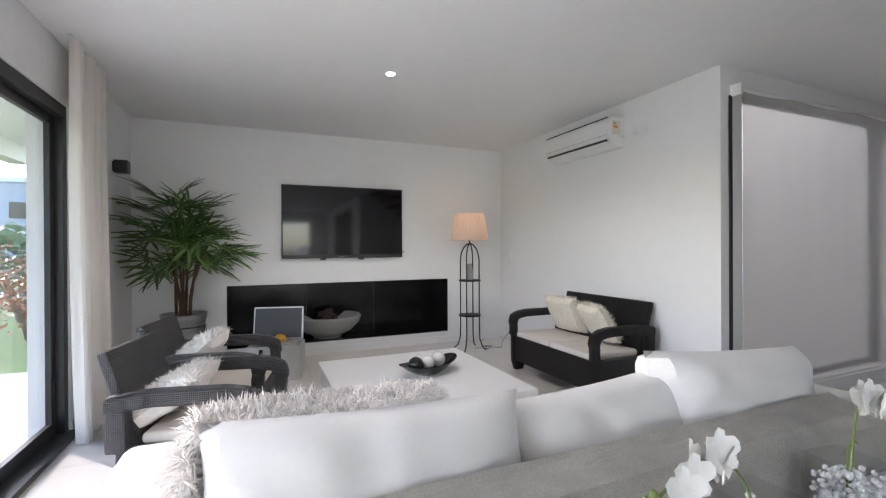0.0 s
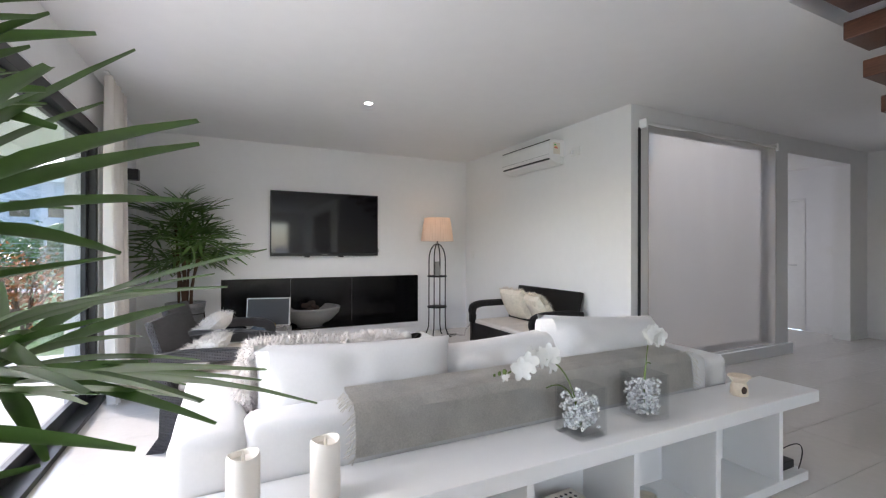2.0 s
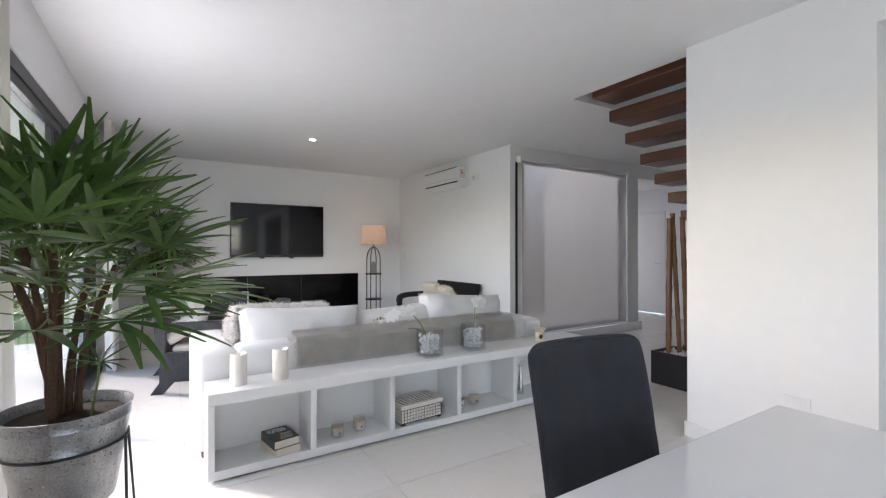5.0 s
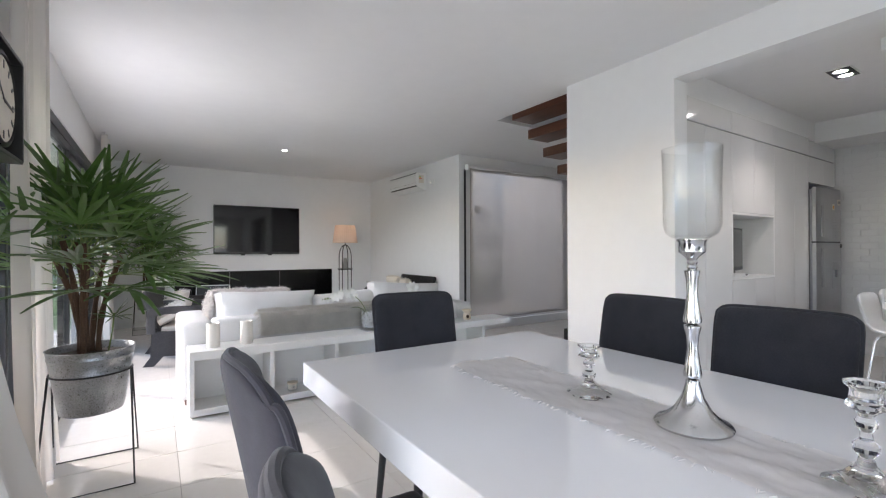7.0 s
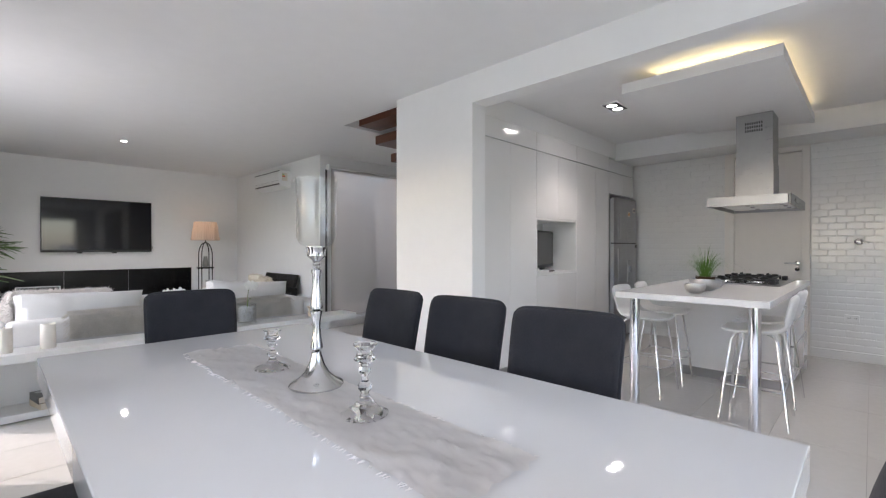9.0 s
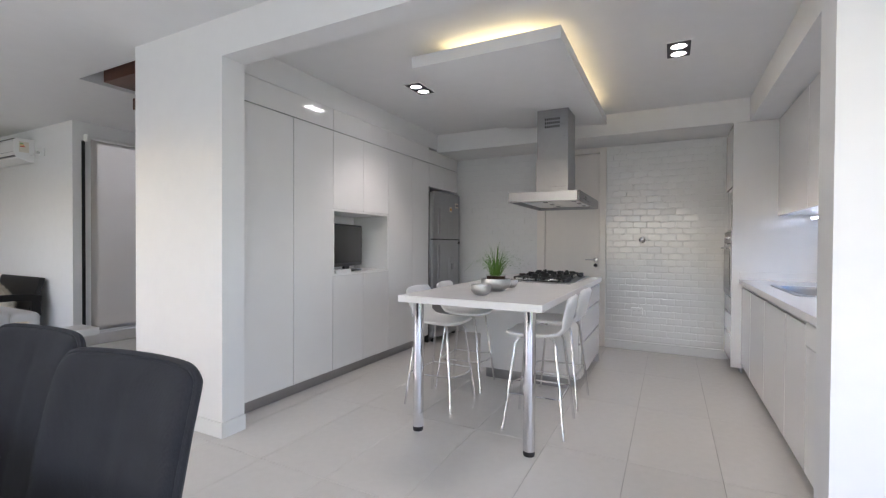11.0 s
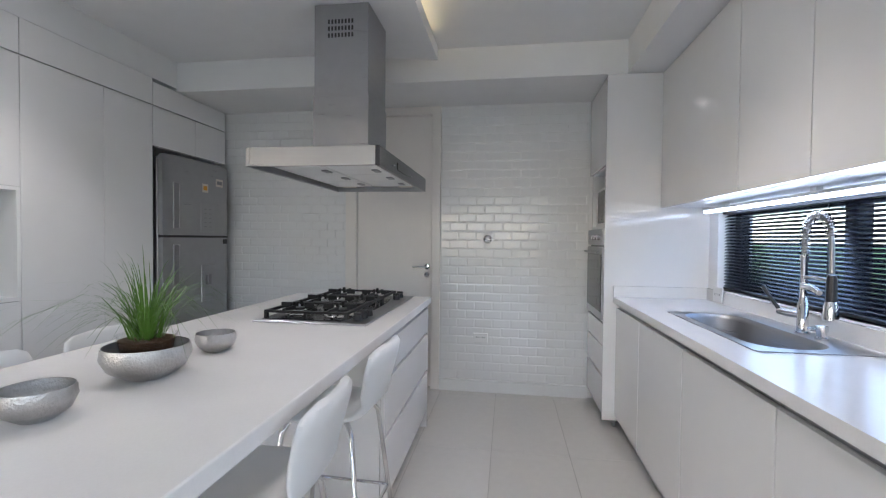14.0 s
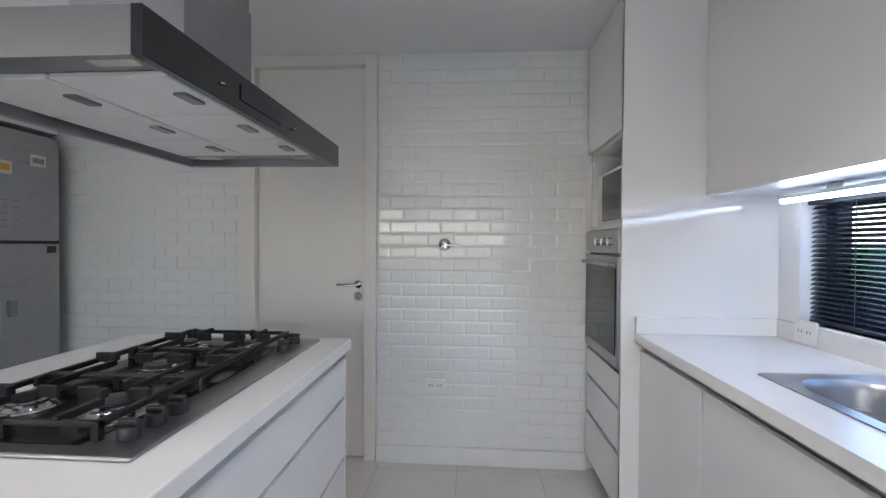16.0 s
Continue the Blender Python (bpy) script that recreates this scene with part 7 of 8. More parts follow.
def twin_spot(cx, cy, rz):
    e = thing("recessed_spot", "black twin recessed ceiling spot, lit", "ceiling lamp", (cx, cy, KZ - 0.004), rz, "twin spots in the kitchen ceiling")
    for x, y in (((-0.15, 0.15), (-0.085, -0.075)), ((-0.15, 0.15), (0.075, 0.085)), ((-0.15, -0.14), (-0.075, 0.075)), ((0.14, 0.15), (-0.075, 0.075))):
        box("trim_bar", x, y, (-0.003, 0.004), WPLAST, e, 0.001, world=False)
    box("tray", (-0.14, 0.14), (-0.075, 0.075), (-0.001, 0.003), BLACKAL, e, 0, world=False)
    for s in (-1, 1):
        turned("lamp_ring", [(0.056, -0.001), (0.056, -0.006), (0.046, -0.008), (0.044, -0.001)], CHROME, e, (s * 0.068, 0, 0), 28)
        turned("lamp_face", [(0.0, -0.002), (0.043, -0.002), (0.043, -0.001), (0.0, -0.001)], SPOTG, e, (s * 0.068, 0, 0), 28)


twin_spot(4.50, -1.88, 0)
twin_spot(4.63, -3.96, 0)

# stools
def stool_proto():
    e = thing("bar_stool", "white moulded bar stool with slim chrome legs", "bar stool", (0, 0, 0), group="bar stools at the island")
    bm = bmesh.new()
    # side line of the shell: (forward, height, half width)
    line = [(0.200, 0.650, 0.110), (0.195, 0.642, 0.155), (0.170, 0.638, 0.182), (0.10, 0.636, 0.192), (0.0, 0.636, 0.192), (-0.09, 0.640, 0.182), (-0.145, 0.655, 0.165), (-0.178, 0.690, 0.152), (-0.193, 0.735, 0.158), (-0.206, 0.79, 0.176), (-0.219, 0.845, 0.182), (-0.227, 0.880, 0.170), (-0.231, 0.897, 0.140), (-0.232, 0.903, 0.085)]
    n = 14
    up, dn = [], []
    for k, (x, z, w) in enumerate(line):
        a, b = line[max(k - 1, 0)], line[min(k + 1, len(line) - 1)]
        nz = Vector((a[1] - b[1], 0, b[0] - a[0])).normalized() * -1
        th = 0.019 if 1 < k < len(line) - 2 else 0.012 if 0 < k < len(line) - 1 else 0.004
        ru, rd = [], []
        for i in range(n + 1):
            u = math.sin((i / n * 2 - 1) * math.pi / 2)
            q = 0.15 + 0.85 * max(0.0, 1 - abs(u) ** 4) ** 0.5
            c = Vector((x + 0.016 * u * u * (k > 7), u * w, z + 0.010 * u * u * (k <= 7)))
            ru.append(bm.verts.new(c + nz * th * q))
            rd.append(bm.verts.new(c - nz * th * q))
        up.append(ru)
        dn.append(rd)
    for k in range(len(line) - 1):
        for i in range(n):
            bm.faces.new((up[k][i], up[k + 1][i], up[k + 1][i + 1], up[k][i + 1]))
            bm.faces.new((dn[k][i], dn[k][i + 1], dn[k + 1][i + 1], dn[k + 1][i]))
        for i in (0, n):
            bm.faces.new((up[k][i], up[k + 1][i], dn[k + 1][i], dn[k][i]))
    for k in (0, len(line) - 1):
        for i in range(n):
            bm.faces.new((up[k][i], up[k][i + 1], dn[k][i + 1], dn[k][i]))
    part("seat_shell", bm, SATIN, e, smooth=True)
    for sx, sy in ((1, 1), (1, -1), (-1, 1), (-1, -1)):
        tube("leg", [(sx * 0.07, sy * 0.07, 0.625), (sx * 0.115, sy * 0.125, 0.615), (sx * 0.135, sy * 0.145, 0.58), (sx * 0.20, sy * 0.205, 0.0)], 0.0095, CHROME, e, 10)
    tube("foot_rest", bez((0.172, -0.178, 0.245), (0.26, 0, 0.245), (0.172, 0.178, 0.245), 10), 0.007, CHROME, e, 8)
    tube("foot_rest", [(-0.172, -0.178, 0.245), (-0.172, 0.178, 0.245)], 0.007, CHROME, e, 8)
    for s in (-1, 1):
        tube("foot_rest", [(-0.172, s * 0.178, 0.245), (0.172, s * 0.178, 0.245)], 0.007, CHROME, e, 8)
    return e


bs = stool_proto()
bs.matrix_basis = pose(4.03, -3.13, 0, 0, 0, 92)
copy_thing(bs, pose(4.60, -3.125, 0, 0, 0, 88))
copy_thing(bs, pose(4.11, -2.315, 0, 0, 0, -92))
copy_thing(bs, pose(4.60, -2.315, 0, 0, 0, -86))

# door in the tiled wall
kd = thing("door_2", "plain white door in the tiled wall, closed", "door", (TWX, -2.80, 0))
kd["kind"] = "structure"
box("door_leaf", (TWX + 0.035, TWX + 0.075), (-3.15, -2.48), (0.008, 2.36), DOORP, kd, 0.002)
for y in ((-3.225, -3.15), (-2.48, -2.38)):
    box("door_frame", (TWX - 0.012, TWX + 0.11), y, (0, 2.427), DOORP, kd, 0.004)
box("door_frame", (TWX - 0.012, TWX + 0.11), (-3.15, -2.48), (2.362, 2.427), DOORP, kd, 0.004)
hn = tube("door_handle", [(0.035, -0.305, 1.055), (-0.018, -0.305, 1.055), (-0.022, -0.295, 1.055), (-0.022, -0.19, 1.055)], 0.0085, CHROME, kd, 10, "chrome lever handle")
for z in (1.055, 0.985):
    bm = bmesh.new()
    spin(bm, [(0.0, 0), (0.024, 0), (0.026, 0.004), (0.022, 0.008), (0.0, 0.008)], 20)
    put(bm, Matrix.Translation((0.035, -0.305, z)) @ Matrix.Rotation(radians(-90), 4, "Y"))
    part("rosette", bm, CHROME, kd, "chrome rosette", smooth=True)

vl = thing("wall_valve", "chrome lever valve on the tiled wall", "valve", (TWX + 0.0075, -3.63, 1.30))
bm = bmesh.new()
spin(bm, [(0.0, 0), (0.036, 0), (0.036, 0.006), (0.026, 0.016), (0.017, 0.022), (0.017, 0.040), (0.0, 0.042)], 28)
put(bm, Matrix.Rotation(radians(-90), 4, "Y"))
part("valve_body", bm, CHROME, vl, smooth=True)
tube("lever", [(-0.034, 0, 0), (-0.040, -0.03, -0.004), (-0.038, -0.085, -0.006)], [0.009, 0.006, 0.005], CHROME, vl, 10)
plate_k = thing("wall_socket", "white twin wall socket on the tiled wall", "wall socket", (TWX, -3.58, 0.40))
box("plate", (TWX - 0.006, TWX + 0.008), (-3.64, -3.52), (0.42, 0.50), WPLAST, plate_k, 0.003)
for y in (-3.605, -3.555):
    for dy, rz in ((-0.008, 20), (0.008, -20)):
        bm = bmesh.new()
        add_box(bm, (-0.0008, 0.0008), (-0.002, 0.002), (-0.007, 0.007))
        put(bm, Matrix.Translation((-0.0063, y + 3.58 + dy, 0.066)) @ Matrix.Rotation(radians(rz), 4, "X"))
        part("pin_slot", bm, PLAST, plate_k)

# tall oven unit
TX0, TFY = 6.101, -4.455
ou = thing("oven_cabinet", "tall white cabinet holding a microwave and an oven", "cabinet", (6.34, -4.76, 0))
box("side_panel", (TX0, TX0 + 0.02), (KW, TFY), (0.06, 2.425), LACQ, ou, 0.0015)
box("side_panel", (TWX - 0.02, TWX - 0.002), (KW, TFY - 0.022), (0.06, 2.425), LACQ, ou, 0.001)
box("carcass", (TX0 + 0.02, TWX - 0.02), (KW, TFY - 0.03), (0.06, 0.62), SATIN, ou, 0)
box("niche_back", (TX0 + 0.02, TWX - 0.02), (KW + 0.05, KW + 0.07), (0.62, 1.81), SATIN, ou, 0)
box("carcass_top", (TX0 + 0.02, TWX - 0.02), (KW, TFY - 0.03), (1.81, 2.425), SATIN, ou, 0)
box("shelf", (TX0 + 0.02, TWX - 0.02), (KW, TFY - 0.02), (1.385, 1.405), SATIN, ou, 0.001)
box("upper_door", (TX0 + 0.002, TWX - 0.004), (TFY - 0.02, TFY), (1.82, 2.42), LACQ, ou, 0.0015)
for a, b in ((0.10, 0.36), (0.37, 0.57), (0.575, 0.665)):
    if b < 0.6:
        box("drawer_front", (TX0 + 0.002, TWX - 0.004), (TFY - 0.02, TFY), (a, b - 0.012), LACQ, ou, 0.0015)
box("drawer_front", (TX0 + 0.002, TWX - 0.004), (TFY - 0.02, TFY), (0.575, 0.72), LACQ, ou, 0.0015)
box("plinth_board", (TX0 + 0.04, TWX - 0.02), (TFY - 0.10, TFY - 0.085), (0, 0.06), STEEL, ou, 0)
ov = thing("oven", "steel built-in oven with a dark glass door", "oven", (6.34, -4.6, 0.75))
box("oven_body", (TX0 + 0.03, TWX - 0.03), (KW + 0.08, TFY - 0.012), (0.735, 1.383), PLAST, ov, 0)
box("control_fascia", (TX0 + 0.022, TWX - 0.022), (TFY - 0.012, TFY + 0.010), (1.265, 1.380), STEEL, ov, 0.003)
od = box("oven_door", (TX0 + 0.022, TWX - 0.022), (TFY - 0.012, TFY + 0.012), (0.745, 1.252), STEELD, ov, 0.003)
box("door_glass", (TX0 + 0.04, TWX - 0.04), (TFY + 0.012, TFY + 0.016), (0.80, 1.20), SCREEN, od, 0.001, "dark oven glass")
box("door_handle", (TX0 + 0.05, TWX - 0.05), (TFY + 0.030, TFY + 0.045), (1.205, 1.222), STEEL, od, 0.004)
for x in (TX0 + 0.07, TWX - 0.07):
    box("handle_post", (x - 0.006, x + 0.006), (TFY + 0.010, TFY + 0.032), (1.207, 1.220), STEEL, od, 0.001)
for x in (TX0 + 0.10, TX0 + 0.20, TX0 + 0.30):
    bm = bmesh.new()
    spin(bm, [(0.0, 0), (0.020, 0), (0.018, 0.024), (0.0, 0.025)], 20)
    put(bm, Matrix.Translation((x - 6.34, TFY + 0.010 + 4.6, 1.32 - 0.75)) @ Matrix.Rotation(radians(-90), 4, "X"))
    part("knob", bm, CHROME, ov, "steel oven knob", smooth=True)
mw = thing("microwave", "white microwave oven standing in the tall unit", "microwave", (6.34, -4.6, 1.405))
box("microwave_body", (TX0 + 0.06, TWX - 0.06), (KW + 0.12, TFY - 0.045), (1.405, 1.69), WPLAST, mw, 0.006)
box("microwave_door", (TX0 + 0.10, TWX - 0.16), (TFY - 0.045, TFY - 0.035), (1.43, 1.67), SCREEN, mw, 0.003, "dark microwave window")
box("microwave_keys", (TWX - 0.15, TWX - 0.075), (TFY - 0.045, TFY - 0.038), (1.43, 1.67), WPLAST, mw, 0.002)

# counter run under the window
CT, CFY = 0.915, -4.515
for x0, x1 in ((5.57, 6.10), (4.95, 5.568), (4.29, 4.948), (3.832, 4.288)):
    e = thing("base_cabinet", "white gloss base cabinet under the sink counter", "cabinet", ((x0 + x1) / 2, -4.78, 0), group="white base cabinets under the counter")
    box("body", (x0, x1), (KW, CFY - 0.045), (0.09, CT - 0.045 - (0.25 if 4.2 < x0 < 5.5 else 0)), SATIN, e, 0)
    box("door", (x0 + 0.002, x1 - 0.002), (CFY - 0.042, CFY - 0.022), (0.10, CT - 0.075), LACQ, e, 0.002)
    box("grip_channel", (x0, x1), (CFY - 0.06, CFY - 0.044), (CT - 0.075, CT - 0.046), STEEL, e, 0, "steel finger channel")
dw = thing("dishwasher", "white dishwasher under the counter", "dishwasher", (3.53, -4.78, 0))
box("body", (3.232, 3.828), (KW, CFY - 0.05), (0.09, CT - 0.05), WPLAST, dw, 0)
box("front_door", (3.234, 3.826), (CFY - 0.05, CFY - 0.018), (0.10, 0.74), WPLAST, dw, 0.005)
box("control_strip", (3.234, 3.826), (CFY - 0.05, CFY - 0.014), (0.745, CT - 0.055), WPLAST, dw, 0.006)
for k in range(5):
    box("key", (3.26 + 0.04 * k, 3.285 + 0.04 * k), (CFY - 0.0145, CFY - 0.012), (0.80, 0.815), GREYP, dw, 0.001)
box("badge", (3.49, 3.58), (CFY - 0.0145, CFY - 0.0125), (0.768, 0.784), BLUEP, dw, 0)
bc = thing("base_cabinet", "white gloss base cabinet beside the dishwasher", "cabinet", (3.12, -4.78, 0), group="white base cabinets under the counter")
box("body", (KX1 + 0.002, 3.228), (KW, CFY - 0.045), (0.09, CT - 0.045), SATIN, bc, 0)
box("door", (KX1 + 0.004, 3.226), (CFY - 0.042, CFY - 0.022), (0.10, CT - 0.075), LACQ, bc, 0.002)
cpl = thing("plinth", "brushed grey plinth under the counter", "plinth", (4.5, CFY - 0.08, 0))
box("plinth_board", (KX1, 6.05), (CFY - 0.09, CFY - 0.075), (0, 0.09), STEEL, cpl, 0)

# worktop with the sink cut-out
SX0, SX1, SY0, SY1 = 4.64, 5.49, -5.06, -4.67
cw_ = thing("worktop", "white quartz counter top with an inset steel sink", "worktop", (4.6, -4.78, CT - 0.04))
for x, y in (((KX1 + 0.002, SX0), (KW, CFY)), ((SX1, TX0 - 0.001), (KW, CFY)), ((SX0, SX1), (SY1, CFY)), ((SX0, SX1), (KW, SY0))):
    box("slab", x, y, (CT - 0.04, CT), QUARTZ, cw_, 0)
box("upstand", (KX1 + 0.002, TX0 - 0.02), (KW, KW + 0.018), (CT, CT + 0.075), QUARTZ, cw_, 0.002)
box("upstand", (TX0 - 0.019, TX0 - 0.001), (KW, CFY + 0.0), (CT, CT + 0.075), QUARTZ, cw_, 0.002)
sn = thing("sink", "brushed steel single sink set in the counter", "sink", (4.93, -4.82, CT))


def basin(x0, x1, y0, y1, d):
    bm = bmesh.new()
    r = 0.12
    def ring(inset, z, n=6):
        pts = []
        for cx, cy, a0 in ((x1 - r, y1 - r, 0), (x0 + r, y1 - r, 90), (x0 + r, y0 + r, 180), (x1 - r, y0 + r, 270)):
            for i in range(n + 1):
                a = radians(a0 + 90 * i / n)
                pts.append(bm.verts.new((cx + (r - inset) * math.cos(a) - 4.93, cy + (r - inset) * math.sin(a) + 4.82, z)))
        return pts
    rs = [ring(-0.004, 0.003), ring(0.0, 0.0), ring(0.008, -0.02), ring(0.014, -d + 0.03), ring(0.04, -d)]
    for a, b in zip(rs, rs[1:]):
        for i in range(len(a)):
            bm.faces.new((a[i], a[(i + 1) % len(a)], b[(i + 1) % len(a)], b[i]))
    bm.faces.new(rs[-1])
    part("basin", bm, STEEL, sn, smooth=True)
    turned("drain", [(0.0, -d + 0.001), (0.045, -d + 0.001), (0.045, -d + 0.004), (0.0, -d + 0.002)], CHROME, sn, ((x0 + x1) / 2 - 4.93, (y0 + y1) / 2 + 4.82, 0), 24)


basin(4.68, 5.45, -4.97, -4.70, 0.18)


def rounded(x0, x1, y0, y1, r, z, bm, n=6):
    pts = []
    for cx, cy, a0 in ((x1 - r, y1 - r, 0), (x0 + r, y1 - r, 90), (x0 + r, y0 + r, 180), (x1 - r, y0 + r, 270)):
        for i in range(n + 1):
            a = radians(a0 + 90 * i / n)
            pts.append(bm.verts.new((cx + r * math.cos(a) - 4.93, cy + r * math.sin(a) + 4.82, z)))
    return pts


bm = bmesh.new()
rs = [rounded(SX0 - 0.012, SX1 + 0.012, SY0 - 0.012, SY1 + 0.012, 0.02, z, bm) for z in (0.0005, 0.004)]
rs += [rounded(4.676, 5.454, -4.974, -4.696, 0.124, z, bm) for z in (0.004, 0.0005)]
for a, b in zip(rs, rs[1:]):
    for i in range(len(a)):
        bm.faces.new((a[i], a[(i + 1) % len(a)], b[(i + 1) % len(a)], b[i]))
part("rim", bm, STEEL, sn)

# spring tap
tp_ = thing("kitchen_tap", "chrome spring tap with a black spray head behind the sink", "tap", (4.99, -5.02, CT + 0.004), 90)
turned("tap_base", [(0.028, 0), (0.028, 0.006), (0.021, 0.012), (0.019, 0.13), (0.015, 0.135), (0.012, 0.16), (0.012, 0.30), (0.015, 0.305), (0.015, 0.33), (0.0, 0.33)], CHROME, tp_, seg=24)
tube("mixer_arm", [(0, 0, 0.075), (0.03, -0.05, 0.075), (0.045, -0.085, 0.08)], 0.014, CHROME, tp_, 14)
tube("lever", [(0.045, -0.085, 0.09), (0.075, -0.11, 0.15), (0.09, -0.125, 0.185)], [0.008, 0.007, 0.009], PLAST, tp_, 10, "black lever")
hose = [Vector((0, 0, 0.33)), Vector((0, 0, 0.385))] + [Vector((0, 0.075 - 0.075 * math.cos(radians(a)), 0.405 + 0.085 * math.sin(radians(a)))) for a in range(0, 181, 15)] + [Vector((0, 0.155, 0.38)), Vector((0, 0.16, 0.26))]
tube("hose", hose, 0.009, STEEL, tp_, 10, "ribbed steel hose")
bm = bmesh.new()
path = hose[:-2]
acc = [0.0]
for a, b in zip(path, path[1:]):
    acc.append(acc[-1] + (b - a).length)
pts = []
turns = 26
for k in range(turns * 8 + 1):
    t = k / (turns * 8) * acc[-1]
    i = max(j for j in range(len(acc)) if acc[j] <= t + 1e-9)
    i = min(i, len(path) - 2)
    f = (t - acc[i]) / (acc[i + 1] - acc[i])
    c = path[i].lerp(path[i + 1], f)
    d = (path[i + 1] - path[i]).normalized()
    s = Vector((1, 0, 0))
    q = d.cross(s)
    a = k / 8 * 2 * math.pi
    pts.append(c + 0.0165 * (s * math.cos(a) + q * math.sin(a)))
tube_into(bm, pts, 0.0024, 5)
part("spring", bm, CHROME, tp_, "coiled chrome spring", smooth=True)
bm = bmesh.new()
spin(bm, [(0.0, 0.255), (0.014, 0.255), (0.017, 0.24), (0.017, 0.155), (0.0, 0.155)], 18, (0, 0.16, 0))
sp_ = part("spray_grip", bm, PLAST, tp_, "black spray grip", smooth=True)
bm = bmesh.new()
spin(bm, [(0.0, 0.155), (0.019, 0.155), (0.024, 0.13), (0.026, 0.085), (0.0, 0.083)], 18, (0, 0.16, 0))
part("spray_nozzle", bm, CHROME, sp_, smooth=True)
tube("dock_arm", [(0, 0, 0.235), (0, 0.08, 0.238), (0, 0.145, 0.235)], 0.008, CHROME, tp_, 10)
tube("filler_spout", [(0, 0, 0.20), (0.03, 0.10, 0.20), (0.035, 0.15, 0.185)], [0.014, 0.012, 0.011], CHROME, tp_, 12)
sd = thing("soap_dispenser", "small chrome soap dispenser beside the tap", "soap dispenser", (4.86, -5.01, CT + 0.004))
turned("pump_base", [(0.022, 0), (0.022, 0.01), (0.018, 0.014), (0.018, 0.035), (0.021, 0.036), (0.021, 0.055), (0.0, 0.056)], CHROME, sd, seg=20)
tube("pump_spout", [(0, 0, 0.048), (0, 0.05, 0.045)], 0.006, CHROME, sd, 8)
plk = thing("wall_socket", "white twin socket on the counter upstand", "wall socket", (5.87, KW + 0.02, CT))
box("plate", (5.85, 5.965), (KW + 0.018, KW + 0.03), (CT + 0.01, CT + 0.10), WPLAST, plk, 0.003)
for x in (5.885, 5.93):
    for dx in (-0.008, 0.008):
        box("pin_slot", (x + dx - 0.0015, x + dx + 0.0015), (KW + 0.0299, KW + 0.0308), (CT + 0.05, CT + 0.062), PLAST, plk, 0)

# window and blind
kw = thing("window_4", "low wide black framed kitchen window", "window", (5.05, KW - 0.1, 1.0))
kw["kind"] = "structure"
box("window_sill", (4.05, 5.98), (KW - 0.2, KW + 0.005), (0.985, 1.0), TRIM, kw, 0)
for x in ((4.05, 4.10), (5.0, 5.07), (5.93, 5.98)):
    box("mullion", x, (KW - 0.16, KW - 0.10), (1.05, 1.46), BLACKAL, kw, 0.002)
for z in ((1.0, 1.05), (1.46, 1.51)):
    box("rail", (4.05, 5.98), (KW - 0.16, KW - 0.10), z, BLACKAL, kw, 0.002)
for x in ((4.10, 5.0), (5.07, 5.93)):
    p_ = box("pane", x, (KW - 0.134, KW - 0.128), (1.05, 1.46), PANE, kw, 0)
    p_.visible_shadow = False
vb_ = thing("venetian_blind", "black venetian blind with open slats in the kitchen window", "venetian blind", (5.05, KW - 0.03, 1.0))
box("head_rail", (4.07, 5.97), (KW - 0.055, KW - 0.02), (1.47, 1.505), BLACKAL, vb_, 0.002)
me_sl = None
for k in range(24):
    z = 1.458 - k * 0.0188
    bm = bmesh.new()
    rows = []
    for i in range(5):
        u = i / 4 * 2 - 1
        rows.append([bm.verts.new((x, u * 0.0115, 0.002 * (1 - u * u) - u * 0.0075)) for x in (-0.97, 0.91)])
    for p, q in zip(rows, rows[1:]):
        bm.faces.new((p[0], p[1], q[1], q[0]))
    if me_sl is None:
        s_ = part("slat", bm, SLATM, vb_, smooth=True)
        me_sl = s_.data
    else:
        bm.free()
        s_ = new("slat", me_sl)
        s_.parent = vb_
    s_.location = (0, -0.008, z - 1.0)
for x in (4.35, 5.05, 5.75):
    box("ladder_cord", (x - 0.0015, x + 0.0015), (KW - 0.0265, KW - 0.0245), (1.01, 1.47), BLACKAL, vb_, 0)
box("bottom_rail", (4.08, 5.96), (KW - 0.05, KW - 0.026), (1.002, 1.014), BLACKAL, vb_, 0.002)

# wall cabinets and led strip
UFY, UZ0, UZ1 = -4.81, 1.525, 2.425
for x0, x1 in ((5.108, 6.10), (4.626, 5.106), (4.13, 4.624), (3.63, 4.128), (KX1 + 0.002, 3.628)):
    e = thing("wall_cabinet", "white gloss wall cabinet above the kitchen window", "cabinet", ((x0 + x1) / 2, -4.85, UZ0), group="white wall cabinets above the counter")
    box("body", (x0, x1), (KW, UFY - 0.021), (UZ0, UZ1), SATIN, e, 0)
    box("door", (x0 + 0.0015, x1 - 0.0015), (UFY - 0.02, UFY), (UZ0 - 0.004, UZ1 - 0.002), LACQ, e, 0.0015)
ls = thing("led_strip", "lit cool white led tube under the wall cabinets", "led strip", (4.9, -4.97, UZ0 - 0.02))
box("diffuser", (3.9, 5.955), (-5.045, -5.020), (UZ0 - 0.050, UZ0 - 0.034), LEDG, ls, 0.003, "glowing diffuser")
box("housing", (3.89, 5.96), (-5.052, -5.013), (UZ0 - 0.034, UZ0 - 0.020), WPLAST, ls, 0.002)
for x in (4.2, 4.95, 5.7):
    box("bracket", (x - 0.02, x + 0.02), (-5.045, -5.02), (UZ0 - 0.020, UZ0), WPLAST, ls, 0.001)

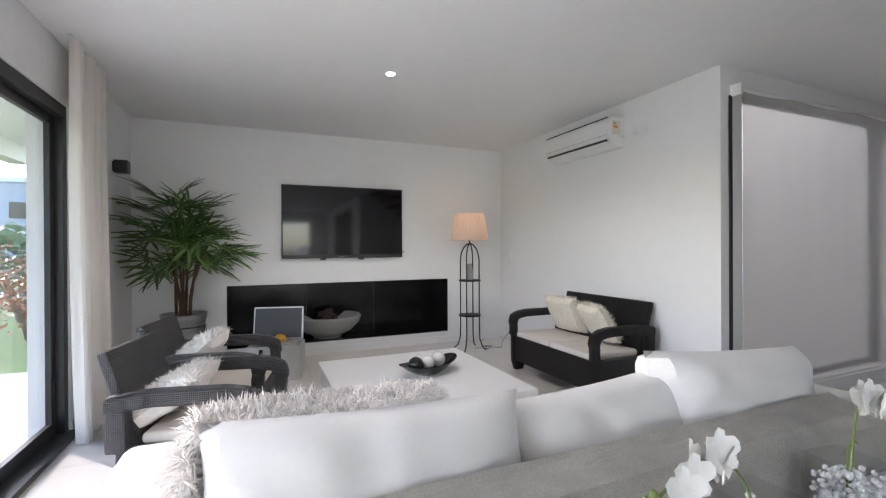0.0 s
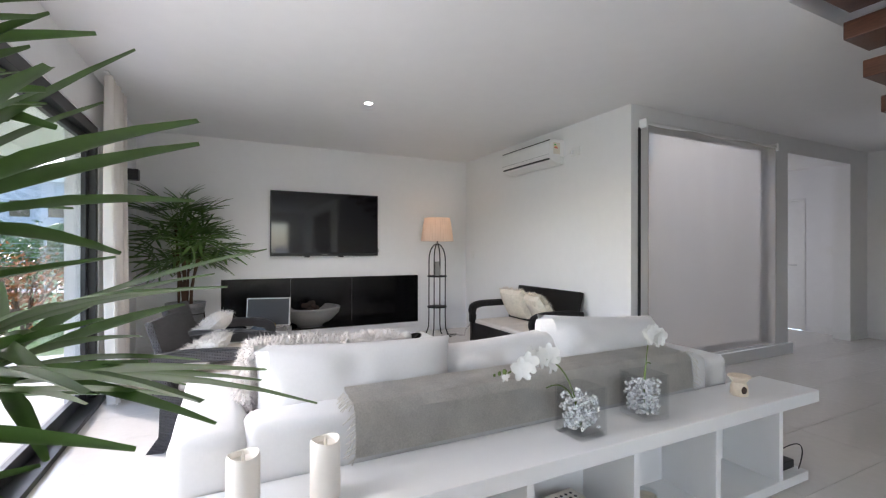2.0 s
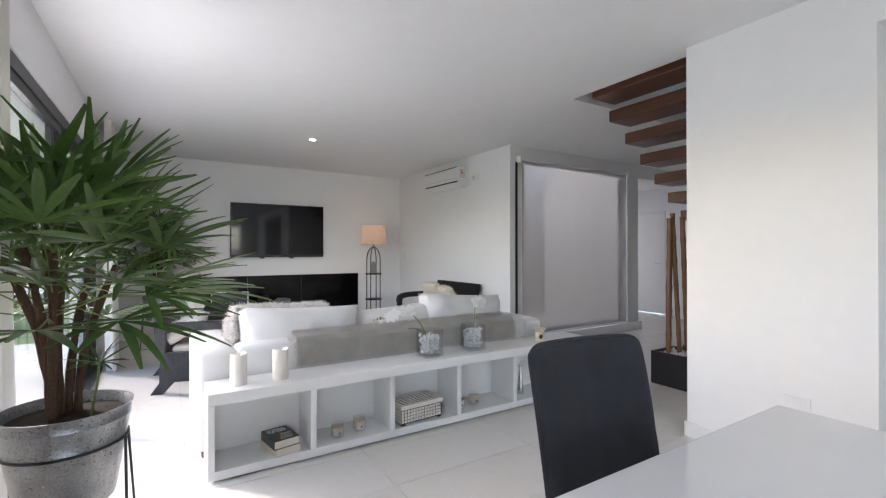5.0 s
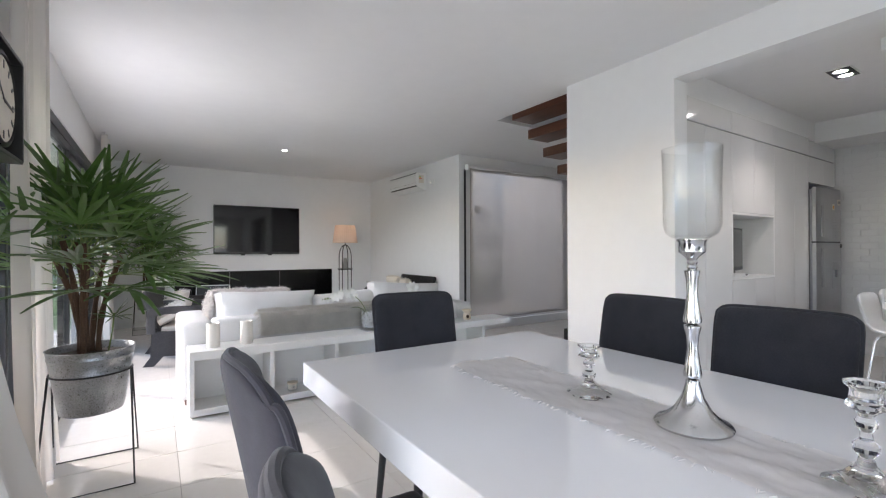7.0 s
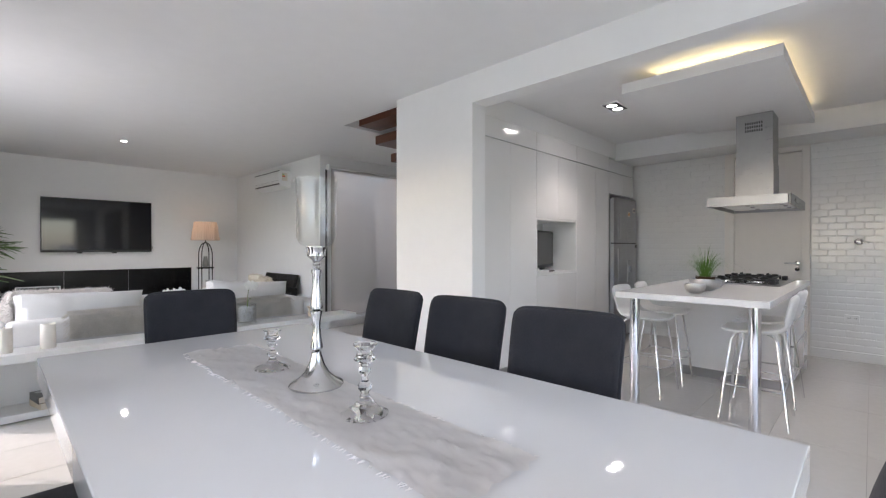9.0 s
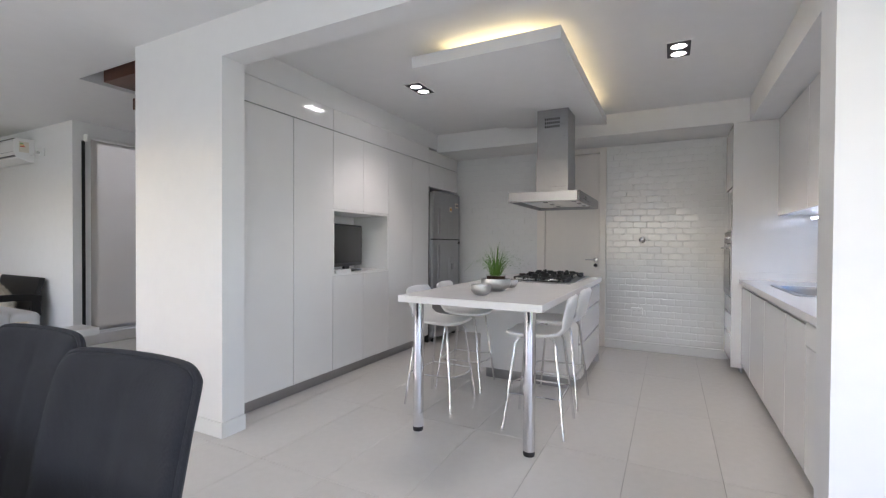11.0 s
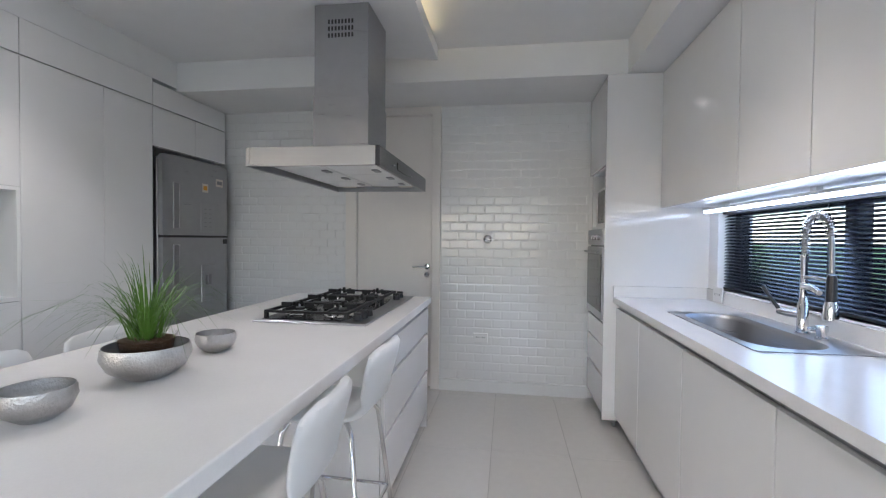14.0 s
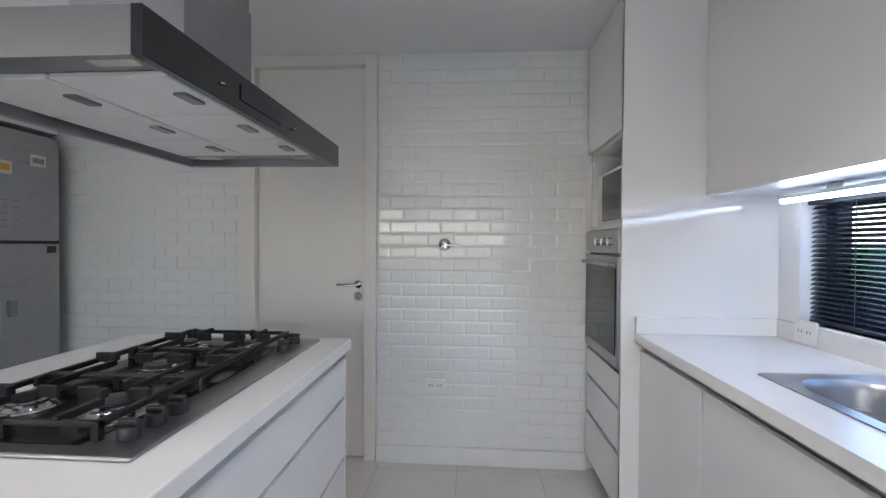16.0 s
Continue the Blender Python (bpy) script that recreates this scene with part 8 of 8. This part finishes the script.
# ---- floor tiles and wall tiles ----
PX, PY, JX, JY = 0.955, 0.468, 6.61, -3.715
floor_ob = bpy.data.objects["floor"]
bm = bmesh.new()
add_box(bm, (-PX / 2 + 0.0015, PX / 2 - 0.0015), (-PY / 2 + 0.0015, PY / 2 - 0.0015), (-0.004, 0.0))
tile_me = bpy.data.meshes.new("floor_tile")
bm.to_mesh(tile_me)
bm.free()
tile_me.materials.append(TILE)
cells = []
for i in range(-9, 3):
    for j in range(-7, 21):
        cx, cy = JX + (i + 0.5) * PX, JY + (j + 0.5) * PY
        if -1.3 < cx < 8.6 and BY - 0.3 < cy < TVY + 0.2:
            cells.append((abs(cx - 2) + 0.7 * abs(cy + 0.5), cx, cy))
cells.sort()
rest = bmesh.new()
for k, (_, cx, cy) in enumerate(cells):
    x0, x1 = max(cx - PX / 2, WX - 0.02), min(cx + PX / 2, 8.42)
    y0, y1 = max(cy - PY / 2, BY), min(cy + PY / 2, TVY + 0.01)
    whole = x1 - x0 > PX - 1e-6 and y1 - y0 > PY - 1e-6
    if k < 290 and whole:
        t = new("floor_tile", tile_me)
        t.parent = floor_ob
        t.location = (cx, cy, 0)
    elif x1 - x0 > 0.01 and y1 - y0 > 0.01:
        add_box(rest, (x0 + 0.0015, x1 - 0.0015), (y0 + 0.0015, y1 - 0.0015), (-0.004, 0.0))
fr_rest = link("cut_floor_tiles", rest, TILE, floor_ob)
fr_rest["kind"] = "stuff"

TW, TH, GAP = 0.150, 0.0744, 0.0014


def glazed_tile_mesh(w, h):
    """A bevelled glazed tile whose face looks along -x."""
    bm = bmesh.new()
    bx, bz = min(0.012, w * 0.3), min(0.012, h * 0.3)
    back = [bm.verts.new((0.0, y, z)) for y, z in ((-w / 2, -h / 2), (w / 2, -h / 2), (w / 2, h / 2), (-w / 2, h / 2))]
    mid = [bm.verts.new((-0.0066, v.co.y, v.co.z)) for v in back]
    top = [bm.verts.new((-0.0080, math.copysign(w / 2 - bx, v.co.y), math.copysign(h / 2 - bz, v.co.z))) for v in back]
    for a, b in ((back, mid), (mid, top)):
        for i in range(4):
            bm.faces.new((a[i], a[(i + 1) % 4], b[(i + 1) % 4], b[i]))
    bm.faces.new(top)
    bmesh.ops.recalc_face_normals(bm, faces=bm.faces)
    me = bpy.data.meshes.new("wall_tile")
    bm.to_mesh(me)
    bm.free()
    me.materials.append(SUBWAY)
    return me


wall_ob = bpy.data.objects["wall_tiled"]
tiles = []
row = 0
z = 0.10 + TH / 2
while z + TH / 2 <= 2.42:
    for y0, y1 in ((-4.455, -3.228), (-2.378, -0.63)):
        y = y1 - (0.5 * TW if row % 2 else 0.0)
        edges = [y1] + ([y] if y < y1 else [])
        while edges[-1] > y0:
            edges.append(max(edges[-1] - TW, y0))
        for a, b in zip(edges, edges[1:]):
            if a - b > 0.012:
                tiles.append((round(a - b, 4), (a + b) / 2, z))
    z += TH
    row += 1
mes = {}
near = sorted(range(len(tiles)), key=lambda k: abs(tiles[k][1] + 3.75) + 0.6 * abs(tiles[k][2] - 1.3))
parts_set = set(near[:300])
verts, faces = [], []
rt = random.Random(3)
for k, (w, y, z) in enumerate(tiles):
    if w not in mes:
        mes[w] = glazed_tile_mesh(w - GAP, TH - GAP)
    tilt = Euler((0, rt.gauss(0, 0.009), rt.gauss(0, 0.009))).to_matrix().to_4x4()
    m = Matrix.Translation((TWX + 0.0150, y, z)) @ tilt
    if k in parts_set:
        t = new("wall_tile", mes[w])
        t.parent = wall_ob
        t.matrix_basis = m
    else:
        o = len(verts)
        verts += [m @ v.co for v in mes[w].vertices]
        faces += [[o + i for i in p.vertices] for p in mes[w].polygons]
me = bpy.data.meshes.new("far_wall_tiles")
me.from_pydata([tuple(v) for v in verts], [], faces)
me.materials.append(SUBWAY)
fw = new("far_wall_tiles", me)
fw.parent = wall_ob
fw["kind"] = "stuff"
